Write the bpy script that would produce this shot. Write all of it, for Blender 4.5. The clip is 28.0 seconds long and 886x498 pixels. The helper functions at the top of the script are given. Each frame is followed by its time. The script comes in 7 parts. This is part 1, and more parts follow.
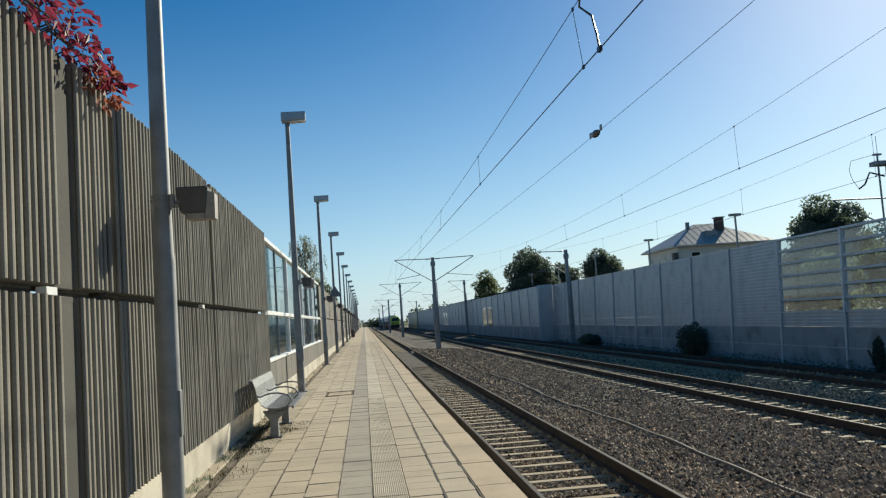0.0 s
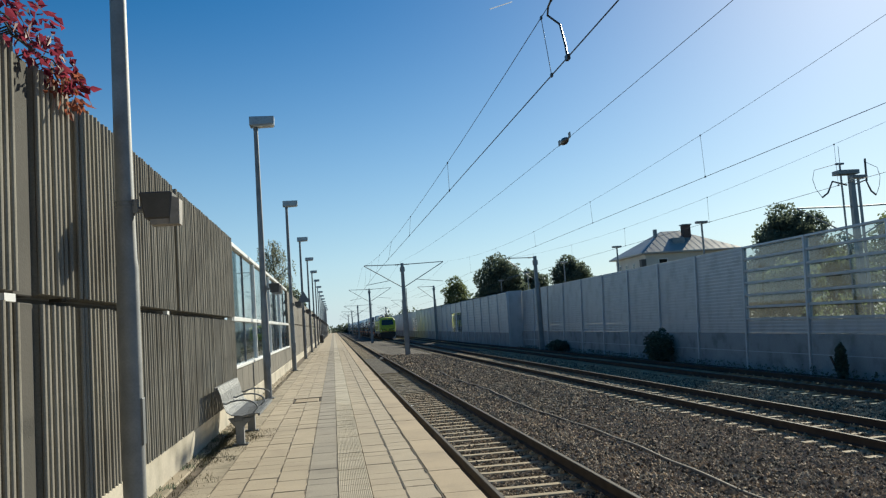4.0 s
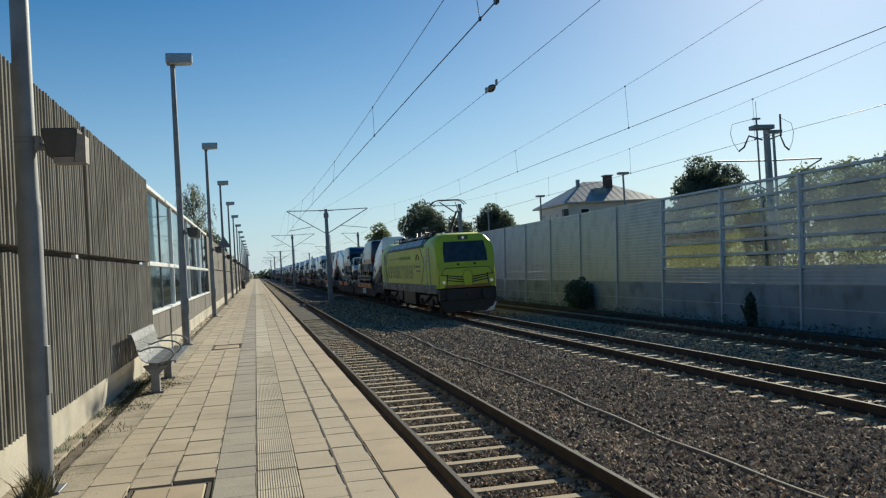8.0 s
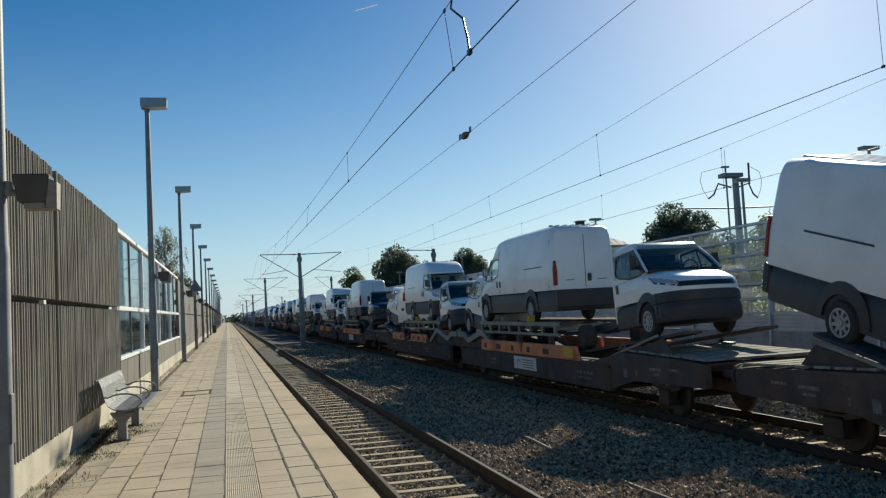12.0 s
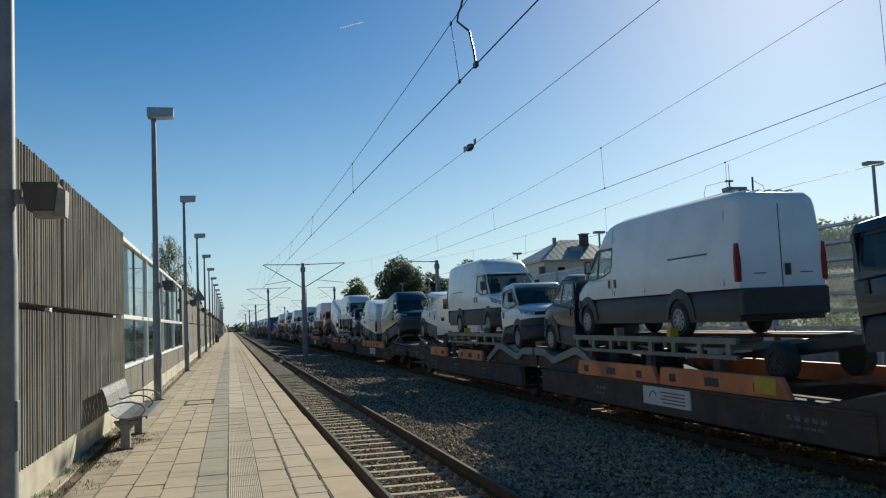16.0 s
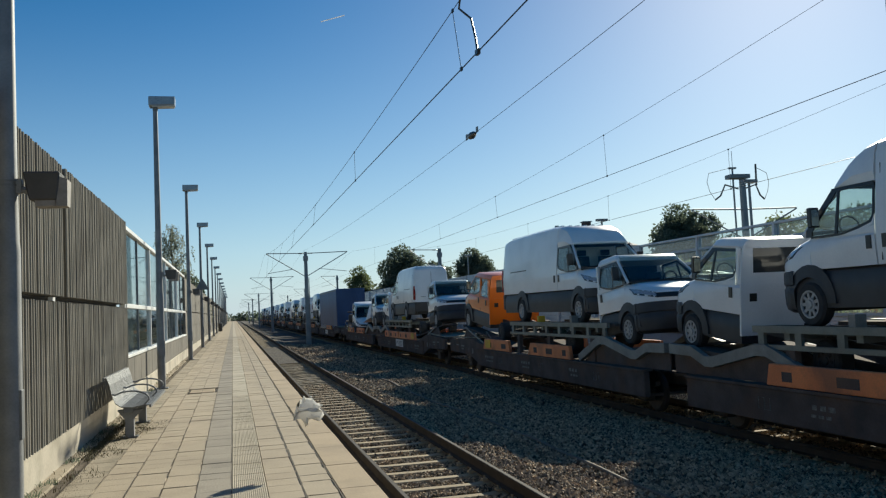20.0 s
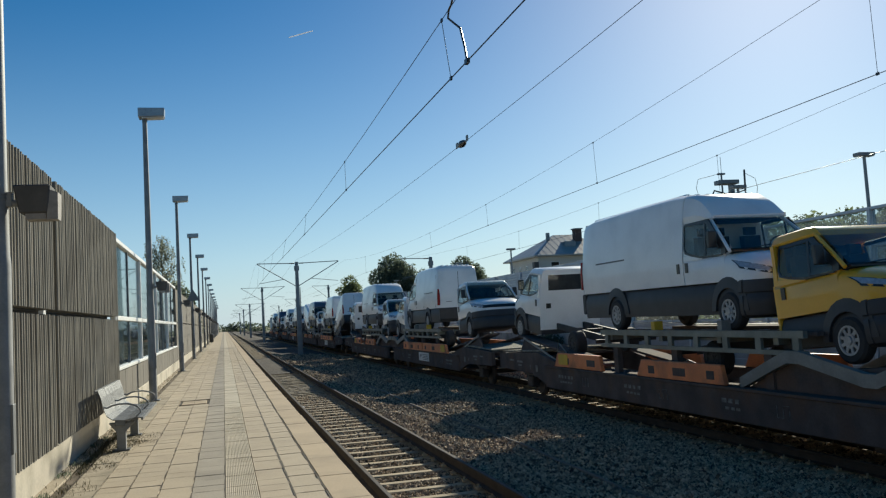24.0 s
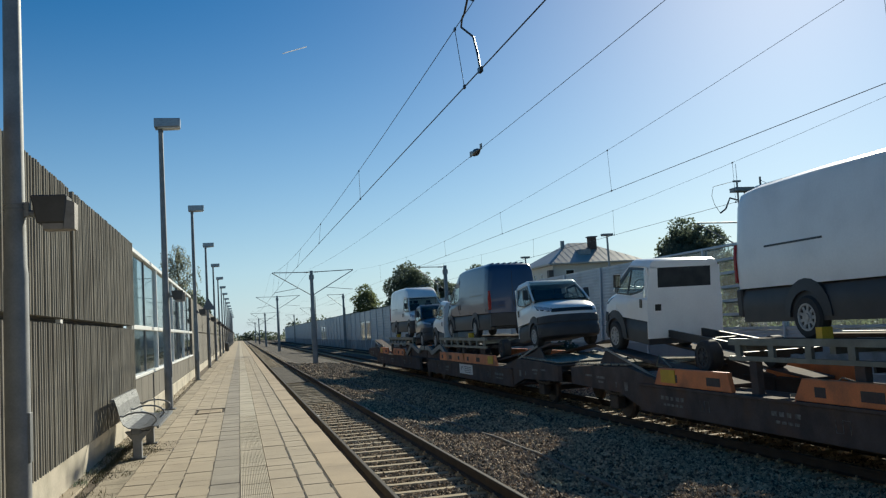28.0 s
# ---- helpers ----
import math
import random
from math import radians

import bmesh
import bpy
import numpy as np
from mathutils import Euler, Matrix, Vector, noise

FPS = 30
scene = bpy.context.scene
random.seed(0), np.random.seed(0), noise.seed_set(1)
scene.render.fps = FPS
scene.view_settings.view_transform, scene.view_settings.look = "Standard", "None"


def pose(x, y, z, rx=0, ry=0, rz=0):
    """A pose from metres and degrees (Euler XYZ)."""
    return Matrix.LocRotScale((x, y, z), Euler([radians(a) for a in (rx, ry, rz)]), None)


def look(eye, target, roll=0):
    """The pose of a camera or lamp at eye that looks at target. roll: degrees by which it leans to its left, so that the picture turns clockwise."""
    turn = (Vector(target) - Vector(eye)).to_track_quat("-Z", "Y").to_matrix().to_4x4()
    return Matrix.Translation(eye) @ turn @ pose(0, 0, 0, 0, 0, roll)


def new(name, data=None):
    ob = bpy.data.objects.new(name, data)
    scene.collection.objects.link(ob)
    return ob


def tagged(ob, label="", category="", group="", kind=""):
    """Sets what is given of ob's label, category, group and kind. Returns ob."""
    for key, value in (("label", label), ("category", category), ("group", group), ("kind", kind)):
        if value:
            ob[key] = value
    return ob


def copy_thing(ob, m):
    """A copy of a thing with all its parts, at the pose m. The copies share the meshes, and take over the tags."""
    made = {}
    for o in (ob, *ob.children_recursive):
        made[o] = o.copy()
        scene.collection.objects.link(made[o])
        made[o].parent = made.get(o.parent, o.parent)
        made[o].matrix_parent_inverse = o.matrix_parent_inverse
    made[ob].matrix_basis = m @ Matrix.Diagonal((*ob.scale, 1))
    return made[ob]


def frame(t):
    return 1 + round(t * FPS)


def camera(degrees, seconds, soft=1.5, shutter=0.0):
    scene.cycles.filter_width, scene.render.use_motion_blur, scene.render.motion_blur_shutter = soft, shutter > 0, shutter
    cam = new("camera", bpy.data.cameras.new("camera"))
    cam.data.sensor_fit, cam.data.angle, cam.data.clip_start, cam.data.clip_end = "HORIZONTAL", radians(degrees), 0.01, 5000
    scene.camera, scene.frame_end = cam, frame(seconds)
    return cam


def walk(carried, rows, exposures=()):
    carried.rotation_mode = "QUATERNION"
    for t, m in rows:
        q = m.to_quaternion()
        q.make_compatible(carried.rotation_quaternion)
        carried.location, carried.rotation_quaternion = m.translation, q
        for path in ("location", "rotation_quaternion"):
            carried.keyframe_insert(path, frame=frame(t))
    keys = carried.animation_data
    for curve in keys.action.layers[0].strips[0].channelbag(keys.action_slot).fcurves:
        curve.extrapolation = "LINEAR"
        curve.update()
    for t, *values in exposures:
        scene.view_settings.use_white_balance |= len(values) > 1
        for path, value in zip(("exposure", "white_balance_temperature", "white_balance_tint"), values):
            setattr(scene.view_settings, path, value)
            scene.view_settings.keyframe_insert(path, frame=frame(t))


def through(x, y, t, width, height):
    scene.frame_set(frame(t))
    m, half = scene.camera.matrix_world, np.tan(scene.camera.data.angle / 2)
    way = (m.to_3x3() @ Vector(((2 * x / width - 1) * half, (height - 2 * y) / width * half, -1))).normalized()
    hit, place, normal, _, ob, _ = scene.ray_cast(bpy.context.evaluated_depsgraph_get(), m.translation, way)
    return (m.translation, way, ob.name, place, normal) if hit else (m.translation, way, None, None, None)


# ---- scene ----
EYE = 1.49
ROWS = (
    (0.0, -0.037, -0.079, EYE - 0.025, 94.64, 3.90, -5.28),
    (0.5, -0.032, -0.081, EYE - 0.021, 94.74, 3.92, -5.53),
    (1.0, -0.040, -0.084, EYE - 0.023, 94.82, 3.91, -5.64),
    (1.5, -0.036, -0.089, EYE - 0.026, 94.94, 4.02, -5.95),
    (2.0, -0.036, -0.084, EYE - 0.026, 94.93, 4.03, -6.15),
    (2.5, -0.034, -0.082, EYE - 0.025, 94.88, 4.00, -6.37),
    (3.0, -0.028, -0.074, EYE - 0.025, 94.84, 3.93, -6.57),
    (3.5, -0.020, -0.075, EYE - 0.021, 94.86, 3.86, -6.91),
    (5.5, -0.003, -0.045, EYE - 0.009, 94.93, 3.77, -8.20),
    (6.0, 0.004, 0.005, EYE - 0.018, 93.38, 3.57, -8.64),
    (6.5, 0.015, 0.047, EYE - 0.018, 92.20, 3.26, -10.75),
    (7.0, 0.012, 0.053, EYE - 0.013, 91.21, 3.28, -11.39),
    (7.5, 0.016, 0.053, EYE - 0.011, 91.08, 3.21, -12.09),
    (8.0, 0.018, 0.061, EYE - 0.014, 91.02, 3.27, -12.44),
    (8.5, 0.022, 0.066, EYE - 0.008, 91.03, 3.22, -12.95),
    (9.0, 0.035, 0.083, EYE - 0.014, 91.08, 3.03, -13.97),
    (9.5, 0.038, 0.086, EYE + 0.003, 91.28, 2.80, -16.15),
    (10.0, 0.026, 0.060, EYE + 0.013, 92.21, 2.87, -15.61),
    (10.5, 0.021, 0.032, EYE + 0.020, 93.01, 3.02, -15.19),
    (11.0, 0.021, 0.032, EYE + 0.009, 93.25, 2.84, -14.86),
    (11.5, 0.024, 0.033, EYE + 0.010, 93.53, 3.00, -14.51),
    (12.0, 0.024, 0.026, EYE + 0.013, 93.90, 3.04, -14.21),
    (12.5, 0.014, 0.025, EYE + 0.008, 93.66, 2.98, -13.53),
    (14.5, 0.006, 0.014, EYE + 0.014, 94.51, 2.06, -14.18),
    (15.0, 0.010, -0.000, EYE + 0.011, 94.65, 2.17, -14.20),
    (15.5, 0.009, 0.002, EYE + 0.005, 94.65, 2.31, -14.29),
    (16.0, 0.001, 0.003, EYE + 0.009, 94.69, 2.53, -14.03),
    (16.5, -0.006, 0.007, EYE + 0.009, 94.31, 2.68, -14.24),
    (17.0, -0.006, 0.012, EYE + 0.005, 93.93, 2.64, -14.17),
    (17.5, -0.010, 0.017, EYE - 0.003, 93.82, 2.65, -13.92),
    (18.0, -0.005, 0.030, EYE + 0.009, 93.75, 2.70, -14.19),
    (18.5, 0.000, 0.028, EYE + 0.004, 93.69, 2.75, -14.09),
    (19.0, -0.003, 0.014, EYE + 0.008, 93.76, 2.69, -13.84),
    (19.5, -0.001, 0.016, EYE + 0.005, 93.88, 2.63, -13.88),
    (20.0, 0.005, 0.007, EYE + 0.008, 93.91, 2.71, -13.84),
    (20.5, -0.003, 0.004, EYE + 0.008, 93.78, 2.88, -13.89),
    (22.5, -0.002, 0.009, EYE + 0.015, 94.04, 3.30, -14.71),
    (23.0, 0.001, 0.010, EYE + 0.008, 93.97, 3.45, -14.18),
    (23.5, -0.001, 0.003, EYE + 0.005, 94.12, 3.23, -14.07),
    (24.0, -0.004, -0.004, EYE + 0.013, 94.44, 3.35, -14.40),
    (24.5, -0.006, -0.010, EYE + 0.016, 94.50, 3.37, -14.17),
    (25.0, -0.008, -0.020, EYE + 0.012, 94.64, 3.49, -13.54),
    (25.5, -0.005, -0.025, EYE + 0.007, 94.81, 3.52, -13.14),
    (26.0, 0.000, -0.015, EYE + 0.005, 94.94, 3.44, -13.29),
    (26.5, -0.000, -0.015, EYE + 0.018, 95.05, 3.29, -13.32),
    (27.0, 0.001, -0.015, EYE + 0.018, 95.14, 3.35, -13.36),
    (27.5, -0.000, -0.008, EYE + 0.008, 95.11, 3.55, -13.28),
    (28.0, 0.002, -0.008, EYE + 0.011, 95.07, 3.45, -13.41),
)

cam = camera(55.0, 28.0, soft=1.25, shutter=0.0)
walk(cam, [(t, pose(*p)) for t, *p in ROWS], exposures=[(0, 0.50, 6050, 4), (5.5, 0.48, 6050, 4), (7, 0.39, 6050, 4), (28, 0.39, 6050, 4)])

# ---- daylight: clear sky, low sun ahead and to the right ----
HAZE = (7.4, 9.6, 11.6)
SUN_ELEV, SUN_AZ = 24.2, 38.0
world = bpy.data.worlds.new("sky")
scene.world = world
world.use_nodes = True
wn = world.node_tree
sky = wn.nodes.new("ShaderNodeTexSky")
sky.sky_type = "NISHITA"
sky.sun_disc = False
sky.sun_elevation = radians(SUN_ELEV)
sky.sun_rotation = radians(SUN_AZ)
sky.altitude = 400
sky.air_density, sky.dust_density, sky.ozone_density = 1.0, 0.47, 2.5
deep = wn.nodes.new("ShaderNodeHueSaturation")
deep.inputs["Saturation"].default_value = 1.45
wn.links.new(sky.outputs[0], deep.inputs["Color"])
# summer haze: the sky pales evenly towards the horizon all round
way = wn.nodes.new("ShaderNodeTexCoord")
axes = wn.nodes.new("ShaderNodeSeparateXYZ")
low = wn.nodes.new("ShaderNodeMapRange")
fade = wn.nodes.new("ShaderNodeMath")
haze = wn.nodes.new("ShaderNodeMix")
haze.data_type = "RGBA"
wn.links.new(way.outputs["Generated"], axes.inputs[0])
wn.links.new(axes.outputs["Z"], low.inputs[0])
low.inputs[1].default_value, low.inputs[2].default_value, low.inputs[3].default_value, low.inputs[4].default_value = 0.0, 0.45, 0.85, 0.0
fade.operation = "POWER"
wn.links.new(low.outputs[0], fade.inputs[0])
fade.inputs[1].default_value = 2.2
wn.links.new(fade.outputs[0], haze.inputs[0])
wn.links.new(deep.outputs[0], haze.inputs[6])
haze.inputs[7].default_value = (*HAZE, 1)
wn.links.new(haze.outputs[2], wn.nodes["Background"].inputs[0])
wn.nodes["Background"].inputs[1].default_value = 0.058
to_sun = Vector((math.sin(radians(SUN_AZ)) * math.cos(radians(SUN_ELEV)),
                 math.cos(radians(SUN_AZ)) * math.cos(radians(SUN_ELEV)), math.sin(radians(SUN_ELEV))))
sun = new("sun", bpy.data.lights.new("sun", "SUN"))
sun.data.energy, sun.data.angle, sun.data.color = 5.0, radians(0.75), (1.0, 0.88, 0.68)
sun.matrix_world = look(to_sun * 60, (0, 0, 0))


# ---- mesh building ----
class Shape:
    """Collects vertices and faces of one part."""

    def __init__(self):
        self.v, self.f = [], []

    def add(self, verts, faces):
        n = len(self.v)
        self.v += [tuple(p) for p in verts]
        self.f += [tuple(i + n for i in q) for q in faces]
        return self

    def box(self, x0, x1, y0, y1, z0, z1):
        return self.add([(x0, y0, z0), (x1, y0, z0), (x1, y1, z0), (x0, y1, z0), (x0, y0, z1), (x1, y0, z1), (x1, y1, z1), (x0, y1, z1)],
                        [(0, 3, 2, 1), (4, 5, 6, 7), (0, 1, 5, 4), (1, 2, 6, 5), (2, 3, 7, 6), (3, 0, 4, 7)])

    def loft(self, rings, caps=True):
        n, k = len(rings[0]), len(rings)
        faces = [(r * n + i, r * n + (i + 1) % n, (r + 1) * n + (i + 1) % n, (r + 1) * n + i) for r in range(k - 1) for i in range(n)]
        if caps:
            faces += [tuple(range(n))[::-1], tuple((k - 1) * n + i for i in range(n))]
        return self.add([p for ring in rings for p in ring], faces)

    def prism(self, poly, a, b, axis="x"):
        put = {"x": lambda p, s: (s, p[0], p[1]), "y": lambda p, s: (p[0], s, p[1]), "z": lambda p, s: (p[0], p[1], s)}[axis]
        return self.loft([[put(p, a) for p in poly], [put(p, b) for p in poly]])

    def tube(self, p, q, r, r2=None, n=8):
        p, q = Vector(p), Vector(q)
        r2 = r if r2 is None else r2
        d = (q - p).normalized()
        u = d.cross(Vector((0, 0, 1)) if abs(d.z) < 0.9 else Vector((1, 0, 0))).normalized()
        w = d.cross(u)
        ring = lambda c, s: [c + s * (math.cos(a) * u + math.sin(a) * w) for a in (2 * math.pi * i / n for i in range(n))]
        return self.loft([ring(p, r), ring(q, r2)])

    def path(self, pts, r, n=6):
        """One bent tube through the points."""
        P = [Vector(p) for p in pts]
        rings, u = [], None
        for i, p in enumerate(P):
            d = (P[min(i + 1, len(P) - 1)] - P[max(i - 1, 0)]).normalized()
            if u is None:
                u = d.cross(Vector((0, 0, 1)) if abs(d.z) < 0.9 else Vector((1, 0, 0)))
            u = (u - d * u.dot(d)).normalized()
            w = d.cross(u)
            rings.append([p + r * (math.cos(2 * math.pi * k / n) * u + math.sin(2 * math.pi * k / n) * w) for k in range(n)])
        return self.loft(rings)

    def strip(self, pts, x0, x1, t):
        """A plate between x0 and x1 that follows (y, z) points, t thick."""
        for (y0, z0), (y1, z1) in zip(pts, pts[1:]):
            self.prism([(y0, z0), (y1, z1), (y1, z1 - t), (y0, z0 - t)], x0, x1, "x")
        return self

    def lathe(self, prof, n=16, at=(0, 0, 0), axis="x"):
        turn = {"x": lambda r, h, c, s: (h, r * c, r * s), "z": lambda r, h, c, s: (r * c, r * s, h)}[axis]
        rings = []
        for r, h in prof:
            rings.append([Vector(turn(r, h, math.cos(2 * math.pi * i / n), math.sin(2 * math.pi * i / n))) + Vector(at) for i in range(n)])
        return self.loft(rings)

    def mesh(self, name, material, smooth=0, bevel=0.0, clean=True):
        me = bpy.data.meshes.new(name)
        me.from_pydata(self.v, [], self.f)
        if clean:
            bm = bmesh.new()
            bm.from_mesh(me)
            bmesh.ops.recalc_face_normals(bm, faces=bm.faces)
            if bevel:
                sharp = [e for e in bm.edges if len(e.link_faces) == 2 and e.calc_face_angle(0) > 0.5]
                bmesh.ops.bevel(bm, geom=sharp, offset=bevel, segments=1, affect="EDGES", clamp_overlap=True)
            bm.to_mesh(me)
            bm.free()
        if smooth:
            me.shade_smooth()
            me.set_sharp_from_angle(angle=radians(smooth))
        me.materials.append(material)
        return me


def thing(name, at=(0, 0, 0), label="", category="", group="", kind="", turn=0):
    ob = new(name)
    ob.empty_display_size = 0.2
    ob.matrix_basis = pose(*at, 0, 0, turn)
    return tagged(ob, label, category, group, kind)


def part(name, shape, material, parent, label="", smooth=0, bevel=0.0, clean=True, kind=""):
    me = shape if isinstance(shape, bpy.types.Mesh) else shape.mesh(name, material, smooth, bevel, clean)
    ob = new(name, me)
    ob.parent = parent
    return tagged(ob, label, kind=kind)


def solid(name, shape, material, label="", category="", group="", kind="", smooth=0, bevel=0.0, clean=True):
    """A thing that is one mesh."""
    return tagged(new(name, shape.mesh(name, material, smooth, bevel, clean)), label, category, group, kind)


# ---- materials ----
def mat(name, c1, c2=None, rough=0.6, metal=0.0, scale=3.0, grain=40.0, bump=0.15, depth=0.01, vary=0.12, coat=0.0, rnd=0.0, stretch=(1, 1, 1), spec=0.5, world=False, dirt=None, dirt_amount=0.0, dirt_scale=1.2):
    m = bpy.data.materials.new(name)
    m.use_nodes = True
    t = m.node_tree
    N, L = t.nodes, t.links
    b = N["Principled BSDF"]
    co = N.new("ShaderNodeTexCoord")
    mp = N.new("ShaderNodeMapping")
    mp.inputs["Scale"].default_value = stretch
    if world:
        L.new(N.new("ShaderNodeNewGeometry").outputs["Position"], mp.inputs["Vector"])
    else:
        L.new(co.outputs["Object"], mp.inputs["Vector"])

    def noise_node(s, detail=4.0):
        n = N.new("ShaderNodeTexNoise")
        n.inputs["Scale"].default_value = s
        n.inputs["Detail"].default_value = detail
        L.new(mp.outputs[0], n.inputs["Vector"])
        return n.outputs["Fac"]

    def mixed(a, bb, fac, mode="MIX"):
        n = N.new("ShaderNodeMix")
        n.data_type, n.blend_type = "RGBA", mode
        for i, x in ((6, a), (7, bb)):
            if isinstance(x, tuple):
                n.inputs[i].default_value = (*x, 1)
            else:
                L.new(x, n.inputs[i])
        if isinstance(fac, float):
            n.inputs[0].default_value = fac
        else:
            L.new(fac, n.inputs[0])
        return n.outputs[2]

    def span(fac, a, bb, lo=0.0, hi=1.0):
        n = N.new("ShaderNodeMapRange")
        L.new(fac, n.inputs[0])
        for i, x in enumerate((a, bb, lo, hi)):
            n.inputs[i + 1].default_value = x
        return n.outputs[0]

    big, fine = noise_node(scale), noise_node(grain, 6.0)
    c = mixed(c1, c2 or tuple(0.8 * x for x in c1), span(big, 0.35, 0.65))
    if dirt:
        c = mixed(c, dirt, span(noise_node(dirt_scale, 8.0), 0.5, 0.68, 0.0, dirt_amount))
    h = N.new("ShaderNodeHueSaturation")
    L.new(c, h.inputs["Color"])
    val = span(fine, 0.25, 0.75, 1 - vary, 1 + vary)
    if rnd:
        oi = N.new("ShaderNodeObjectInfo")
        mul = N.new("ShaderNodeMath")
        mul.operation = "MULTIPLY"
        L.new(val, mul.inputs[0])
        L.new(span(oi.outputs["Random"], 0, 1, 1 - rnd, 1 + rnd), mul.inputs[1])
        val = mul.outputs[0]
    L.new(val, h.inputs["Value"])
    L.new(h.outputs[0], b.inputs["Base Color"])
    L.new(span(fine, 0.2, 0.8, max(rough - 0.08, 0.02), min(rough + 0.08, 1)), b.inputs["Roughness"])
    b.inputs["Metallic"].default_value = metal
    b.inputs["Coat Weight"].default_value = coat
    b.inputs["Coat Roughness"].default_value = 0.06
    b.inputs["Specular IOR Level"].default_value = spec
    if bump:
        bp = N.new("ShaderNodeBump")
        bp.inputs["Strength"].default_value = bump
        bp.inputs["Distance"].default_value = depth
        L.new(fine, bp.inputs["Height"])
        L.new(bp.outputs[0], b.inputs["Normal"])
    return m


def leafy(name, c1, c2, rough=0.6, scale=0.6, grain=6, vary=0.4, through=0.62):
    """Thin leaves: part of the light comes through them."""
    m = mat(name, c1, c2, rough, scale=scale, grain=grain, bump=0.0, vary=vary)
    t = m.node_tree
    N, L = t.nodes, t.links
    b = N["Principled BSDF"]
    tl, mx = N.new("ShaderNodeBsdfTranslucent"), N.new("ShaderNodeMixShader")
    L.new(b.inputs["Base Color"].links[0].from_socket, tl.inputs[0])
    mx.inputs[0].default_value = through
    L.new(b.outputs[0], mx.inputs[1])
    L.new(tl.outputs[0], mx.inputs[2])
    L.new(mx.outputs[0], N["Material Output"].inputs[0])
    return m


def glow(name, c, power):
    m = bpy.data.materials.new(name)
    m.use_nodes = True
    b = m.node_tree.nodes["Principled BSDF"]
    b.inputs["Base Color"].default_value = (*c, 1)
    b.inputs["Emission Color"].default_value = (*c, 1)
    b.inputs["Emission Strength"].default_value = power
    return m


def pane_mat(name, tint, dust=0.0):
    """A pane: mirror-like at grazing angles, tinted otherwise, with a film of dust that scatters light."""
    m = bpy.data.materials.new(name)
    m.use_nodes = True
    t = m.node_tree
    N, L = t.nodes, t.links
    N.remove(N["Principled BSDF"])
    tr, gl, mx, lw, pw, ad = (N.new("ShaderNode" + k) for k in ("BsdfTransparent", "BsdfGlossy", "MixShader", "LayerWeight", "Math", "Math"))
    tr.inputs[0].default_value = (*tint, 1)
    gl.inputs["Roughness"].default_value = 0.03
    lw.inputs["Blend"].default_value = 0.5
    pw.operation, ad.operation = "POWER", "MULTIPLY_ADD"
    pw.inputs[1].default_value = 5.0
    ad.inputs[1].default_value, ad.inputs[2].default_value = 0.9, 0.04
    L.new(lw.outputs["Facing"], pw.inputs[0])
    L.new(pw.outputs[0], ad.inputs[0])
    L.new(ad.outputs[0], mx.inputs[0])
    film_, tl, noise_ = N.new("ShaderNodeMixShader"), N.new("ShaderNodeBsdfTranslucent"), N.new("ShaderNodeTexNoise")
    tl.inputs[0].default_value = (0.55, 0.56, 0.54, 1)
    noise_.inputs["Scale"].default_value = 0.9
    noise_.inputs["Detail"].default_value = 6.0
    amount = N.new("ShaderNodeMapRange")
    amount.inputs[1].default_value, amount.inputs[2].default_value = 0.3, 0.7
    amount.inputs[3].default_value, amount.inputs[4].default_value = dust * 0.7, dust * 1.3
    L.new(noise_.outputs["Fac"], amount.inputs[0])
    L.new(amount.outputs[0], film_.inputs[0])
    L.new(tr.outputs[0], film_.inputs[1])
    L.new(tl.outputs[0], film_.inputs[2])
    L.new(film_.outputs[0], mx.inputs[1])
    L.new(gl.outputs[0], mx.inputs[2])
    L.new(mx.outputs[0], N["Material Output"].inputs[0])
    return m


M_SLAB = mat("concrete_slab", (0.45, 0.371, 0.262), (0.39, 0.323, 0.229), 0.85, scale=0.7, grain=60, bump=0.3, depth=0.004, vary=0.16, rnd=0.015, world=True, dirt=(0.3, 0.24, 0.165), dirt_amount=0.45, dirt_scale=1.7)
M_SLAB_ST = mat("stained_slab", (0.40, 0.335, 0.24), (0.33, 0.28, 0.20), 0.9, scale=0.7, grain=60, bump=0.3, depth=0.004, vary=0.25, rnd=0.05, world=True, dirt=(0.15, 0.13, 0.085), dirt_amount=0.75, dirt_scale=1.3)
M_SLAB_GREY = mat("grey_slab", (0.341, 0.3, 0.236), (0.296, 0.261, 0.206), 0.85, scale=0.7, grain=60, bump=0.3, depth=0.004, vary=0.26, rnd=0.08, world=True, dirt=(0.217, 0.188, 0.15), dirt_amount=0.5, dirt_scale=1.7)
M_TACTILE = mat("tactile_slab", (0.48, 0.42, 0.315), (0.427, 0.375, 0.277), 0.8, scale=0.7, grain=60, bump=0.1, depth=0.003, rnd=0.05, world=True, dirt=(0.315, 0.262, 0.188), dirt_amount=0.4, dirt_scale=1.7)
M_COPING = mat("coping", (0.45, 0.349, 0.225), (0.39, 0.3, 0.195), 0.85, scale=0.9, grain=70, bump=0.12, depth=0.004, rnd=0.06, world=True, dirt=(0.225, 0.18, 0.12), dirt_amount=0.5)
M_JOINT = mat("joint_dirt", (0.085, 0.068, 0.048), (0.055, 0.045, 0.032), 0.95, scale=6, grain=60, bump=0.3)
M_DIRT = mat("gutter_dirt", (0.165, 0.128, 0.09), (0.098, 0.075, 0.049), 0.95, scale=3, grain=50, bump=0.5, depth=0.02, vary=0.3)
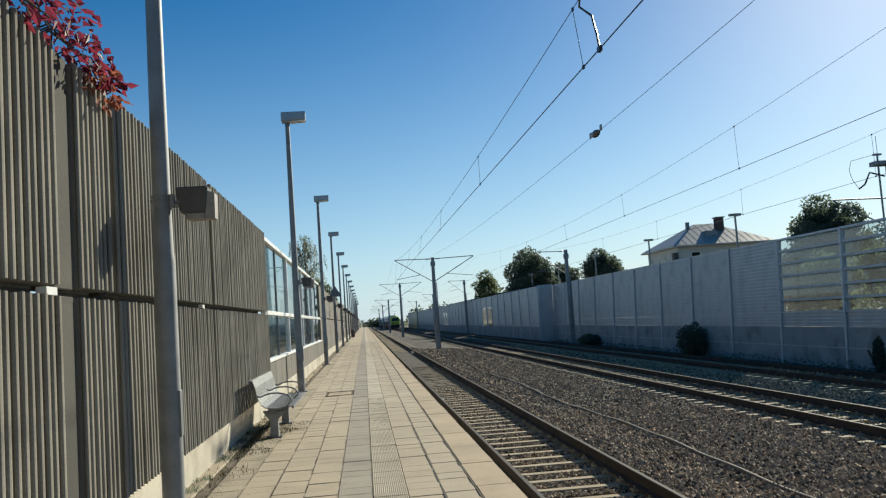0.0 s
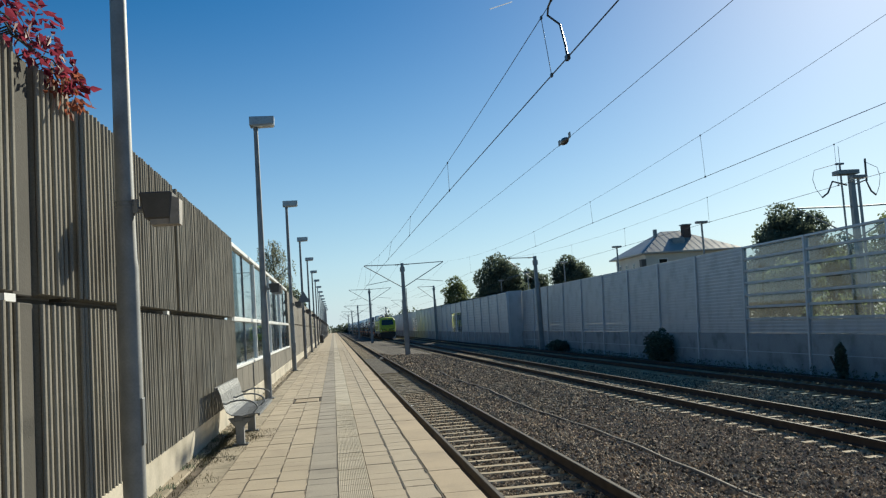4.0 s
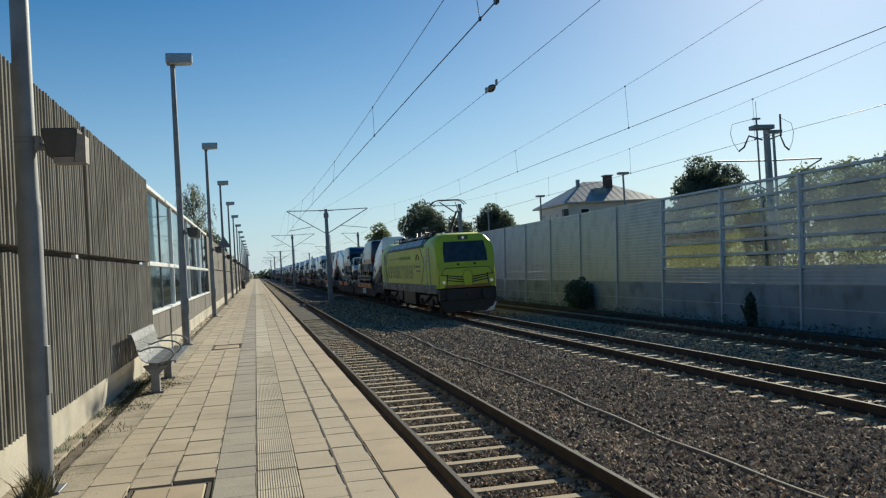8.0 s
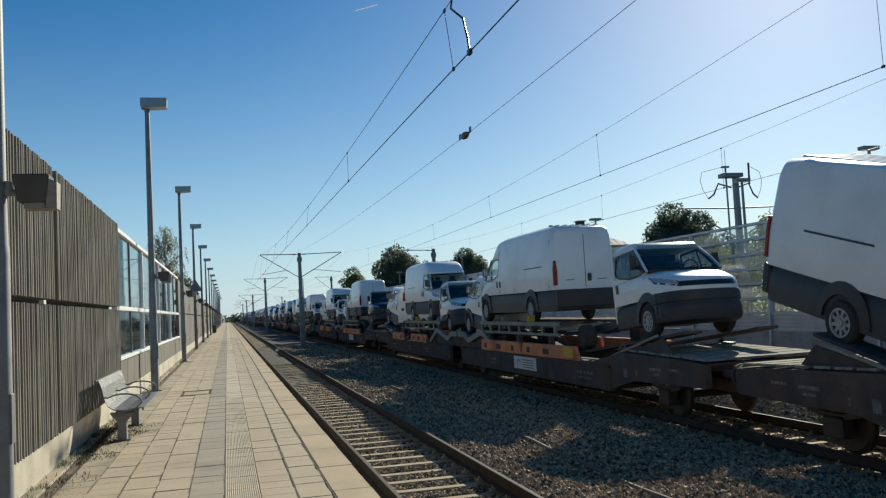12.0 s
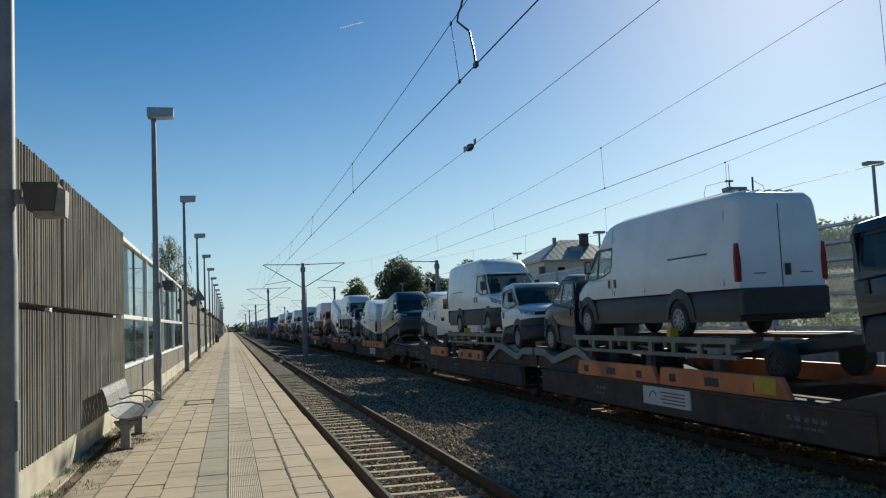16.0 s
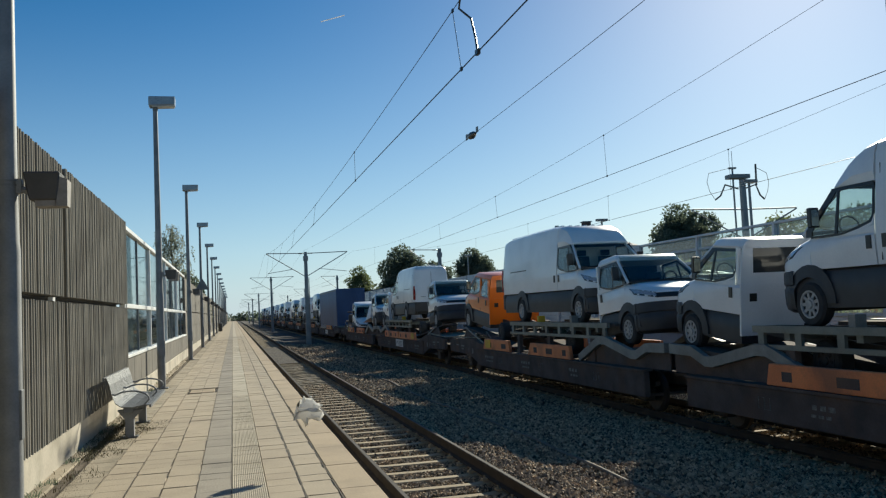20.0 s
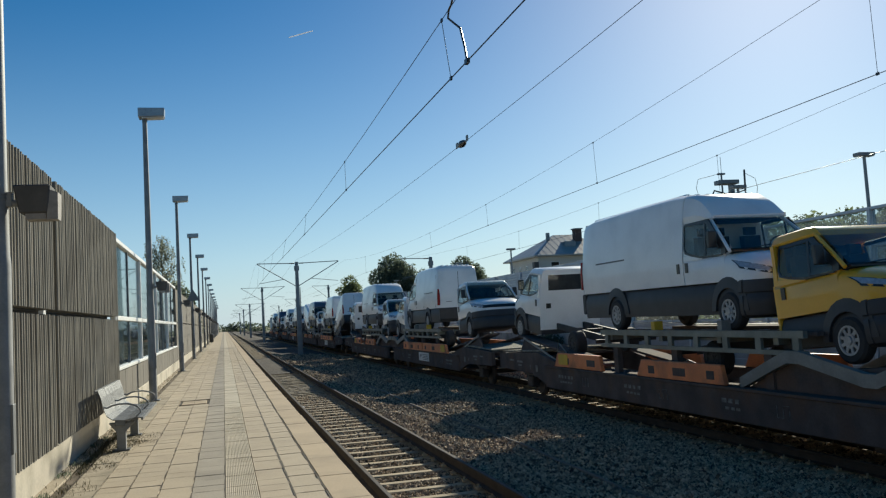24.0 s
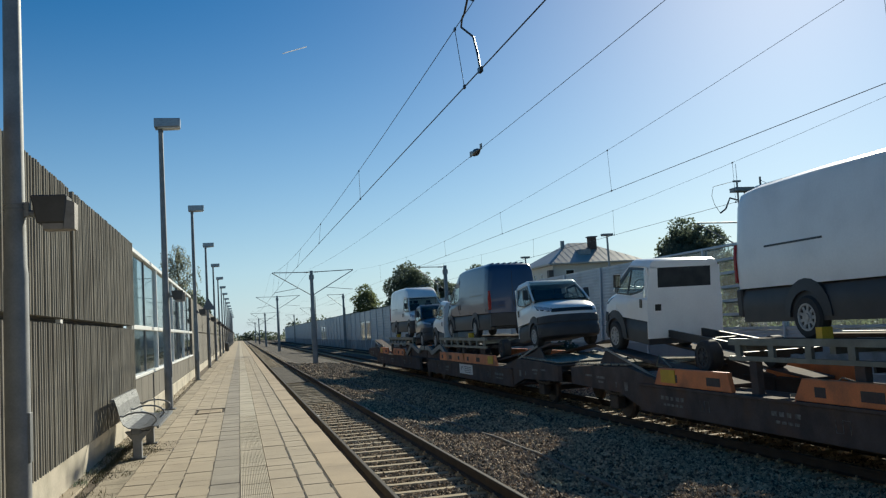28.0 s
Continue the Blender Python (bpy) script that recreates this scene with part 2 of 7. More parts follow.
M_PLINTH = mat("plinth_concrete", (0.51, 0.465, 0.375), (0.435, 0.39, 0.315), 0.85, scale=1.0, grain=40, bump=0.15, dirt=(0.225, 0.203, 0.15), dirt_amount=0.7)
M_RIB = mat("wood_concrete", (0.285, 0.268, 0.228), (0.225, 0.212, 0.182), 0.95, scale=2.0, grain=70, bump=0.2, depth=0.003, vary=0.16, spec=0.1, dirt=(0.144, 0.128, 0.104), dirt_amount=0.4)
M_POSTC = mat("post_concrete", (0.148, 0.134, 0.112), (0.108, 0.1, 0.084), 0.9, scale=1.2, grain=50, bump=0.25)
M_POSTD = mat("weathered_post", (0.067, 0.061, 0.052), (0.049, 0.046, 0.039), 0.95, scale=1.2, grain=50, bump=0.25)
M_STEEL = mat("galvanised", (0.264, 0.272, 0.276), (0.2, 0.208, 0.216), 0.6, 0.25, scale=5, grain=60, bump=0.05)
M_STEEL_DK = mat("weathered_steel", (0.20, 0.21, 0.22), (0.14, 0.15, 0.16), 0.55, 0.5, scale=4, grain=60, bump=0.08)
M_WHITE_FR = mat("white_frame", (0.75, 0.76, 0.75), (0.66, 0.67, 0.66), 0.45, scale=3, grain=40, bump=0.04, vary=0.05)
M_LAMPGLASS = mat("lamp_diffuser", (0.7, 0.72, 0.72), (0.62, 0.64, 0.65), 0.3, scale=6, bump=0.02)
M_LAMPHEAD = mat("lamp_head", (0.32, 0.344, 0.368), (0.272, 0.296, 0.32), 0.3, 0.35, scale=5, bump=0.02)
M_BOX = mat("speaker_grey", (0.085, 0.082, 0.08), (0.065, 0.063, 0.062), 0.6, scale=6, bump=0.08)
M_BOXFACE = mat("speaker_face", (0.30, 0.27, 0.24), (0.24, 0.22, 0.195), 0.6, scale=12, bump=0.1)
M_BENCH = mat("bench_steel", (0.20, 0.205, 0.205), (0.155, 0.16, 0.165), 0.55, 0.3, scale=6, bump=0.06)
# far darker than the stones: shade in the gaps between them, put into the colour
M_BALLAST = mat("ballast_bed", (0.064, 0.05, 0.036), (0.041, 0.033, 0.025), 0.95, scale=0.7, grain=22, bump=1.0, depth=0.05, vary=0.5)
M_RUST = mat("rail_rust", (0.075, 0.061, 0.05), (0.054, 0.045, 0.037), 0.9, 0.0, spec=0.15, scale=3, grain=50, bump=0.15)
M_RAILTOP = mat("rail_head", (0.104, 0.092, 0.08), (0.08, 0.07, 0.062), 0.75, 0.0, spec=0.15, scale=8, bump=0.02, stretch=(1, 0.1, 1))
M_SLEEPER = mat("sleeper_concrete", (0.41, 0.325, 0.205), (0.33, 0.26, 0.165), 0.9, scale=2, grain=60, bump=0.2, rnd=0.10, world=True, dirt=(0.21, 0.16, 0.105), dirt_amount=0.5)
M_GROUND = mat("dry_grass", (0.188, 0.165, 0.098), (0.135, 0.128, 0.068), 0.95, scale=0.05, grain=2, bump=0.5, depth=0.1, vary=0.3)
M_NWALL = mat("alu_panel", (0.46, 0.48, 0.50), (0.41, 0.43, 0.46), 0.5, 0.35, scale=0.6, grain=20, bump=0.05, vary=0.05, dirt=(0.3, 0.31, 0.32), dirt_amount=0.5)
M_NBASE = mat("nw_concrete", (0.36, 0.36, 0.35), (0.29, 0.29, 0.29), 0.9, scale=0.5, grain=20, bump=0.15, dirt=(0.17, 0.18, 0.16), dirt_amount=0.7)
M_NPOST = mat("nw_post", (0.52, 0.545, 0.57), (0.46, 0.485, 0.51), 0.5, 0.4, scale=2, bump=0.03)
M_PANE = pane_mat("dusty_pane", (0.78, 0.84, 0.87), 0.06)
M_PANE_L = pane_mat("platform_pane", (0.86, 0.92, 0.90), 0.06)
M_COPPER = mat("wire", (0.07, 0.065, 0.06), (0.05, 0.048, 0.045), 0.5, 0.5, scale=2, bump=0.0)
M_INSUL = mat("insulator", (0.05, 0.048, 0.05), (0.035, 0.035, 0.038), 0.35, scale=8, bump=0.02)
M_MAST = mat("mast_steel", (0.27, 0.29, 0.30), (0.20, 0.22, 0.23), 0.55, 0.4, scale=1.5, bump=0.06)
M_LEAF = leafy("leaf_green", (0.145, 0.175, 0.125), (0.11, 0.14, 0.10))
M_LEAF_Y = leafy("leaf_yellow_green", (0.17, 0.20, 0.095), (0.125, 0.155, 0.075), scale=0.5)
M_LEAF_B = leafy("leaf_birch", (0.27, 0.29, 0.22), (0.20, 0.22, 0.16))
M_LEAF_R = leafy("creeper_red", (0.24, 0.035, 0.055), (0.15, 0.025, 0.045), 0.5, 5, 20, 0.35)
M_LEAF_O = leafy("creeper_orange", (0.30, 0.11, 0.06), (0.22, 0.07, 0.05), 0.5, 5, 20, 0.3)
M_BARK = mat("bark", (0.10, 0.08, 0.06), (0.07, 0.055, 0.04), 0.95, scale=3, grain=20, bump=0.6, depth=0.03)
M_MOSS = mat("moss_green", (0.10, 0.095, 0.05), (0.06, 0.062, 0.034), 0.9, scale=3, grain=20, bump=0.0, vary=0.3)
M_GRASS = mat("dry_weed", (0.15, 0.12, 0.055), (0.09, 0.09, 0.035), 0.8, scale=3, grain=20, bump=0.0, vary=0.3)
M_RENDERW = mat("house_render", (0.60, 0.58, 0.53), (0.54, 0.52, 0.48), 0.9, scale=0.5, grain=10, bump=0.1)
M_ROOF = mat("tin_roof", (0.42, 0.39, 0.34), (0.33, 0.31, 0.28), 0.45, 0.3, scale=0.4, grain=8, bump=0.05)
M_DARKGLASS = mat("window_glass", (0.02, 0.023, 0.026), (0.015, 0.017, 0.02), 0.06, scale=4, bump=0.0, vary=0.05)
M_SIGN = mat("sign_white", (0.72, 0.72, 0.70), (0.66, 0.66, 0.64), 0.5, scale=6, bump=0.02, vary=0.05)
M_BAR = mat("print_grey", (0.12, 0.12, 0.13), (0.1, 0.1, 0.11), 0.6, scale=6, bump=0.0)
RAIL1, RAIL2 = -0.76, -1.10          # rail tops, platform track and the others
TRACKS = ((2.72, RAIL1), (10.10, RAIL2), (14.60, RAIL2))
WALL_X = -1.87
FAR = 940.0


# ---- ground and ballast ----
solid("ground", Shape().add([(-3000, -3000, -1.95), (3000, -3000, -1.95), (3000, 4000, -1.95), (-3000, 4000, -1.95)], [(0, 1, 2, 3)]),
      M_GROUND, "dry grass and earth reaching to the horizon", "ground", kind="structure", clean=False)


BED = ((1.0, -0.97), (1.75, -0.97), (1.9, -1.01), (3.45, -1.01), (3.6, -0.955), (4.15, -0.96), (4.9, -1.15), (7.2, -1.20), (8.2, -1.34), (9.1, -1.34), (9.3, -1.36), (10.9, -1.36), (11.1, -1.34), (12.2, -1.34), (16.4, -1.36), (17.3, -1.5), (20.5, -1.55), (22.0, -1.9))


def bed_height(x):
    """Top of the ballast across the line."""
    return float(np.interp(x, [k[0] for k in BED], [k[1] for k in BED]))


def ballast_bed():
    s = Shape()
    xs = np.arange(1.0, 18.0, 0.11)
    ys = np.concatenate([np.arange(-4, 16, 0.11), np.arange(16, 44, 0.22)])
    rs = np.random.RandomState(3)
    z = np.array([bed_height(x) for x in xs])[None, :] + rs.uniform(-0.018, 0.018, (len(ys), len(xs)))
    z += 0.012 * np.sin(xs * 1.7)[None, :] * np.sin(ys * 0.9)[:, None]
    n = len(xs)
    s.v = [(float(x), float(y), float(z[j, i])) for j, y in enumerate(ys) for i, x in enumerate(xs)]
    s.f = [(j * n + i, j * n + i + 1, (j + 1) * n + i + 1, (j + 1) * n + i) for j in range(len(ys) - 1) for i in range(n - 1)]
    knots = (1.0, 4.15, 4.9, 7.2, 8.2, 16.4, 17.3, 20.5, 22.0)
    far = [float(y) for y in (43.9, 60, 90, 140, 220, FAR)]
    s.add([(x, y, bed_height(x)) for y in far for x in knots],
          [(j * 9 + i, j * 9 + i + 1, (j + 1) * 9 + i + 1, (j + 1) * 9 + i) for j in range(5) for i in range(8)])
    s.add([(x, y, bed_height(x)) for y in (-60.0, -4.0) for x in knots], [(i, i + 1, 10 + i, 9 + i) for i in range(8)])
    s.add([(x, y, bed_height(x)) for y in (-4.0, 44.0) for x in (17.9, 20.5, 22.0)], [(i, i + 1, 4 + i, 3 + i) for i in range(2)])
    solid("ballast", s, M_BALLAST, "grey-brown crushed stone track ballast, darkened as shade between the stones", "ballast", kind="structure", clean=False)


ballast_bed()


def stones():
    """Loose stones lying on the bed, thinning out with distance."""
    rs = np.random.RandomState(5)
    base = np.array([(1, 0, 0), (-1, 0, 0), (0, 1, 0), (0, -1, 0), (0, 0, 1), (0, 0, -1)], float)
    tri = np.array([(0, 2, 4), (2, 1, 4), (1, 3, 4), (3, 0, 4), (2, 0, 5), (1, 2, 5), (3, 1, 5), (0, 3, 5)])
    zones = ((3.6, 9.2, 5.0, 12.0, 31000), (3.6, 9.2, 12.0, 22.0, 30000), (9.2, 13.5, 12.0, 22.0, 12000), (3.6, 13.5, 22.0, 42.0, 30000), (1.35, 4.0, 5.0, 14.0, 12000), (1.35, 4.0, 14.0, 30.0, 11000), (9.2, 13.5, 7.0, 12.0, 9000), (3.4, 13.5, 42.0, 75.0, 16000))
    vs, fs, off = [], [], 0
    for x0, x1, y0, y1, n in zones:
        x, y = rs.uniform(x0, x1, n), rs.uniform(y0, y1, n)
        if x1 < 4.1:
            y = np.round((y + 2) / 0.65) * 0.65 - 2 + np.where(rs.uniform(size=n) < 0.5, -1, 1) * rs.uniform(0.15, 0.325, n)
        r = rs.uniform(0.020, 0.050, n) * (1.5 if y0 > 40 else 0.72 if x1 < 4.1 else 1.0)
        z = np.interp(x, [k[0] for k in BED], [k[1] for k in BED]) + rs.uniform(0.0, 0.035, n)
        shape = base[None] * rs.uniform(0.55, 1.25, (n, 6, 1)) * r[:, None, None] + rs.uniform(-0.3, 0.3, (n, 6, 3)) * r[:, None, None]
        a = rs.uniform(0, 6.28, n)
        c, q = np.cos(a)[:, None], np.sin(a)[:, None]
        px, py = shape[:, :, 0] * c - shape[:, :, 1] * q, shape[:, :, 0] * q + shape[:, :, 1] * c
        p = np.stack([px + x[:, None], py + y[:, None], shape[:, :, 2] * 0.8 + z[:, None]], 2).reshape(-1, 3)
        vs.append(p)
        fs.append((tri[None] + (np.arange(n) * 6)[:, None, None] + off).reshape(-1, 3))
        off += n * 6
    v, f = np.concatenate(vs), np.concatenate(fs)
    me = bpy.data.meshes.new("ballast_stones")
    me.from_pydata(v.tolist(), [], f.tolist())
    m = mat("ballast_stone", (0.38, 0.286, 0.183), (0.259, 0.194, 0.126), 0.9, scale=5, grain=30, bump=0.3, vary=0.35)
    t = m.node_tree
    geo = t.nodes.new("ShaderNodeNewGeometry")
    hue = next(n for n in t.nodes if n.bl_idname == "ShaderNodeHueSaturation")
    rng = t.nodes.new("ShaderNodeMapRange")
    rng.inputs[3].default_value, rng.inputs[4].default_value = 0.10, 1.95
    t.links.new(geo.outputs["Random Per Island"], rng.inputs[0])
    t.links.new(rng.outputs[0], hue.inputs["Value"])
    me.materials.append(m)
    tagged(new("ballast_stones", me), "loose angular grey-brown ballast stones", "stones", kind="stuff")


stones()


# ---- tracks ----
RAIL_SECTION = ((-0.075, -0.172), (0.075, -0.172), (0.075, -0.16), (0.012, -0.145), (0.009, -0.045), (0.036, -0.032), (0.036, -0.006), (0.028, 0.0), (-0.028, 0.0), (-0.036, -0.006), (-0.036, -0.032), (-0.009, -0.045), (-0.012, -0.145), (-0.075, -0.16))


def sleeper_mesh():
    s = Shape()
    rings = []
    for x, w, h in ((-1.3, 0.13, 0.0), (-0.95, 0.15, 0.0), (-0.45, 0.12, -0.03), (0.45, 0.12, -0.03), (0.95, 0.15, 0.0), (1.3, 0.13, 0.0)):
        rings.append([(x, -w, -0.2), (x, w, -0.2), (x, w - 0.03, h - 0.012), (x, w - 0.045, h), (x, -w + 0.045, h), (x, -w + 0.03, h - 0.012)])
    s.loft(rings)
    for c in (-0.752, 0.752):
        for d in (-0.13, 0.13):
            s.box(c + d - 0.035, c + d + 0.035, -0.05, 0.05, 0.0, 0.035)
            s.tube((c + d, 0, 0.03), (c + d, 0, 0.07), 0.016, n=6)
    return s.mesh("sleeper", M_SLEEPER)


SLEEPER = sleeper_mesh()


def track(name, x, top, label):
    t = thing(name, (x, 0, top), label, "railway track", kind="structure")
    for side in (-0.7535, 0.7535):
        r = part("rail", Shape().prism([(a + side, b) for a, b in RAIL_SECTION], -60, FAR, "y"), M_RUST, t)
        part("running_surface", Shape().box(side - 0.026, side + 0.026, -60, FAR, 0.0015, 0.004), M_RAILTOP, r, "polished steel running surface")
    y = -2.0
    while y < (66 if top == RAIL1 else 56 if x < 12 else 32):
        ob = part("sleeper", SLEEPER, None, t)
        ob.location = (0.012 * math.sin(y * 7.1), y, -0.19 + 0.006 * math.sin(y * 3.3))
        ob.rotation_euler = (0, 0, 0.008 * math.sin(y * 5.7))
        y += 0.65
    far = Shape()
    for i in range(44):
        far.box(-1.3, 1.3, -30.73 + i * 0.65, -30.47 + i * 0.65, -0.3, -0.19)
    while y < 260:
        far.box(-1.3, 1.3, y - 0.13, y + 0.13, -0.3, -0.19)
        y += 0.65
    part("far_sleepers", far, M_SLEEPER, t, kind="stuff", clean=False)


track("track_1", *TRACKS[0], "platform track with rusty rails on concrete sleepers")
track("track_2", *TRACKS[1], "main line track with polished rails on concrete sleepers")
track("track_3", *TRACKS[2], "far main line track on concrete sleepers")

# cable hose lying on the ballast
hose = Shape()
hose.path([(5.5 + 0.09 * math.sin(y * 0.45) - 0.006 * (y - 15), y, bed_height(5.5) + 0.035 + 0.012 * math.sin(y * 2.1)) for y in np.arange(3.0, 45.0, 0.5)], 0.042, 8)
solid("cable_hose", hose, mat("hose_tan", (0.156, 0.125, 0.09), (0.121, 0.098, 0.07), 0.8, scale=4, bump=0.1), "dusty tan cable hose lying on the ballast", "cable", smooth=50)

# ---- platform body ----
PLAT_END = 330.0
s = Shape().box(-1.98, 1.10, -30, PLAT_END, -1.6, -0.05)
plat = solid("platform", s, M_PLINTH, "long concrete station platform", "platform", kind="structure")
part("joint_bed", Shape().box(-1.55, 0.84, -30, PLAT_END, -0.046, -0.034), M_JOINT, plat)

# ---- wall along the platform ----
def rib_panel(length, height, seed):
    """Sound-absorbing panel with upright ribs; local x out of the wall, y along, z up."""
    rs = random.Random(seed)
    s = Shape().box(-0.16, -0.105, 0.0, length, 0.0, height)
    n = int(round(length / 0.105))
    step = length / n
    for i in range(n):
        c = (i + 0.5) * step
        d, w, h = 0.078 + rs.uniform(-0.005, 0.005), 0.026 + rs.uniform(-0.0015, 0.0015), height - rs.uniform(0.0, 0.012)
        s.prism([(-0.105, c - w * 0.3), (d - 0.034, c - w * 0.3), (d - 0.022, c - w * 0.95), (d - 0.011, c - w), (d - 0.003, c - w * 0.65), (d, c), (d - 0.003, c + w * 0.65), (d - 0.011, c + w), (d - 0.022, c + w * 0.95), (d - 0.034, c + w * 0.3), (-0.105, c + w * 0.3)], 0.012, h, "z")
    return s


def plain_panel(length, height):
    s = Shape().box(-0.12, 0.0, 0.0, length, 0.0, height)
    k = max(1, int(length / 1.2))
    for i in range(k):
        a = i * length / k
        s.box(0.0, 0.03, a + 0.015, a + length / k - 0.015, 0.015, height - 0.015)
    return s


wall = thing("wall_platform", (WALL_X, 0, 0), "tall brown-grey ribbed noise barrier along the platform", "noise barrier", kind="structure")
for a, b in ((-16, 4.9), (4.9, 16.0)):
    part("plinth", Shape().box(-0.16, 0.035, a + 0.004, b - 0.004, -0.05, 0.32), M_PLINTH, wall, "pale stained concrete plinth", bevel=0.012)
TOP, MIDDLE = 3.28, 1.755
BAYS = ((-13.62, -9.66), (-9.62, -5.68), (-5.64, -1.70), (-1.66, 2.28), (2.40, 5.13), (5.47, 6.20), (6.32, 10.18), (10.30, 15.96))
for k, (y, y1) in enumerate(BAYS):
    for z, h in ((0.325, MIDDLE - 0.325), (MIDDLE + 0.045, TOP - MIDDLE - 0.045)):
        part("panel", rib_panel(y1 - y, h, k * 2 + int(z)), M_RIB, wall).location = (0, y, z)
    part("joint_strip", Shape().box(-0.15, -0.108, y, y1, MIDDLE, MIDDLE + 0.045), M_POSTC, wall)
for y, w in ((-9.64, 0.02), (-5.66, 0.02), (-1.68, 0.02), (2.34, 0.06), (5.30, 0.17), (6.26, 0.06), (10.24, 0.06)):
    for z0, z1 in ((0.325, MIDDLE), (MIDDLE + 0.04, TOP)):
        part("post", Shape().box(-0.16, 0.028 if w > 0.1 else -0.02, y - w + 0.003, y + w - 0.003, z0, z1), M_POSTD, wall, bevel=0.008)
part("joint_spacer", Shape().box(0.0, 0.06, 4.92, 5.09, MIDDLE - 0.004, MIDDLE + 0.042), M_SIGN, wall, "white plastic spacer in the joint")
part("joint_spacer", Shape().box(0.0, 0.05, 9.66, 9.78, MIDDLE - 0.004, MIDDLE + 0.042), M_SIGN, wall, "white plastic spacer in the joint")

# glazed stretch with a concrete parapet
GL0, GL1 = 16.05, 35.6
glz = thing("glazed_barrier", (WALL_X, 0, 0), "glazed noise barrier with white frames on a concrete parapet", "noise barrier", kind="structure")
for k in range(4):
    a, b = GL0 + k * 4.89, GL0 + (k + 1) * 4.89
    part("parapet", plain_panel(b - a - 0.02, 0.55), M_POSTC, glz).location = (0, a, 0.30)
    part("plinth", Shape().box(-0.16, 0.035, a, b - 0.008, -0.05, 0.30), M_PLINTH, glz, "pale stained concrete plinth", bevel=0.01)
    part("sill", Shape().box(-0.14, 0.06, a, b - 0.006, 0.855, 0.91), M_WHITE_FR, glz, bevel=0.006)
    part("mid_rail", Shape().box(-0.08, 0.05, a + 0.06, b - 0.07, 1.75, 1.83), M_WHITE_FR, glz, bevel=0.006)
    part("top_rail", Shape().box(-0.08, 0.04, a, b - 0.006, 3.17, 3.25), M_WHITE_FR, glz, bevel=0.006)
    part("upright", Shape().box(-0.06, 0.03, a - 0.045, a + 0.045, 0.915, 3.165), M_WHITE_FR, glz, bevel=0.006)
    m = (a + b) / 2
    part("mullion", Shape().box(-0.035, 0.005, m - 0.018, m + 0.018, 0.915, 3.165), M_STEEL_DK, glz, bevel=0.004)
    for y0, y1 in ((a + 0.048, m - 0.02), (m + 0.02, b - 0.05)):
        for z0, z1 in ((0.915, 1.745), (1.835, 3.165)):
            part("pane", Shape().box(-0.03, -0.018, y0, y1, z0, z1), M_PANE_L, glz).visible_shadow = False

# lower plain wall beyond the glazing
far_wall = thing("wall_platform_far", (WALL_X, 0, 0), "plain grey concrete noise barrier further along the platform", "noise barrier", kind="structure")
y = GL1 + 0.05
k = 0
rest = Shape()
while y < PLAT_END - 6:
    L = 4.89
    if y > 130:
        rest.box(-0.14, 0.03, y, y + 0.18, 0.3, 3.2).box(-0.12, 0.02, y + 0.2, y + L - 0.02, 0.32, 3.18).box(-0.16, 0.035, y, y + L - 0.01, -0.05, 0.3)
        y += L
        continue
    for z, h in ((0.32, 1.48), (1.83, 1.35)):
        part("panel", plain_panel(L - 0.22, h), M_POSTC, far_wall).location = (0, y + 0.2, z)
    part("post", Shape().box(-0.14, 0.03, y, y + 0.18, 0.3, 3.2), M_POSTC, far_wall)
    part("plinth", Shape().box(-0.16, 0.035, y, y + L - 0.01, -0.05, 0.3), M_PLINTH, far_wall)
    y += L
    k += 1

part("further_panels", rest, M_POSTC, far_wall, kind="stuff")

# ---- noise barrier on the far side, leaning a little outwards ----
NX, NTOP, NBOT = 18.36, 3.95, -1.45
nb = thing("wall_far_side", (NX, 0, NBOT), "grey aluminium noise barrier with posts, partly glazed", "noise barrier", kind="structure")
nb.rotation_euler = (0, radians(2.6), 0)
H = NTOP - NBOT
STEP = 5.11


def corrugated(length, z0, z1, pitch=0.16):
    s = Shape()
    pts, z, k = [], z0, 0
    while z < z1 - 1e-4:
        pts += [(-0.03, z), (-0.03, z + pitch * 0.42), (0.0, z + pitch * 0.5), (0.0, z + pitch * 0.92)]
        z += pitch
    pts.append((0.0, z1))
    return s.prism(pts + [(0.09, z1), (0.09, z0)], 0.0, length, "y")


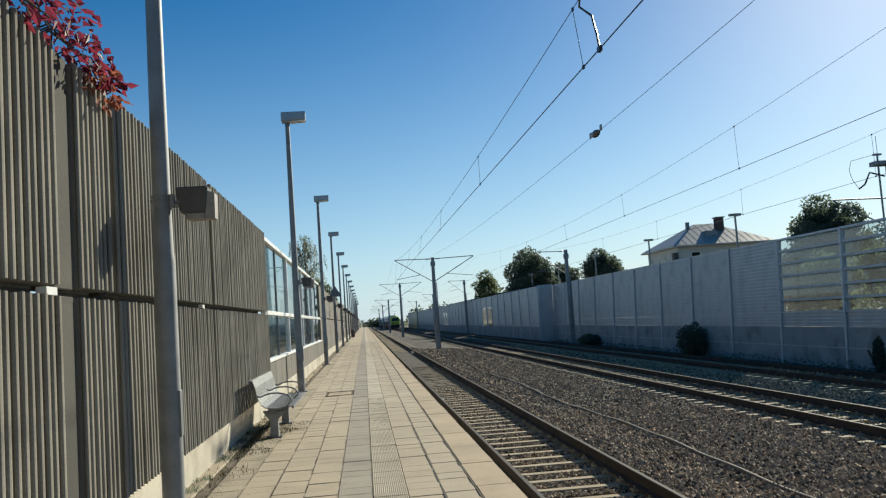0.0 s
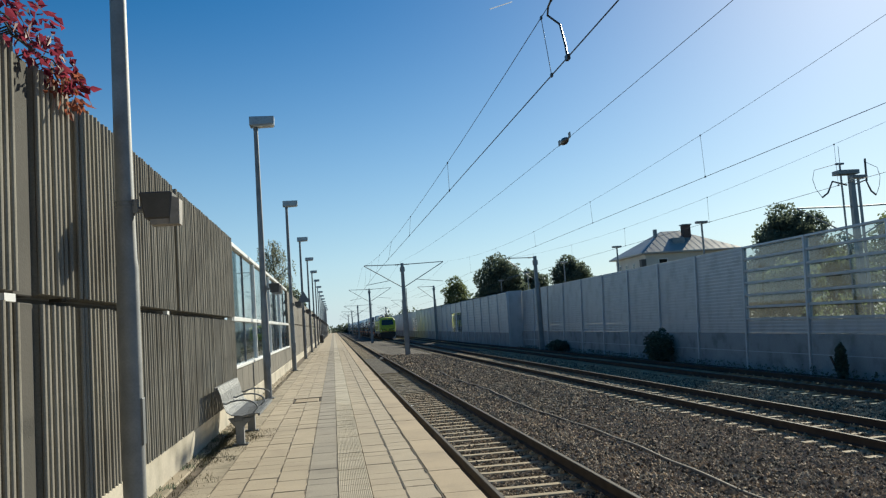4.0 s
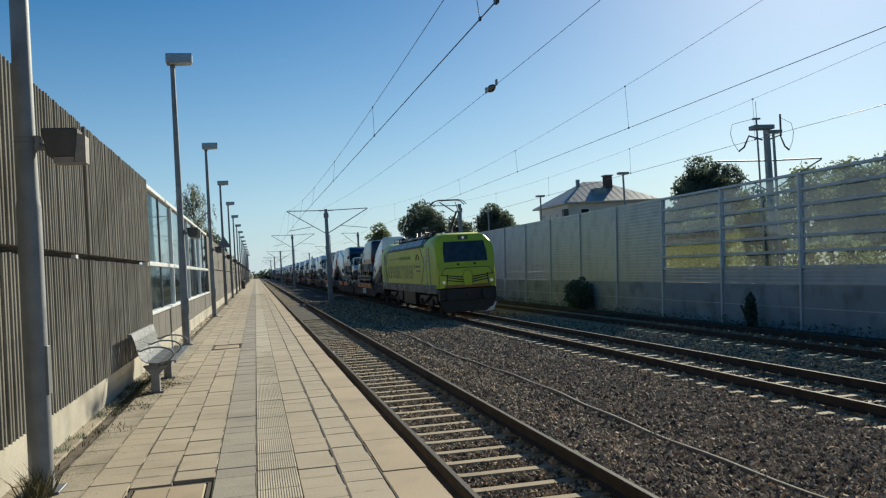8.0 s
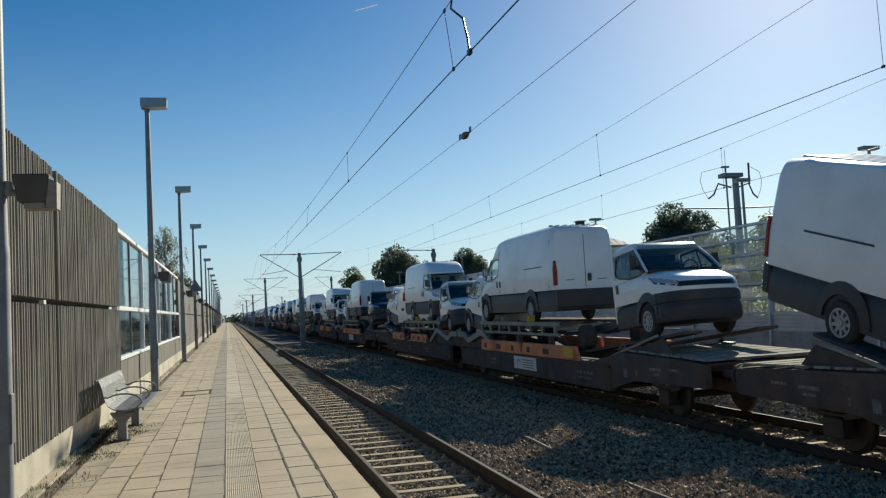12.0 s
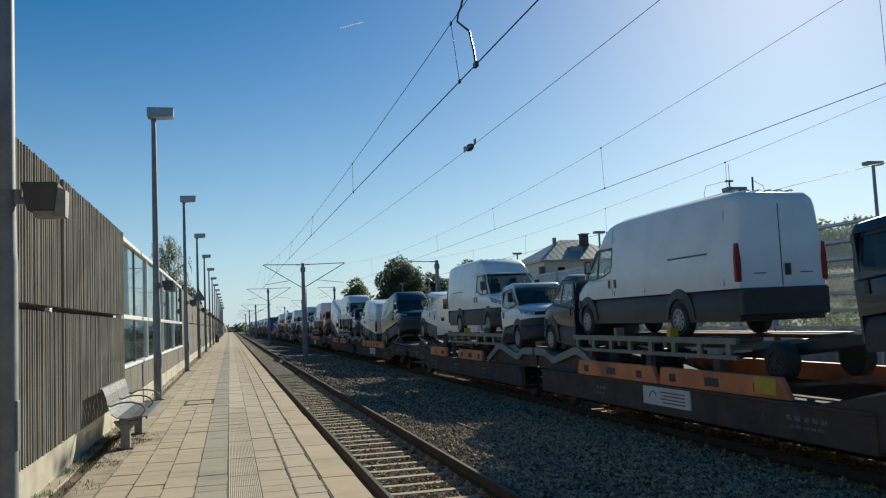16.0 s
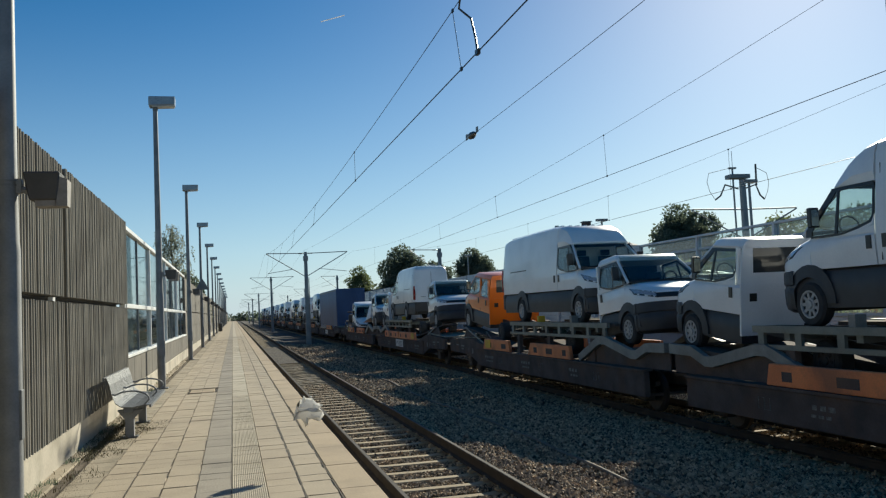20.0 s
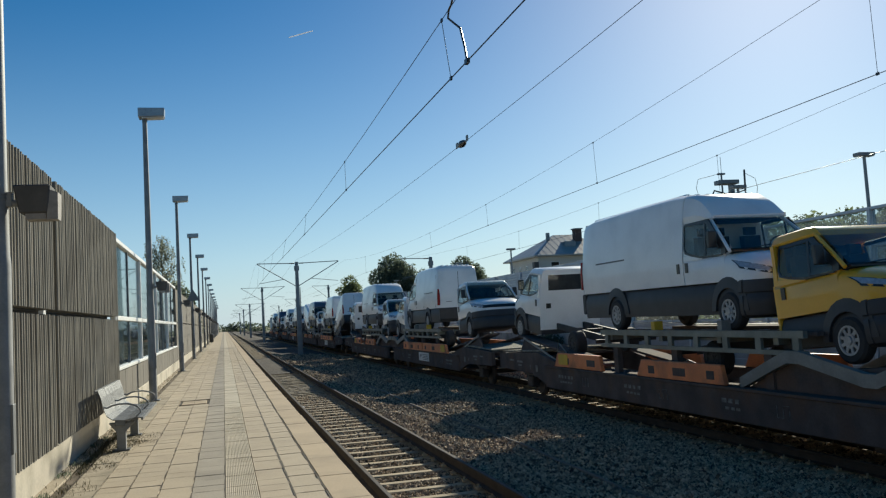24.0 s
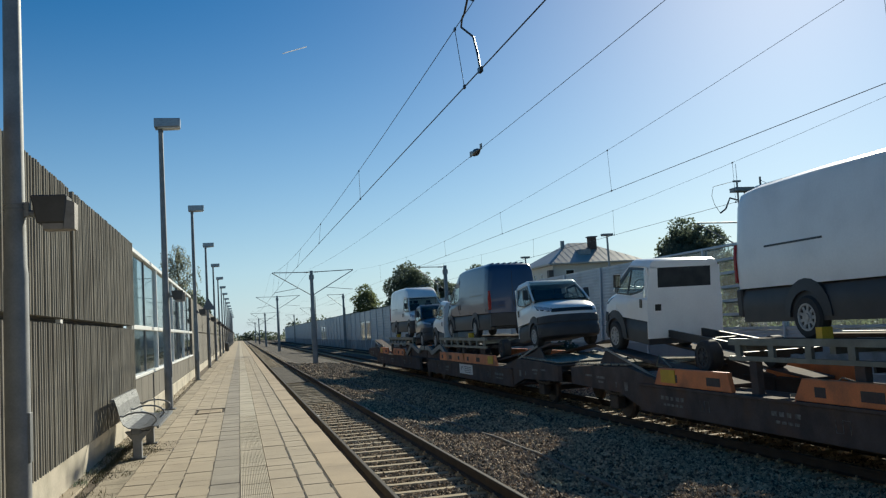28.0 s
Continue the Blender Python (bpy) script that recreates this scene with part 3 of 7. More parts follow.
for k in range(-8, 9):
    y0 = 36.34 + STEP * k
    y1 = y0 + STEP
    part("post", Shape().box(-0.11, 0.12, y0 - 0.055, y0 + 0.055, -0.3, H), M_NPOST, nb, bevel=0.01)
    part("base", Shape().box(-0.06, 0.1, y0 + 0.075, y1 - 0.075, -0.3, 1.52), M_NBASE, nb, "stained grey concrete base panel", bevel=0.01)
    part("base_joint", Shape().box(-0.066, -0.062, y0 + 0.075, y1 - 0.075, 0.70, 0.73), M_NPOST, nb)
    part("lower_panel", corrugated(STEP - 0.16, 1.53, 2.07, 0.135), M_NWALL, nb).location = (0, y0 + 0.08, 0)
    if k < 0:
        z = 2.08
        part("top_rail", Shape().box(-0.09, 0.09, y0 + 0.075, y1 - 0.075, H - 0.09, H), M_NPOST, nb, bevel=0.008)
        rows = 6
        gap = (H - 0.09 - z) / rows
        for i in range(rows):
            part("rail", Shape().box(-0.07, 0.07, y0 + 0.075, y1 - 0.075, z + i * gap, z + i * gap + 0.10), M_NWALL, nb, bevel=0.006)
            part("pane", Shape().box(-0.008, 0.008, y0 + 0.078, y1 - 0.078, z + i * gap + 0.105, z + (i + 1) * gap - 0.004), M_PANE, nb)
    else:
        part("panel", corrugated(STEP - 0.16, 2.08, H), M_NWALL, nb).location = (0, y0 + 0.08, 0)

far_nb = thing("wall_far_side_distant", (17.1, 0, NBOT), "grey noise barrier in the distance with glazed openings", "noise barrier", kind="structure")
y = 36.34 + STEP * 9
part("return_panel", Shape().box(0.0, 1.5, y, y + 0.12, -0.3, H + 0.1), M_NWALL, far_nb)
k = 0
while y < 330:
    part("post", Shape().box(-0.11, 0.12, y - 0.07, y + 0.07, -0.3, H), M_NPOST, far_nb)
    part("base", Shape().box(-0.06, 0.1, y + 0.075, y + STEP - 0.075, -0.3, 1.42), M_NBASE, far_nb)
    if k in (6, 7, 18, 19):
        part("pane", Shape().box(-0.01, 0.01, y + 0.3, y + STEP - 0.3, 1.6, H - 1.4), M_PANE, far_nb).visible_shadow = False
        part("panel", Shape().box(-0.03, 0.09, y + 0.08, y + STEP - 0.08, H - 1.38, H), M_NWALL, far_nb)
        for i in range(4):
            part("glazing_bar", Shape().box(-0.03, 0.03, y + 0.08 + i * 1.62, y + 0.16 + i * 1.62, 1.43, H - 1.4), M_NPOST, far_nb)
    else:
        part("panel", corrugated(STEP - 0.16, 1.43, H, 0.32), M_NWALL, far_nb).location = (0, y + 0.08, 0)
    y += STEP
    k += 1
# ---- platform lamps with loudspeakers ----
def lamp(at, speaker=True):
    t = thing("platform_lamp", at, "slender grey steel platform lamp with a flat box head", "street lamp", "lamps along the platform")
    part("base_plate", Shape().box(-0.14, 0.14, -0.14, 0.14, 0.0, 0.02), M_STEEL_DK, t, bevel=0.004)
    s = Shape().lathe([(0.085, 0.02), (0.085, 2.05), (0.078, 2.12), (0.070, 2.6), (0.062, 4.2), (0.05, 6.31)], 18, axis="z")
    part("pole", s, M_STEEL, t, smooth=40)
    part("service_door", Shape().box(0.07, 0.088, -0.045, 0.045, 0.7, 1.05), M_STEEL_DK, t, bevel=0.003)
    head = part("lamp_head", Shape().prism([(-0.13, 6.31), (0.43, 6.33), (0.44, 6.52), (-0.13, 6.52)], -0.17, 0.17, "y"), M_LAMPHEAD, t, bevel=0.012)
    part("diffuser", Shape().prism([(-0.05, 6.308), (0.41, 6.326), (0.41, 6.312), (-0.05, 6.292)], -0.14, 0.14, "y"), M_LAMPGLASS, head)
    part("neck", Shape().tube((0, 0, 6.22), (0, 0, 6.3), 0.056, n=12), M_STEEL_DK, t)
    return t


def speaker(at):
    t = thing("loudspeaker", at, "dark grey wedge loudspeaker clamped to a lamp pole", "loudspeaker", "loudspeakers on lamp poles")
    part("clamp", Shape().lathe([(0.066, -0.012), (0.078, -0.012), (0.078, 0.004), (0.066, 0.004)], 16, axis="z").lathe([(0.066, 0.024), (0.078, 0.024), (0.078, 0.034), (0.066, 0.034)], 16, axis="z").box(0.06, 0.10, -0.03, 0.03, -0.06, 0.045), M_STEEL, t)
    part("arm", Shape().tube((0.08, 0, -0.03), (0.14, 0.0, -0.04), 0.026, n=10), M_STEEL, t)
    s = Shape().loft([[(0.16, -0.085, -0.12), (0.16, 0.08, -0.12), (0.35, 0.08, -0.12), (0.35, -0.085, -0.12)],
                      [(0.125, -0.11, 0.085), (0.125, 0.10, 0.085), (0.375, 0.10, 0.085), (0.375, -0.11, 0.085)]])
    part("cabinet", s, M_BOX, t, bevel=0.01)
    part("grille", Shape().loft([[(0.34, -0.075, -0.165), (0.34, 0.075, -0.165), (0.365, 0.09, 0.05), (0.365, -0.095, 0.05)], [(0.415, -0.055, -0.165), (0.415, 0.065, -0.165), (0.42, 0.08, 0.03), (0.42, -0.075, 0.03)]]), M_BOXFACE, t, "paler grille face")
    part("foot_panel", Shape().box(0.2, 0.338, -0.075, 0.075, -0.165, -0.122), M_BOXFACE, t)
    return t


LAMP_Y = [6.72 + 13.2 * k for k in range(17)]
proto, sproto = None, None
for k, y in enumerate(LAMP_Y):
    if proto is None:
        proto = lamp((-1.56, y, 0))
        sproto = speaker((-1.56, y, 2.53))
    else:
        copy_thing(proto, pose(-1.56, y, 0))
        copy_thing(sproto, pose(-1.56, y, 2.53))


# ---- bench ----
def bench(at):
    t = thing("platform_bench", at, "grey perforated steel bench with loop armrests", "bench")
    prof = [(-0.285, 0.785), (-0.25, 0.80), (-0.215, 0.70), (-0.185, 0.56), (-0.15, 0.47), (-0.08, 0.42), (0.06, 0.405), (0.20, 0.43), (0.26, 0.425), (0.275, 0.395)]
    for i in range(4):
        y0, y1 = -1.2 + i * 0.6 + 0.006, -1.2 + (i + 1) * 0.6 - 0.006
        s = Shape()
        n = 9
        for j in range(n):
            a = y0 + (y1 - y0) * j / n + 0.007
            b = y0 + (y1 - y0) * (j + 1) / n - 0.007
            for (xa, za), (xb, zb) in zip(prof, prof[1:]):
                s.add([(xa, a, za), (xb, a, zb), (xb, b, zb), (xa, b, za), (xa, a, za - 0.012), (xb, a, zb - 0.012), (xb, b, zb - 0.012), (xa, b, za - 0.012)],
                      [(0, 1, 2, 3), (7, 6, 5, 4), (0, 4, 5, 1), (3, 2, 6, 7), (1, 5, 6, 2), (0, 3, 7, 4)])
        s.box(0.262, 0.288, y0, y1, 0.39, 0.425)
        s.box(-0.297, -0.275, y0, y1, 0.76, 0.80)
        part("seat_shell", s, M_BENCH, t)
    for y in (-1.16, 0.0, 1.16):
        pts = [(-0.19, y, 0.58)] + [(0.03 + 0.23 * math.sin(a), y, 0.50 + 0.11 * math.cos(a)) for a in np.linspace(-0.9, 1.7, 8)] + [(0.20, y, 0.43)]
        part("armrest", Shape().path(pts, 0.011, 8), M_STEEL, t, "tubular loop armrest", smooth=60)
    part("beam", Shape().box(-0.06, 0.06, -1.15, 1.15, 0.33, 0.40), M_STEEL_DK, t, bevel=0.006)
    for y in (-0.98, 0.62):
        leg = part("leg", Shape().prism([(-0.055, 0.0), (0.055, 0.0), (0.055, 0.24), (0.17, 0.36), (-0.15, 0.36), (-0.055, 0.24)], y - 0.06, y + 0.06, "y"), M_STEEL, t, bevel=0.006)
        part("foot", Shape().box(-0.1, 0.1, y - 0.08, y + 0.08, 0.0, 0.018), M_STEEL_DK, leg)
    return t


bench((-1.34, 12.9, 0))

# small signs on the lamp poles further on
def warning_sign(at):
    t = thing("triangular_sign", at, "triangular sign seen edge-on on a lamp pole", "sign")
    part("plate", Shape().prism([(-0.35, 0), (0.35, 0), (0, 0.6)], -0.008, 0.008, "y"), M_STEEL_DK, t)
    part("bracket", Shape().box(-0.05, 0.05, 0.01, 0.06, 0.1, 0.3), M_STEEL, t)


warning_sign((-1.5, 46.22, 3.0))


def bin_box(at):
    t = thing("litter_bin", at, "dark litter bin standing on the platform", "litter bin")
    part("body", Shape().lathe([(0.2, 0.05), (0.22, 0.12), (0.22, 0.8), (0.18, 0.84)], 14, axis="z"), M_BOX, t, smooth=40)
    part("lid", Shape().lathe([(0.23, 0.84), (0.23, 0.9), (0.1, 0.96)], 14, axis="z"), M_STEEL_DK, t, smooth=40)
    part("foot", Shape().box(-0.1, 0.1, -0.1, 0.1, 0.0, 0.05), M_STEEL_DK, t)


bin_box((-1.35, 96.5, 0))


# ---- overhead line masts ----
def h_mast(s, x, y, z0, z1, w0, w1):
    s.loft([[(x - w0, y - w0, z0), (x + w0, y - w0, z0), (x + w0, y + w0, z0), (x - w0, y + w0, z0)], [(x - w1, y - w1, z1), (x + w1, y - w1, z1), (x + w1, y + w1, z1), (x - w1, y + w1, z1)]])
    return s


def arm(t, side, reach, top):
    """One cantilever with its stay, registration arm and insulators."""
    q = lambda a: a * side
    part("top_tube", Shape().tube((q(0.15), 0, top - 0.12), (q(reach), 0, top - 0.05), 0.035), M_MAST, t)
    part("stay", Shape().tube((q(0.15), 0, top - 2.05), (q(reach), 0, top - 0.08), 0.035), M_MAST, t)
    part("registration_tube", Shape().tube((q(1.1), 0, top - 1.45), (q(reach - 0.1), 0, top - 1.75), 0.022), M_MAST, t)
    part("insulator", Shape().lathe([(0.02, q(0.2)), (0.065, q(0.25)), (0.03, q(0.32)), (0.065, q(0.4)), (0.03, q(0.47)), (0.065, q(0.55)), (0.02, q(0.62))], 10, at=(0, 0, top - 0.12)), M_INSUL, t)


def mast(at, arms, top, label="grey steel overhead line mast with cantilever arms"):
    t = thing("overhead_line_mast", at, label, "catenary mast", "overhead line masts")
    part("pole", h_mast(Shape(), 0, 0, -0.15, top, 0.19, 0.13), M_MAST, t, bevel=0.02)
    part("flange", Shape().box(0.2, 0.235, -0.2, 0.2, -0.15, top - 2.2), M_STEEL, t)
    part("footing", Shape().box(-0.4, 0.4, -0.4, 0.4, -0.5, 0.02), M_NBASE, t, bevel=0.02)
    part("cap_bracket", Shape().box(-0.2, 0.2, -0.17, 0.17, top - 0.75, top - 0.35), M_MAST, t, bevel=0.02)
    part("wire_holder", Shape().box(-0.09, 0.09, -0.24, -0.15, top - 1.0, top - 0.2), M_MAST, t)
    for side, reach in arms:
        arm(t, side, reach, top)
    return t


MID = -1.2
mast((6.2, 73.6, MID), ((-1, 3.3), (1, 3.6)), 7.98)
mast((6.05, 138.0, MID), ((-1, 3.25), (1, 3.55)), 8.8)
for y in (203.0, 268.0, 333.0):
    mast((5.95, y, MID), ((-1, 3.25), (1, 3.55)), 7.95)
for x, y, z in ((17.4, 71.0, 8.05), (16.45, 137.0, 8.9), (16.6, 202.0, 8.9), (16.6, 267.0, 8.9)):
    mast((x, y, -1.5), ((-1, 2.6),), z, "grey steel overhead line mast beside the noise barrier")


def switch_mast(at):
    t = thing("switch_mast", at, "tall grey mast with switch gear, insulators and cross arms", "catenary mast")
    part("pole", h_mast(Shape(), 0, 0, -0.2, 10.4, 0.20, 0.14), M_MAST, t, bevel=0.02)
    part("conduit", Shape().tube((-0.62, 0, 0), (-0.62, 0, 10.9), 0.055), M_MAST, t)
    part("platform_plate", Shape().box(-0.95, 0.35, -0.35, 0.35, 10.3, 10.55), M_MAST, t, bevel=0.02)
    part("crosshead", Shape().box(-0.85, -0.4, -0.1, 0.1, 10.9, 11.0), M_MAST, t)
    for q, e in ((-1, -1.9), (1, 1.45)):
        part("horn_arm", Shape().path([(q * 0.2 - 0.1, 0, 9.7), (e * 0.62, 0, 9.95), (e * 0.8, 0, 9.3), (e, 0, 9.05)], 0.05), M_INSUL, t)
    part("switch_rod", Shape().tube((0.95, 0, 9.9), (0.98, 0, 11.2), 0.06), M_INSUL, t)
    part("antenna", Shape().tube((-0.6, 0, 11.0), (-0.6, 0, 12.0), 0.015), M_MAST, t)
    for q, r in ((-1, 3.5), (1, 3.6)):
        part("cross_arm", Shape().tube((0, 0, 8.45), (q * r, 0, 8.5), 0.045), M_MAST, t)
        part("cross_stay", Shape().tube((0, 0, 6.6), (q * r, 0, 8.45), 0.045), M_MAST, t)
    for q in (-1.9, 1.45):
        part("jumper_cable", Shape().path([(q, 0, 9.05)] + [(q * (1.0 + 0.25 * math.sin(a)), 0, 9.05 + 2.0 * a / 3.0) for a in (0.8, 1.6, 2.4)] + [(-0.6 if q < 0 else 0.98, 0, 11.0)], 0.015, 5), M_COPPER, t)
    return t


switch_mast((30.0, 45.0, -1.95))


# ---- wires ----
def wire(name, label, fn, y0, y1, r, step=4.0):
    return solid(name, Shape().path([fn(y) for y in np.arange(y0, y1 + 0.1, step)], r, 5), M_COPPER, label, "overhead wire", "overhead wires", clean=False)


def saddle(y, low, high, mid, half):
    """Height of a carrying wire that hangs from mast to mast."""
    d = ((y - mid + half) % (2 * half)) - half
    return low + (high - low) * (d / half) ** 2


c1 = lambda y: (2.90 - 0.0085 * min(y, 45), y, 4.40)
m1 = lambda y: (2.74, y, saddle(y, 5.02, 6.66, 23.0, 50.5))
c2 = lambda y: (10.1 + 0.04 * math.sin(y * 0.048), y, 4.89)
m2 = lambda y: (10.1, y, saddle(y, 5.62, 6.75, 41.0, 32.5) if y > 8 else 6.7)
c3 = lambda y: (14.6 + 0.04 * math.sin(y * 0.05 + 2), y, 4.62)
m3 = lambda y: (14.6, y, saddle(y, 5.5, 6.6, 40.0, 32.5))
fd = lambda y: (6.02, y, saddle(y, 5.80, 6.9, 23.0, 50.5))
wire("contact_wire", "dark copper contact wire over the platform track", c1, -20, 404, 0.008)
wire("carrying_wire", "dark carrying wire over the platform track", m1, -20, 404, 0.0055)
wire("contact_wire", "dark copper contact wire over the main line", c2, -20, 404, 0.0075)
wire("carrying_wire", "dark carrying wire over the main line", m2, -20, 404, 0.0045)
wire("contact_wire", "dark copper contact wire over the far track", c3, -20, 404, 0.0075)
wire("carrying_wire", "thin carrying wire over the far track", m3, -20, 404, 0.0045)
wire("feeder_wire", "feeder wire between the tracks", fd, -20, 404, 0.0055)


def dropper(top, low, r=0.0045):
    t = thing("dropper", low, "thin dropper between carrying and contact wire", "overhead wire", "droppers")
    d = Vector(top) - Vector(low)
    part("strand", Shape().tube((0, 0, 0), d, r, n=5), M_COPPER, t)
    part("clamp", Shape().box(-0.012, 0.012, -0.03, 0.03, -0.02, 0.025), M_INSUL, t)
    part("upper_clamp", Shape().box(d.x - 0.01, d.x + 0.01, d.y - 0.03, d.y + 0.03, d.z - 0.02, d.z + 0.02), M_INSUL, t)


for y in (9.9, 18.7, 28.0, 37.5, 47.0, 56.0, 65.0):
    dropper(m1(y), c1(y))
for y in (11.0, 21.5, 31.6, 41.0, 51.0, 61.0):
    dropper(m2(y), c2(y))
for y in (22.5, 31.0, 40.5, 50.0, 60.0):
    dropper(m3(y), c3(y), 0.005)
# current connector between the two wires of the platform track
a, b = Vector(m1(9.55)), Vector(c1(9.2))
con = thing("wire_connector", b, "bent copper connector between carrying and contact wire", "overhead wire")
d = a - b
part("cable", Shape().path([(0, 0, 0), (0.02, 0.12, 0.2), (0.03, 0.3, 0.5), d * 0.9 + Vector((0, 0.12, 0)), d], 0.014), M_COPPER, con)
part("loop", Shape().path([d, d + Vector((0, -0.12, 0.02)), d + Vector((0, -0.3, 0.14)), d + Vector((0, -0.5, 0.03))], 0.014), M_COPPER, con)
part("lower_clamp", Shape().box(-0.02, 0.02, -0.05, 0.05, -0.03, 0.03), M_INSUL, con)
# spindle insulator in the feeder
p = Vector(fd(20.5))
ins = thing("feeder_insulator", p, "dark spindle insulator in the feeder wire", "insulator")
rings = [[(r * math.cos(a), yy, r * math.sin(a)) for a in (2 * math.pi * i / 12 for i in range(12))] for yy, r in ((-0.40, 0.012), (-0.30, 0.035), (-0.16, 0.075), (0.0, 0.095), (0.16, 0.075), (0.30, 0.035), (0.40, 0.012))]
part("body", Shape().loft(rings), M_INSUL, ins, smooth=50)
part("clip", Shape().box(-0.012, 0.012, -0.54, -0.40, -0.02, 0.12), M_MAST, ins)
part("clip", Shape().box(-0.012, 0.012, 0.40, 0.54, -0.02, 0.12), M_MAST, ins)


# ---- lamps of the other platform, behind the barrier ----
def t_lamp(at):
    t = thing("far_platform_lamp", at, "grey lamp with a flat head behind the noise barrier", "street lamp", "lamps of the other platform")
    part("pole", Shape().tube((0, 0, 0), (0, 0, 8.45), 0.085, 0.06, 10), M_MAST, t)
    part("lamp_head", Shape().box(-0.36, 0.36, -0.17, 0.17, 8.45, 8.58), M_STEEL, t, bevel=0.015)
    part("diffuser", Shape().box(-0.32, 0.32, -0.13, 0.13, 8.43, 8.446), M_LAMPGLASS, t)
    return t


tp = t_lamp((23.0, 50.0, -1.95))
for y in (34.0, 66.0, 26.5, 82.0, 98.0, 114.0):
    copy_thing(tp, pose(23.0 + (0.4 if y == 26.5 else 0), y, -1.95))


# ---- house behind the barrier ----
def house(at):
    t = thing("station_house", at, "cream rendered house with a hipped tin roof", "house")
    W, D, E, R = 8.6, 8.2, 8.5, 10.75
    part("wall", Shape().box(0, W, 0, 0.3, 0, E), M_RENDERW, t)
    part("wall", Shape().box(0, 0.3, 0.302, D - 0.302, 0, E), M_RENDERW, t)
    part("wall", Shape().box(W - 0.3, W, 0.302, D - 0.302, 0, E), M_RENDERW, t)
    part("wall", Shape().box(0, W, D - 0.3, D, 0, E), M_RENDERW, t)
    o = 0.55
    ridge = ((W / 2 - 1.0, D / 2, R), (W / 2 + 0.8, D / 2, R))
    c = [(-o, -o, E), (W + o, -o, E), (W + o, D + o, E), (-o, D + o, E)]
    part("roof", Shape().add(c + list(ridge) + [(p[0], p[1], p[2] - 0.14) for p in c], [(0, 1, 5, 4), (1, 2, 5), (2, 3, 4, 5), (3, 0, 4), (6, 7, 1, 0), (7, 8, 2, 1), (8, 9, 3, 2), (9, 6, 0, 3), (9, 8, 7, 6)]), M_ROOF, t, "weathered tin hip roof")
    A, B = Vector(c[0]), Vector(c[1])
    for i in range(1, 15):
        f = i / 15
        p = A.lerp(B, f)
        k = min(1.0, (p.x + o) / (ridge[0][0] + o), (W + o - p.x) / (W + o - ridge[1][0]))
        e = Vector((p.x, -o + k * (D / 2 + o), E + k * (R - E)))
        part("roof_seam", Shape().tube(p + Vector((0, 0, 0.003)), e + Vector((0, 0, 0.003)), 0.007, n=4), M_ROOF, t)
    ch = part("chimney", Shape().box(4.9, 5.6, 2.3, 3.0, E + 0.6, R + 0.35), mat("chimney_brick", (0.12, 0.08, 0.07), (0.09, 0.06, 0.05), 0.9, scale=3, bump=0.3), t, "dark chimney stack")
    part("chimney_cap", Shape().box(4.8, 5.7, 2.2, 3.1, R + 0.35, R + 0.45), M_MAST, ch)
    part("dormer", Shape().prism([(3.2, E + 0.55), (4.5, E + 0.55), (4.4, E + 1.35), (3.3, E + 1.35)], 1.2, 2.6, "y"), M_MAST, t)
    part("roof_vent", Shape().box(2.2, 2.5, 3.0, 3.3, R - 0.6, R + 0.15), M_MAST, t)
    for i in range(4):
        y = 1.0 + i * 1.9
        w = part("window", Shape().box(-0.03, -0.006, y, y + 0.6, E - 1.75, E - 0.75), M_WHITE_FR, t)
        part("pane", Shape().box(-0.04, -0.032, y + 0.06, y + 0.54, E - 1.69, E - 0.81), M_DARKGLASS, w)
    for i in range(3):
        x = 1.2 + i * 2.7
        w = part("window", Shape().box(x, x + 0.9, -0.03, -0.006, E - 1.5, E - 0.6), M_WHITE_FR, t)
        part("pane", Shape().box(x + 0.07, x + 0.83, -0.04, -0.032, E - 1.43, E - 0.67), M_DARKGLASS, w)
    part("loudspeaker_box", Shape().box(-0.5, -0.05, -0.2, 0.35, E - 1.4, E - 0.6), M_BOX, t)
    return t


house((28.8, 75.0, -1.95))


# ---- trees and bushes ----
def leaf_cloud(blobs, n, size, seed):
    """Many small bent leaves spread through overlapping ellipsoids, denser at the skin."""
    rs = np.random.RandomState(seed)
    w = np.array([b[3] * b[4] * b[5] for b in blobs])
    pick = rs.choice(len(blobs), n, p=w / w.sum())
    B = np.array(blobs)[pick]
    d = rs.normal(size=(n, 3))
    d /= np.linalg.norm(d, axis=1)[:, None]
    rad = rs.uniform(0.45, 1.0, n) ** 0.6 * (1 + 0.22 * np.sin(d[:, 0] * 5 + seed) * np.sin(d[:, 2] * 6 + d[:, 1] * 4))
    c = B[:, :3] + d * B[:, 3:] * rad[:, None]
    a = rs.normal(size=(n, 3))
    a /= np.linalg.norm(a, axis=1)[:, None]
    b = np.cross(a, rs.normal(size=(n, 3)))
    b /= np.linalg.norm(b, axis=1)[:, None] + 1e-9
    s = size * rs.uniform(0.6, 1.4, n)[:, None]
    up = np.cross(a, b) * s * 0.25
    v = np.stack([c - a * s, c - b * s * 0.5 + up, c + a * s, c + b * s * 0.5 + up], 1).reshape(-1, 3)
    i = np.arange(n)[:, None] * 4
    f = np.concatenate([i + [[0, 1, 2]], i + [[0, 2, 3]]])
    out = Shape()
    out.v, out.f = v.tolist(), f.tolist()
    return out


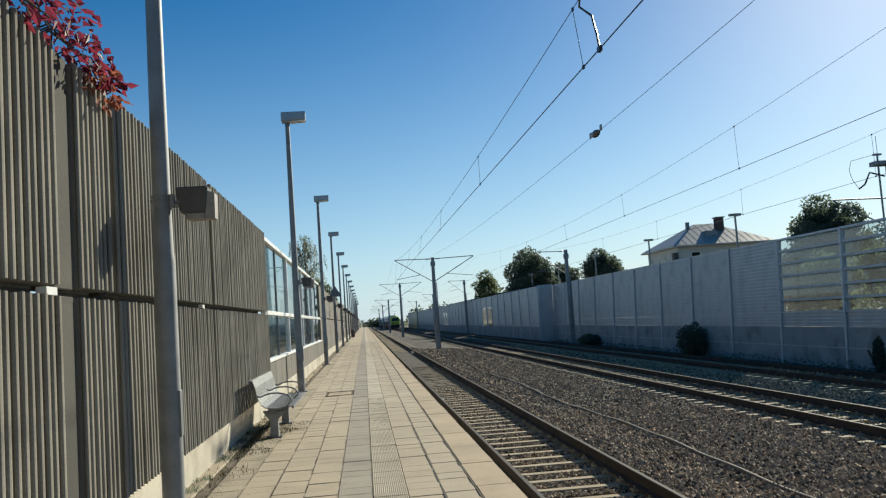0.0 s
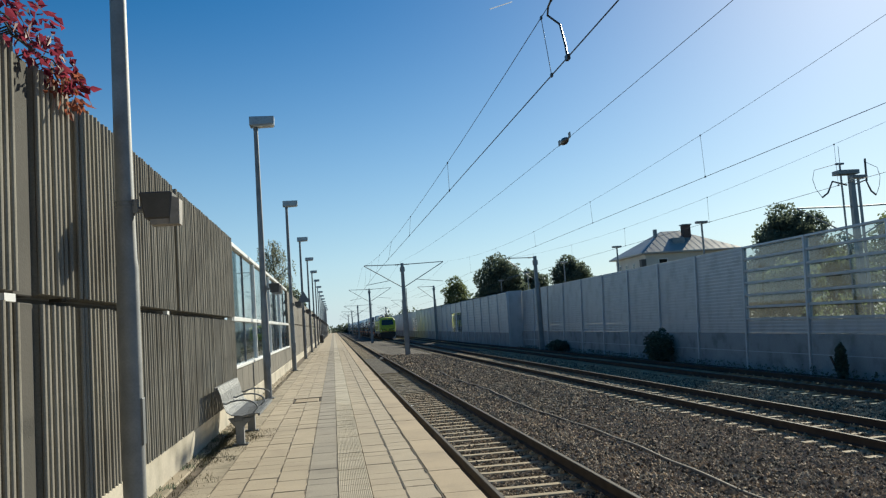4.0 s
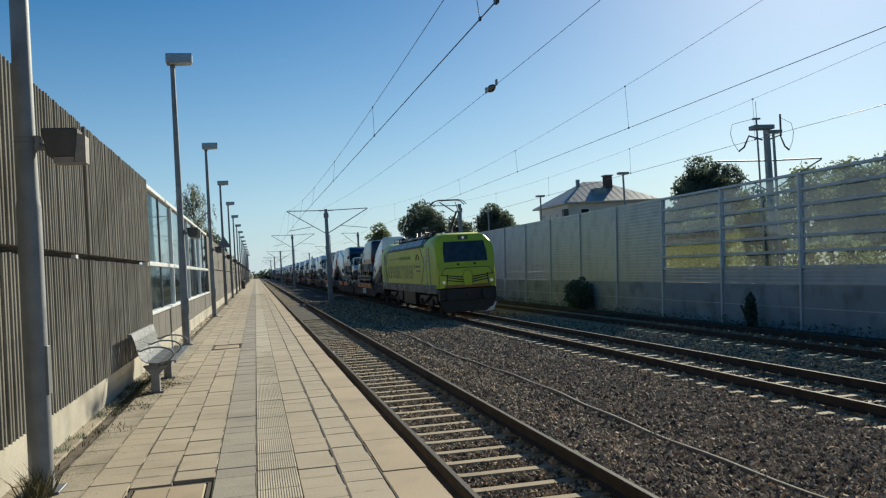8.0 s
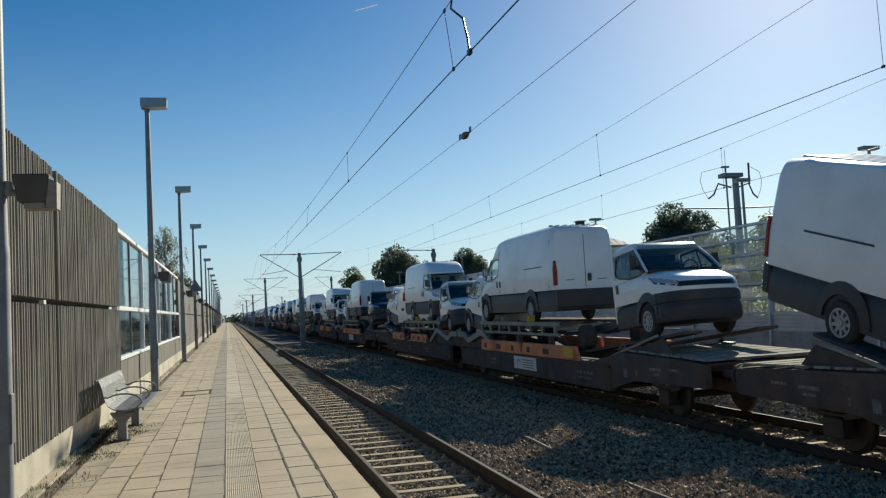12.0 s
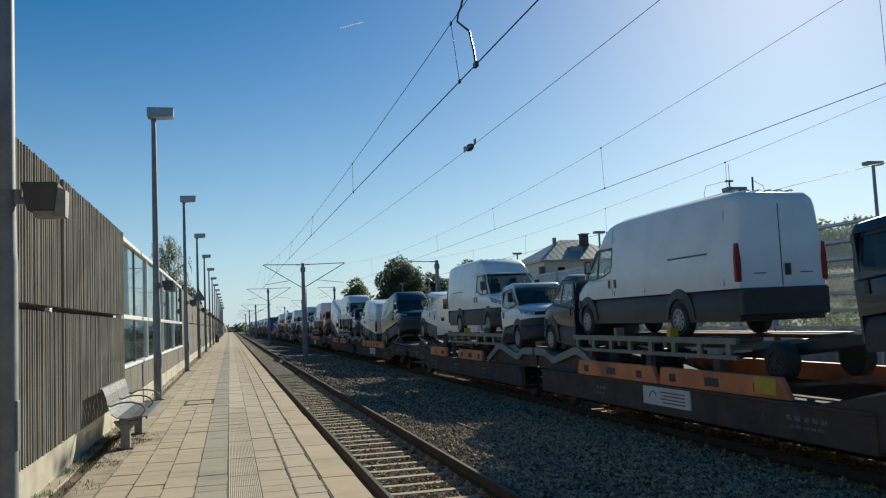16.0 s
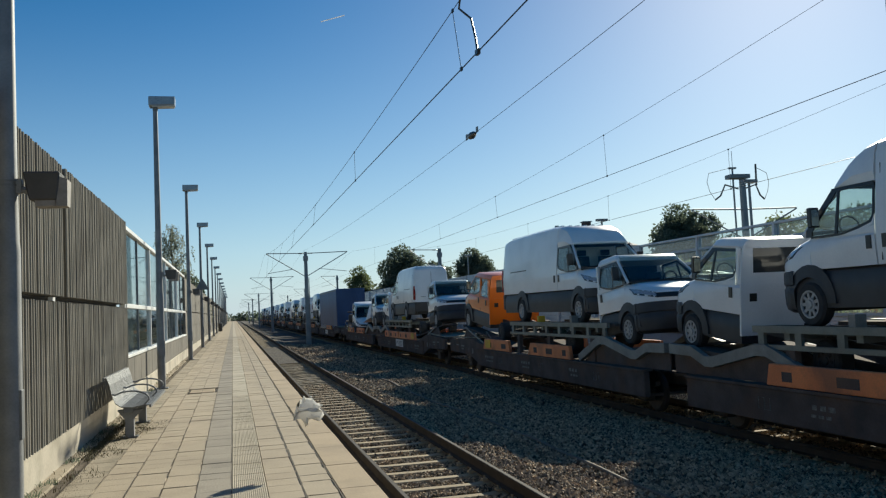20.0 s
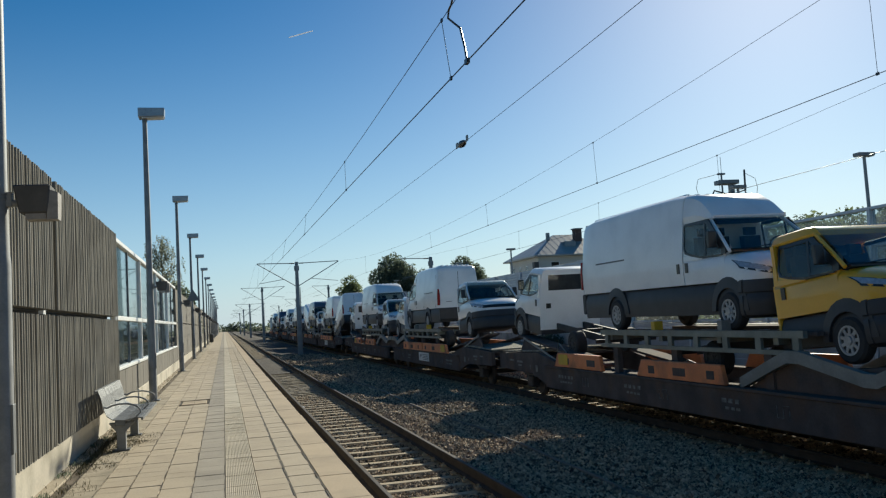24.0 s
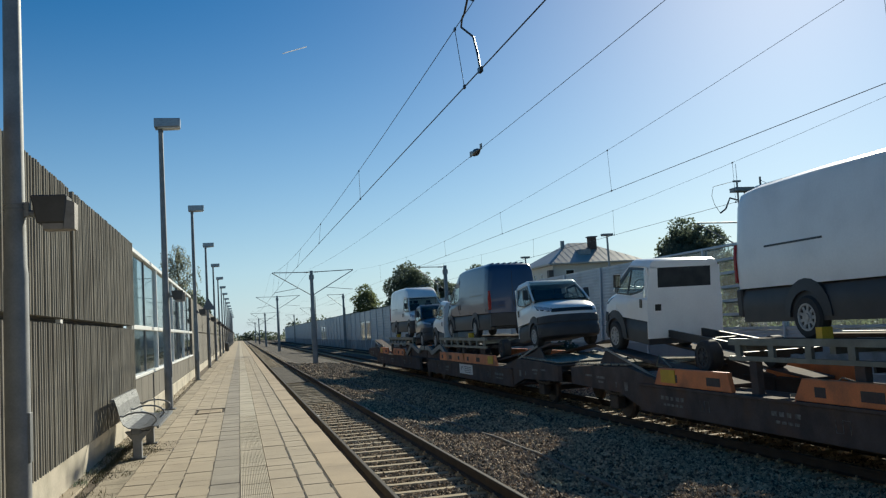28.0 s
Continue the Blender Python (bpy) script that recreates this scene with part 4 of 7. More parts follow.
def tree(at, h, spread, label, material, seed, n=5000, leaf=0.3):
    rs = random.Random(seed)
    t = thing("tree", at, label, "tree", "trees")
    tr = Shape()
    tr.tube((0, 0, -0.2), (0.1, 0, h * 0.4), h * 0.03, h * 0.02)
    tr.tube((0.1, 0, h * 0.4), (0, 0.1, h * 0.85), h * 0.02, h * 0.006)
    blobs = []
    k = 13
    for i in range(k):
        f = (i + 0.5) / k
        z = h * (0.34 + 0.6 * f)
        r = spread * math.sin(math.pi * min(0.92, 0.25 + 0.68 * f)) * rs.uniform(0.45, 0.85)
        a = i * 2.4 + rs.uniform(-0.4, 0.4)
        p = (math.cos(a) * r, math.sin(a) * r, z)
        tr.tube((0.05, 0, z - h * 0.14), p, h * 0.009, h * 0.003, 5)
        q = spread * rs.uniform(0.32, 0.5)
        blobs.append((*p, q, q, q * 0.85))
    blobs.append((0, 0, h * 0.66, spread * 0.75, spread * 0.75, h * 0.25))
    part("trunk", tr, M_BARK, t)
    part("crown", leaf_cloud(blobs, n, leaf, seed), material, t, clean=False)
    return t


GZ = -1.95


def birch_tree(at, h, spread):
    """Slender birch whose twigs hang down in long loose strands."""
    rs = random.Random(15)
    t = thing("tree", at, "slender pale birch with hanging twigs behind the platform wall", "tree", "trees")
    trunk, twigs, leaves = Shape(), Shape(), Shape()
    trunk.tube((0, 0, -0.2), (0.1, 0, h * 0.45), 0.13, 0.09).tube((0.1, 0, h * 0.45), (0.0, 0.1, h * 0.95), 0.09, 0.02)
    for i in range(20):
        f = (i + 0.5) / 20
        z, a = h * (0.36 + 0.6 * f), i * 2.4
        r = spread * (1.0 - 0.72 * f) * rs.uniform(0.75, 1.1)
        tip = Vector((math.cos(a) * r, math.sin(a) * r, z + 0.5))
        trunk.tube((0.05, 0, z - 0.7), tip, 0.035, 0.01, 5)
        for j in range(20):
            p = Vector((0.05, 0, z - 0.7)).lerp(tip, rs.uniform(0.35, 1.05)) + Vector((rs.uniform(-0.3, 0.3), rs.uniform(-0.3, 0.3), rs.uniform(-0.1, 0.35)))
            n, drift = rs.randint(8, 18), Vector((rs.uniform(-0.03, 0.03), rs.uniform(-0.03, 0.03), -0.085))
            twigs.tube(p, p + drift * n, 0.006, 0.003, 3)
            for k in range(n):
                c = p + drift * k + Vector((rs.uniform(-0.06, 0.06), rs.uniform(-0.06, 0.06), rs.uniform(-0.04, 0.04)))
                d = Vector((rs.uniform(-1, 1), rs.uniform(-1, 1), rs.uniform(-1.2, -0.2))).normalized()
                w = d.cross(Vector((rs.uniform(-1, 1), rs.uniform(-1, 1), 0.3))).normalized() * 0.05
                leaves.add([c, c + d * 0.06 + w, c + d * 0.13, c + d * 0.06 - w], [(0, 1, 2, 3)])
    part("trunk", trunk, M_BARK, t)
    part("twig", twigs, M_BARK, t, kind="stuff", clean=False)
    part("crown", leaves, M_LEAF_B, t, clean=False)


tree((24.6, 122, GZ), 11.9, 4.5, "broad dark green deciduous tree", M_LEAF, 11, 17000, 0.2)
tree((35.5, 122, GZ), 11.9, 4.1, "round dark green deciduous tree", M_LEAF, 12, 13000, 0.2)
tree((31.2, 130, GZ), 10.6, 3.2, "dark green tree behind the barrier", M_LEAF, 19, 8000, 0.2)
tree((19.7, 133, GZ), 10.3, 2.5, "small green tree by the line", M_LEAF_Y, 13, 5000, 0.18)
tree((34.8, 60.5, GZ), 10.5, 3.5, "round dark green tree behind the barrier", M_LEAF, 14, 19000, 0.15)
birch_tree((-4.3, 66, GZ), 10.6, 2.5)
tree((-4.6, 92, GZ), 8.6, 2.2, "leafy bush tree behind the platform wall", M_LEAF, 16, 3000, 0.2)
tree((-6.0, 128, GZ), 8.4, 2.6, "green tree behind the platform wall", M_LEAF, 17, 2600, 0.25)
for i, (x, y, h, w) in enumerate(((33, 36, 7.6, 2.2), (37, 39, 8.2, 2.6), (34, 29, 8.0, 2.4), (40, 33, 9.2, 2.8), (31, 24, 7.6, 2.2), (36, 22, 8.6, 2.6), (44, 42, 9.2, 3.2), (30, 17, 7.8, 2.4), (40, 50, 9.0, 2.6), (30, 57, 6.4, 2.4), (34, 53, 6.2, 2.4), (28, 49, 5.8, 2.2), (40, 62, 7.8, 3.0), (46, 64, 9.8, 3.2), (48, 56, 9.8, 3.0), (52, 67, 10.4, 3.4))):
    tree((x, y, GZ), h, w, "yellow-green tree seen through the glazed barrier", M_LEAF_Y if i % 3 else M_LEAF, 30 + i, 4200, 0.17)


def hedge(name, label, x0, x1, y0, y1, z0, z1, n, size, material, seed):
    rs = random.Random(seed)
    blobs = []
    k = max(3, int((y1 - y0 + x1 - x0) / 1.4))
    for i in range(k):
        q = rs.uniform(0.7, 1.1)
        blobs.append((rs.uniform(x0, x1), y0 + (y1 - y0) * (i + 0.5) / k, z0 + (z1 - z0) * rs.uniform(0.3, 0.55), q, 1.3 * q, (z1 - z0) * 0.5))
    solid(name, leaf_cloud(blobs, n, size, seed), material, label, "hedge", kind="stuff", clean=False)


hedge("hedge", "dark green hedge behind the glazed wall", -5.2, -4.0, 15, 40, -1.95, 0.9, 9000, 0.13, M_LEAF, 51)
hedge("hedge", "sunlit yellow-green shrubs behind the glazed barrier", 24, 28, 10, 42, -1.95, 1.8, 9000, 0.16, M_LEAF_Y, 52)
hedge("hedge", "green shrubs behind the distant barrier", 20, 23.5, 124, 168, -1.95, 2.4, 7000, 0.2, M_LEAF, 54)
hedge("undergrowth", "dark weeds along the foot of the noise barrier", 17.9, 18.1, 14, 80, -1.6, -1.15, 3500, 0.06, M_LEAF, 53)


def far_woods():
    rs = random.Random(8)
    blobs = []
    for i in range(150):
        x = -190 + i * 4.2 + rs.uniform(-2, 2)
        y = 480 + 60 * math.sin(i * 0.3) + (-170 if x > 45 else 0)
        h = rs.uniform(7, 13) * (0.9 if x > 30 else 0.5)
        blobs.append((x, y, GZ + h * 0.5, rs.uniform(3, 6), 4, h * 0.55))
    solid("far_woods", leaf_cloud(blobs, 26000, 0.9, 9), M_LEAF, "distant dark green woods along the horizon", "woods", kind="stuff", clean=False)


far_woods()
for i, (x, y, r, h) in enumerate(((17.6, 45.0, 1.05, 1.8), (17.8, 28.4, 0.22, 1.25), (17.5, 66.0, 1.1, 1.0))):
    b = thing("bush", (x, y, -1.55), "dark rounded bush in front of the noise barrier", "bush", "bushes at the barrier")
    for q, w in (((0.1, 0.1, h * 0.6), 0.05), ((-0.2, 0.3, h * 0.7), 0.04)):
        part("stem", Shape().path([(0, 0, -0.1), q], w), M_BARK, b)
    part("foliage", leaf_cloud([(0, 0, h * 0.5, r * 0.75, r * 1.0, h * 0.5), (0, r * 0.5, h * 0.45, r * 0.5, r * 0.6, h * 0.4), (0, -r * 0.5, h * 0.4, r * 0.5, r * 0.6, h * 0.38)], 2600, 0.085, 60 + i), M_LEAF, b, clean=False)


# red creeper hanging over the wall top
def creeper():
    t = thing("red_creeper", (WALL_X, 5.35, 3.30), "red autumn creeper hanging over the wall top", "creeper")
    rs = random.Random(21)
    st = Shape()
    for i in range(16):
        y = rs.uniform(-1.1, 0.7)
        pts = [(-0.1, y, 0.05), (0.03, y + 0.04, 0.12)]
        for j in range(5):
            p = pts[-1]
            pts.append((p[0] + rs.uniform(0.0, 0.05), p[1] + rs.uniform(-0.05, 0.06), p[2] - rs.uniform(0.01, 0.05)))
        st.path(pts, 0.006, 4)
    part("stems", st, M_BARK, t)
    for name, m, n, lo, hi, seed in (("leaves", M_LEAF_R, 420, -0.06, 0.42, 5), ("orange_leaves", M_LEAF_O, 90, -0.16, 0.05, 6)):
        r2 = random.Random(seed)
        s = Shape()
        for i in range(n):
            y = r2.uniform(-1.2, 0.72) if name == "leaves" else r2.uniform(0.3, 0.85)
            top = 0.42 - 0.42 * max(0, (y + 0.3)) ** 1.5
            c = Vector((r2.uniform(-0.05, 0.24), y, r2.uniform(lo, max(lo + 0.03, min(hi, top)))))
            d = Vector((r2.uniform(-0.3, 1), r2.uniform(-0.8, 0.8), r2.uniform(-1, 0.0))).normalized()
            w = d.cross(Vector((r2.uniform(-1, 1), r2.uniform(-1, 1), r2.uniform(0, 1)))).normalized()
            nrm = d.cross(w)
            L, W = r2.uniform(0.05, 0.11), r2.uniform(0.014, 0.028)
            s.add([c, c + d * L * 0.4 + w * W + nrm * 0.012, c + d * L, c + d * L * 0.4 - w * W + nrm * 0.012, c + d * L * 0.5], [(0, 1, 4), (1, 2, 4), (2, 3, 4), (3, 0, 4)])
        part(name, s, m, t, clean=False)


creeper()


def tufts(name, label, places, seed, h0, h1, material=M_GRASS):
    rs = random.Random(seed)
    s = Shape()
    for x, y, r, n in places:
        for i in range(n):
            a, q = rs.uniform(0, 6.28), r * math.sqrt(rs.random())
            p = Vector((x + q * math.cos(a) * 0.6, y + q * math.sin(a), -0.02))
            h = rs.uniform(h0, h1)
            d = Vector((rs.uniform(-0.5, 0.5), rs.uniform(-0.5, 0.5), 1)) * h
            w = Vector((rs.uniform(-1, 1), rs.uniform(-1, 1), 0)).normalized() * 0.005
            s.add([p - w, p + w, p + d * 0.6 + w * 0.7, p + d + Vector((d.x, d.y, -0.1 * h)) * 0.5, p + d * 0.6 - w * 0.7], [(0, 1, 2, 4), (4, 2, 3)])
    solid(name, s, material, label, "weeds", kind="stuff", clean=False)


tufts("weeds", "dry grass and weeds in the gutter along the wall", [(-1.72, y, 0.3, 20) for y in np.arange(6.2, 34, 0.8)] + [(-1.45, 12.0, 0.3, 200), (-1.3, 12.6, 0.35, 160), (-1.4, 13.4, 0.3, 120), (-1.5, 10.6, 0.4, 120), (-1.5, 9.2, 0.4, 80)], 3, 0.02, 0.075)
tufts("moss", "dark green-grey moss and trampled weeds round the bench legs", [(-1.66, y, 0.35, 260) for y in np.arange(10.6, 15.2, 0.45)] + [(-1.40, 12.1, 0.45, 420), (-1.25, 12.7, 0.5, 380), (-1.15, 13.3, 0.4, 240), (-1.45, 11.4, 0.4, 200)], 8, 0.012, 0.04, M_MOSS)
tufts("grass_tuft", "tall dry grass growing at the lamp foot", [(-1.55, 6.5, 0.16, 130)], 4, 0.12, 0.28)
tufts("ivy_weeds", "small green weeds at the wall foot", [(-1.76, y, 0.14, 40) for y in (8.3, 8.9, 10.2, 11.0, 12.6, 13.4, 15.0, 16.8, 19.5, 21.7)], 5, 0.03, 0.09, M_LEAF)
# ---- the passing train: a locomotive and sixteen car-carrier wagons ----
TRAIN_X, PITCH, FIRST = TRACKS[1][0], 37.2, 0.5
MOVERS = []                     # (thing, pose along the train; y counts back from the locomotive's rear)

M_CLAD = mat("dark_cladding", (0.042, 0.042, 0.045), (0.032, 0.032, 0.035), 0.55, scale=3, bump=0.03)
M_TYRE = mat("tyre", (0.036, 0.036, 0.036), (0.027, 0.027, 0.027), 0.8, scale=8, bump=0.1)
M_RIM = mat("steel_rim", (0.36, 0.365, 0.37), (0.28, 0.285, 0.29), 0.45, 0.3, scale=8, bump=0.02)
M_VGLASS = mat("vehicle_glass", (0.05, 0.054, 0.054), (0.035, 0.038, 0.04), 0.05, scale=4, bump=0.0, vary=0.03, coat=0.3)
M_CABGLASS = pane_mat("cab_glass", (0.80, 0.86, 0.86), 0.03)
M_TRIM = mat("cab_trim", (0.03, 0.03, 0.032), (0.022, 0.022, 0.024), 0.75, scale=4, bump=0.05)
M_HEADL = mat("headlamp", (0.55, 0.57, 0.6), (0.4, 0.42, 0.45), 0.12, 0.3, scale=20, bump=0.0)
M_MIRROR = mat("mirror_glass", (0.7, 0.72, 0.74), (0.66, 0.68, 0.7), 0.05, 0.9, scale=4, bump=0.0, vary=0.03)
M_TAILL = mat("tail_lamp", (0.30, 0.008, 0.01), (0.22, 0.006, 0.008), 0.25, spec=0.25, scale=12, bump=0.0)
M_GRILLE = mat("grille_black", (0.02, 0.02, 0.021), (0.014, 0.014, 0.015), 0.35, scale=10, bump=0.1)
M_CHASSIS = mat("chassis_black", (0.036, 0.036, 0.038), (0.027, 0.027, 0.029), 0.6, scale=4, bump=0.05)


def paint(name, c):
    return mat(name, c, tuple(0.93 * x for x in c), 0.36, scale=1.2, grain=30, bump=0.0, vary=0.03, coat=0.4, spec=0.35, dirt=tuple(0.7 * x + 0.008 for x in c), dirt_amount=0.2)


PAINT = {"white": paint("paint_white", (0.84, 0.84, 0.83)), "navy": paint("paint_navy", (0.012, 0.022, 0.045)), "blue": paint("paint_blue", (0.02, 0.05, 0.12)),
         "silver": paint("paint_silver", (0.50, 0.48, 0.43)), "grey": paint("paint_grey", (0.075, 0.10, 0.14)), "petrol": paint("paint_petrol", (0.012, 0.032, 0.05)),
         "orange": paint("paint_orange", (0.80, 0.17, 0.01)), "yellow": paint("paint_yellow", (0.86, 0.44, 0.03))}


def section(y, zb, zt, wm, wt, belt=1.5, shoulder=0.2):
    zt2 = max(zt, zb + 0.06)
    sh = min(shoulder, (zt2 - zb) * 0.4)
    k = shoulder / 0.2
    belt = min(belt, zt2 - sh)
    half = [(wm * 0.985, zb), (wm, min(zb + 0.25, belt)), (wm, belt), (wt, zt2 - sh), (wt - 0.05 * k, zt2 - sh * 0.35), (wt - 0.17 * k, zt2)]
    return [(x, y, z) for x, z in half] + [(-x, y, z) for x, z in reversed(half)]


def on_side(poly, wm, wt, zt, side, t=0.014, belt=1.5):
    """A flat piece (y, z outline) lying on a body side."""
    sx = lambda z: wm if z < belt else wm - (wm - wt) * (z - belt) / (zt - 0.2 - belt)
    a = [(side * (sx(z) - 0.02), y, z) for y, z in poly]
    b = [(side * (sx(z) + t), y, z) for y, z in poly]
    return Shape().loft([a, b])


def wheel_parts(t, y, x, r=0.36, dual=False):
    for side in (-1, 1):
        w = 0.30 if dual else 0.23
        s = Shape().lathe([(r * 0.6, -w / 2 + 0.02), (r * 0.64, -w / 2), (r * 0.9, -w / 2), (r, -w / 2 + 0.04), (r, w / 2 - 0.04), (r * 0.9, w / 2), (r * 0.64, w / 2), (r * 0.6, w / 2 - 0.02)], 20)
        ob = part("wheel", s, M_TYRE, t, smooth=40)
        ob.location = (side * (x - w / 2 + 0.02), y, r)
        rim = Shape().lathe([(r * 0.62, w / 2 - 0.024), (r * 0.64, w / 2 + 0.006), (r * 0.56, w / 2 + 0.004), (r * 0.53, w / 2 - 0.024)], 20)
        rim.lathe([(r * 0.34, w / 2 - 0.024), (r * 0.32, w / 2 - 0.002), (r * 0.2, w / 2 - 0.006), (r * 0.18, w / 2 + 0.012), (0.02, w / 2 + 0.014)], 14)
        for i in range(9):
            a = i * 2 * math.pi / 9
            c, e = Vector((0, math.cos(a), math.sin(a))), Vector((0, -math.sin(a), math.cos(a)))
            rim.loft([[Vector((x, 0, 0)) + c * r * 0.28 + e * k for x, k in ((w / 2 - 0.022, -0.026), (w / 2 - 0.008, -0.022), (w / 2 - 0.008, 0.022), (w / 2 - 0.022, 0.026))], [Vector((x, 0, 0)) + c * r * 0.56 + e * k for x, k in ((w / 2 - 0.022, -0.03), (w / 2 - 0.006, -0.026), (w / 2 - 0.006, 0.026), (w / 2 - 0.022, 0.03))]])
        if side < 0:
            rim.v = [(-p[0], p[1], p[2]) for p in rim.v]
        # twin wheels: the shade of a deep-set rim is put into a black colour
        part("rim", rim, M_RIM if not dual else M_CHASSIS, ob, "" if dual else "silver steel rim", smooth=40)


def arches(t, ys, x, r=0.60):
    """Black flares that rise over the wheels."""
    for y in ys:
        fan = lambda q, flat: [(y + q * math.cos(a), max(0.37, 0.37 + q * flat * math.sin(a))) for a in np.linspace(0, math.pi, 13)]
        outer, inner = fan(r, 1.06), fan(r * 0.72, 1.0)
        for side in (-1, 1):
            f = Shape().loft([[(side * (x - 0.05), *a), (side * (x + 0.012), *a), (side * (x + 0.034), *b), (side * (x - 0.05), *b)] for a, b in zip(outer, inner)])
            part("wheel_arch", f, M_CLAD, t)


# front wings and bonnet: outline of the nose in plan, level by level (height, reach, half width)
NOSE = ((0.84, 2.99, 0.985), (1.0, 3.0, 0.985), (1.08, 2.975, 0.985), (1.16, 2.92, 0.982), (1.24, 2.81, 0.978), (1.31, 2.67, 0.968), (1.38, 2.48, 0.952), (1.44, 2.27, 0.936), (1.465, 2.12, 0.92))
PLAN = ((0, 0), (0.30, 0.012), (0.55, 0.05), (0.74, 0.13), (0.88, 0.26), (0.965, 0.44), (1.0, 0.66))


def nose_point(u, z, off=0.0):
    """A point of the nose: u runs from -1 to 1 round its front, off lies outside the skin."""
    k = abs(u) * 6
    zs = [q[0] for q in NOSE]
    reach, w = np.interp(z, zs, [q[1] for q in NOSE]), np.interp(z, zs, [q[2] for q in NOSE])
    at = lambda q: Vector((np.interp(q, range(7), [p[0] for p in PLAN]) * w, reach - np.interp(q, range(7), [p[1] for p in PLAN])))
    d = at(min(k + 0.4, 6)) - at(max(k - 0.4, 0))
    n = Vector((-d.y, d.x)).normalized()
    p = at(k) + n * off
    return (math.copysign(p.x, u), p.y, z)


def nose_patch(u0, u1, lo, hi, off, n=8):
    """A plate on the nose between heights lo and hi, each given at u0 and at u1."""
    rings = []
    for i in range(n + 1):
        f = i / n
        u = u0 + (u1 - u0) * f
        a, b = lo[0] + (lo[1] - lo[0]) * f, hi[0] + (hi[1] - hi[0]) * f
        rings.append([nose_point(u, a, off), nose_point(u, (a + b) / 2, off), nose_point(u, b, off), nose_point(u, b, off - 0.04), nose_point(u, a, off - 0.04)])
    return Shape().loft(rings)


def nose_shell(levels, back):
    """Closed skin through levels of (height, offset)."""
    return Shape().loft([[(nose_point(1, z, o)[0], back, z)] + [nose_point(u, z, o) for u in np.linspace(1, -1, 25)] + [(nose_point(-1, z, o)[0], back, z)] for z, o in levels])


def nose_parts(t, zt, roof_y, lean, p, glass_top=None, p_crew=False):
    """Windscreen, cab windows, bonnet trim, lights, mirrors: shared by vans and trucks."""
    top = (glass_top or zt - 0.12) + 0.02
    for side in (-1, 1):
        pil = Shape().path([(side * 0.80, roof_y - 0.06, top - 0.06), (side * 0.90, 1.74, 1.80), (side * 0.945, 2.07, 1.47)], 0.036, 6)
        sill = on_side([(0.45, 1.40), (0.45, 1.67), (0.50, 1.56), (0.76, 1.49), (1.10, 1.43), (1.2, 1.40)], 0.98, lean, zt, side, -0.004)
        part("windscreen_pillar", pil.add(sill.v, sill.f), p, t, smooth=40)
    back = -0.6 if zt < 2.5 and p_crew else 0.46
    st = Shape().box(-0.92, 0.92, back, 1.9, 1.422, 1.434).box(-0.78, 0.78, back, 1.28, top - 0.075, top - 0.06)
    for x in (-0.45, 0.28, 0.62):
        st.box(x - 0.19, x + 0.19, 0.62, 0.78, 1.38, 1.86).box(x - 0.12, x + 0.12, 0.64, 0.74, 1.88, 2.04)
    part("cab_interior", st.box(-0.86, 0.86, 1.72, 2.02, 1.40, 1.53).path([(-0.42 + 0.19 * math.cos(a), 1.62 + 0.05 * math.sin(a), 1.58 + 0.18 * math.sin(a)) for a in np.linspace(0, 6.28, 13)], 0.016, 5), M_TRIM, t, "dark cab interior with seats and dashboard")
    part("windscreen", Shape().loft([[(-0.78, roof_y + 0.01, top), (0.78, roof_y + 0.01, top), (0.78, roof_y, top - 0.02), (-0.78, roof_y, top - 0.02)],
                                     [(-0.88, 2.09, 1.53), (0.88, 2.09, 1.53), (0.88, 2.08, 1.51), (-0.88, 2.08, 1.51)]]), M_CABGLASS, t, "clear windscreen")
    wz = min(zt - 0.22, 2.14)
    for side in (-1, 1):
        part("side_window", on_side([(0.46, 1.50), (0.44, wz - 0.05), (0.55, wz), (1.36, wz), (1.93, 1.56), (1.92, 1.45), (1.0, 1.43)], 0.98, lean, zt, side, -0.006), M_CABGLASS, t)
        gasket = on_side([(0.47, wz - 0.015), (0.50, wz + 0.02), (1.38, wz + 0.02), (1.36, wz - 0.035), (0.52, wz - 0.035)], 0.98, lean, zt, side, 0.002)
        for poly in ([(1.36, wz + 0.02), (1.97, 1.55), (1.97, 1.44), (1.83, 1.44), (1.83, 1.52), (1.26, wz - 0.03)], [(1.24, 1.43), (1.20, wz - 0.03), (1.245, wz - 0.03), (1.30, 1.43)],
                     [(0.455, 1.66), (0.455, wz - 0.02), (0.49, wz - 0.02), (0.49, 1.64)], [(0.455, 1.66), (0.49, 1.66), (0.56, 1.575), (0.80, 1.515), (1.15, 1.45), (1.85, 1.45), (1.85, 1.42), (1.10, 1.42), (0.76, 1.48), (0.51, 1.55)]):
            a = on_side(poly, 0.98, lean, zt, side, 0.001)
            gasket.add(a.v, a.f)
        part("window_surround", gasket, M_GRILLE, t, "black window surround")
        part("mirror", Shape().box(side * 1.06 - 0.085, side * 1.06 + 0.085, 1.62, 1.71, 1.58, 1.90).tube((side * 0.93, 1.72, 1.6), (side * 1.04, 1.68, 1.65), 0.025, n=6), M_GRILLE, t, bevel=0.02)
        part("mirror_glass", Shape().box(side * 1.06 - 0.065, side * 1.06 + 0.065, 1.612, 1.622, 1.61, 1.87), M_MIRROR, t, "pale mirror glass")
        part("door_handle", on_side([(0.52, 1.16), (0.52, 1.36), (0.62, 1.36), (0.62, 1.16)], 0.975, lean, zt, side, 0.025), M_GRILLE, t)
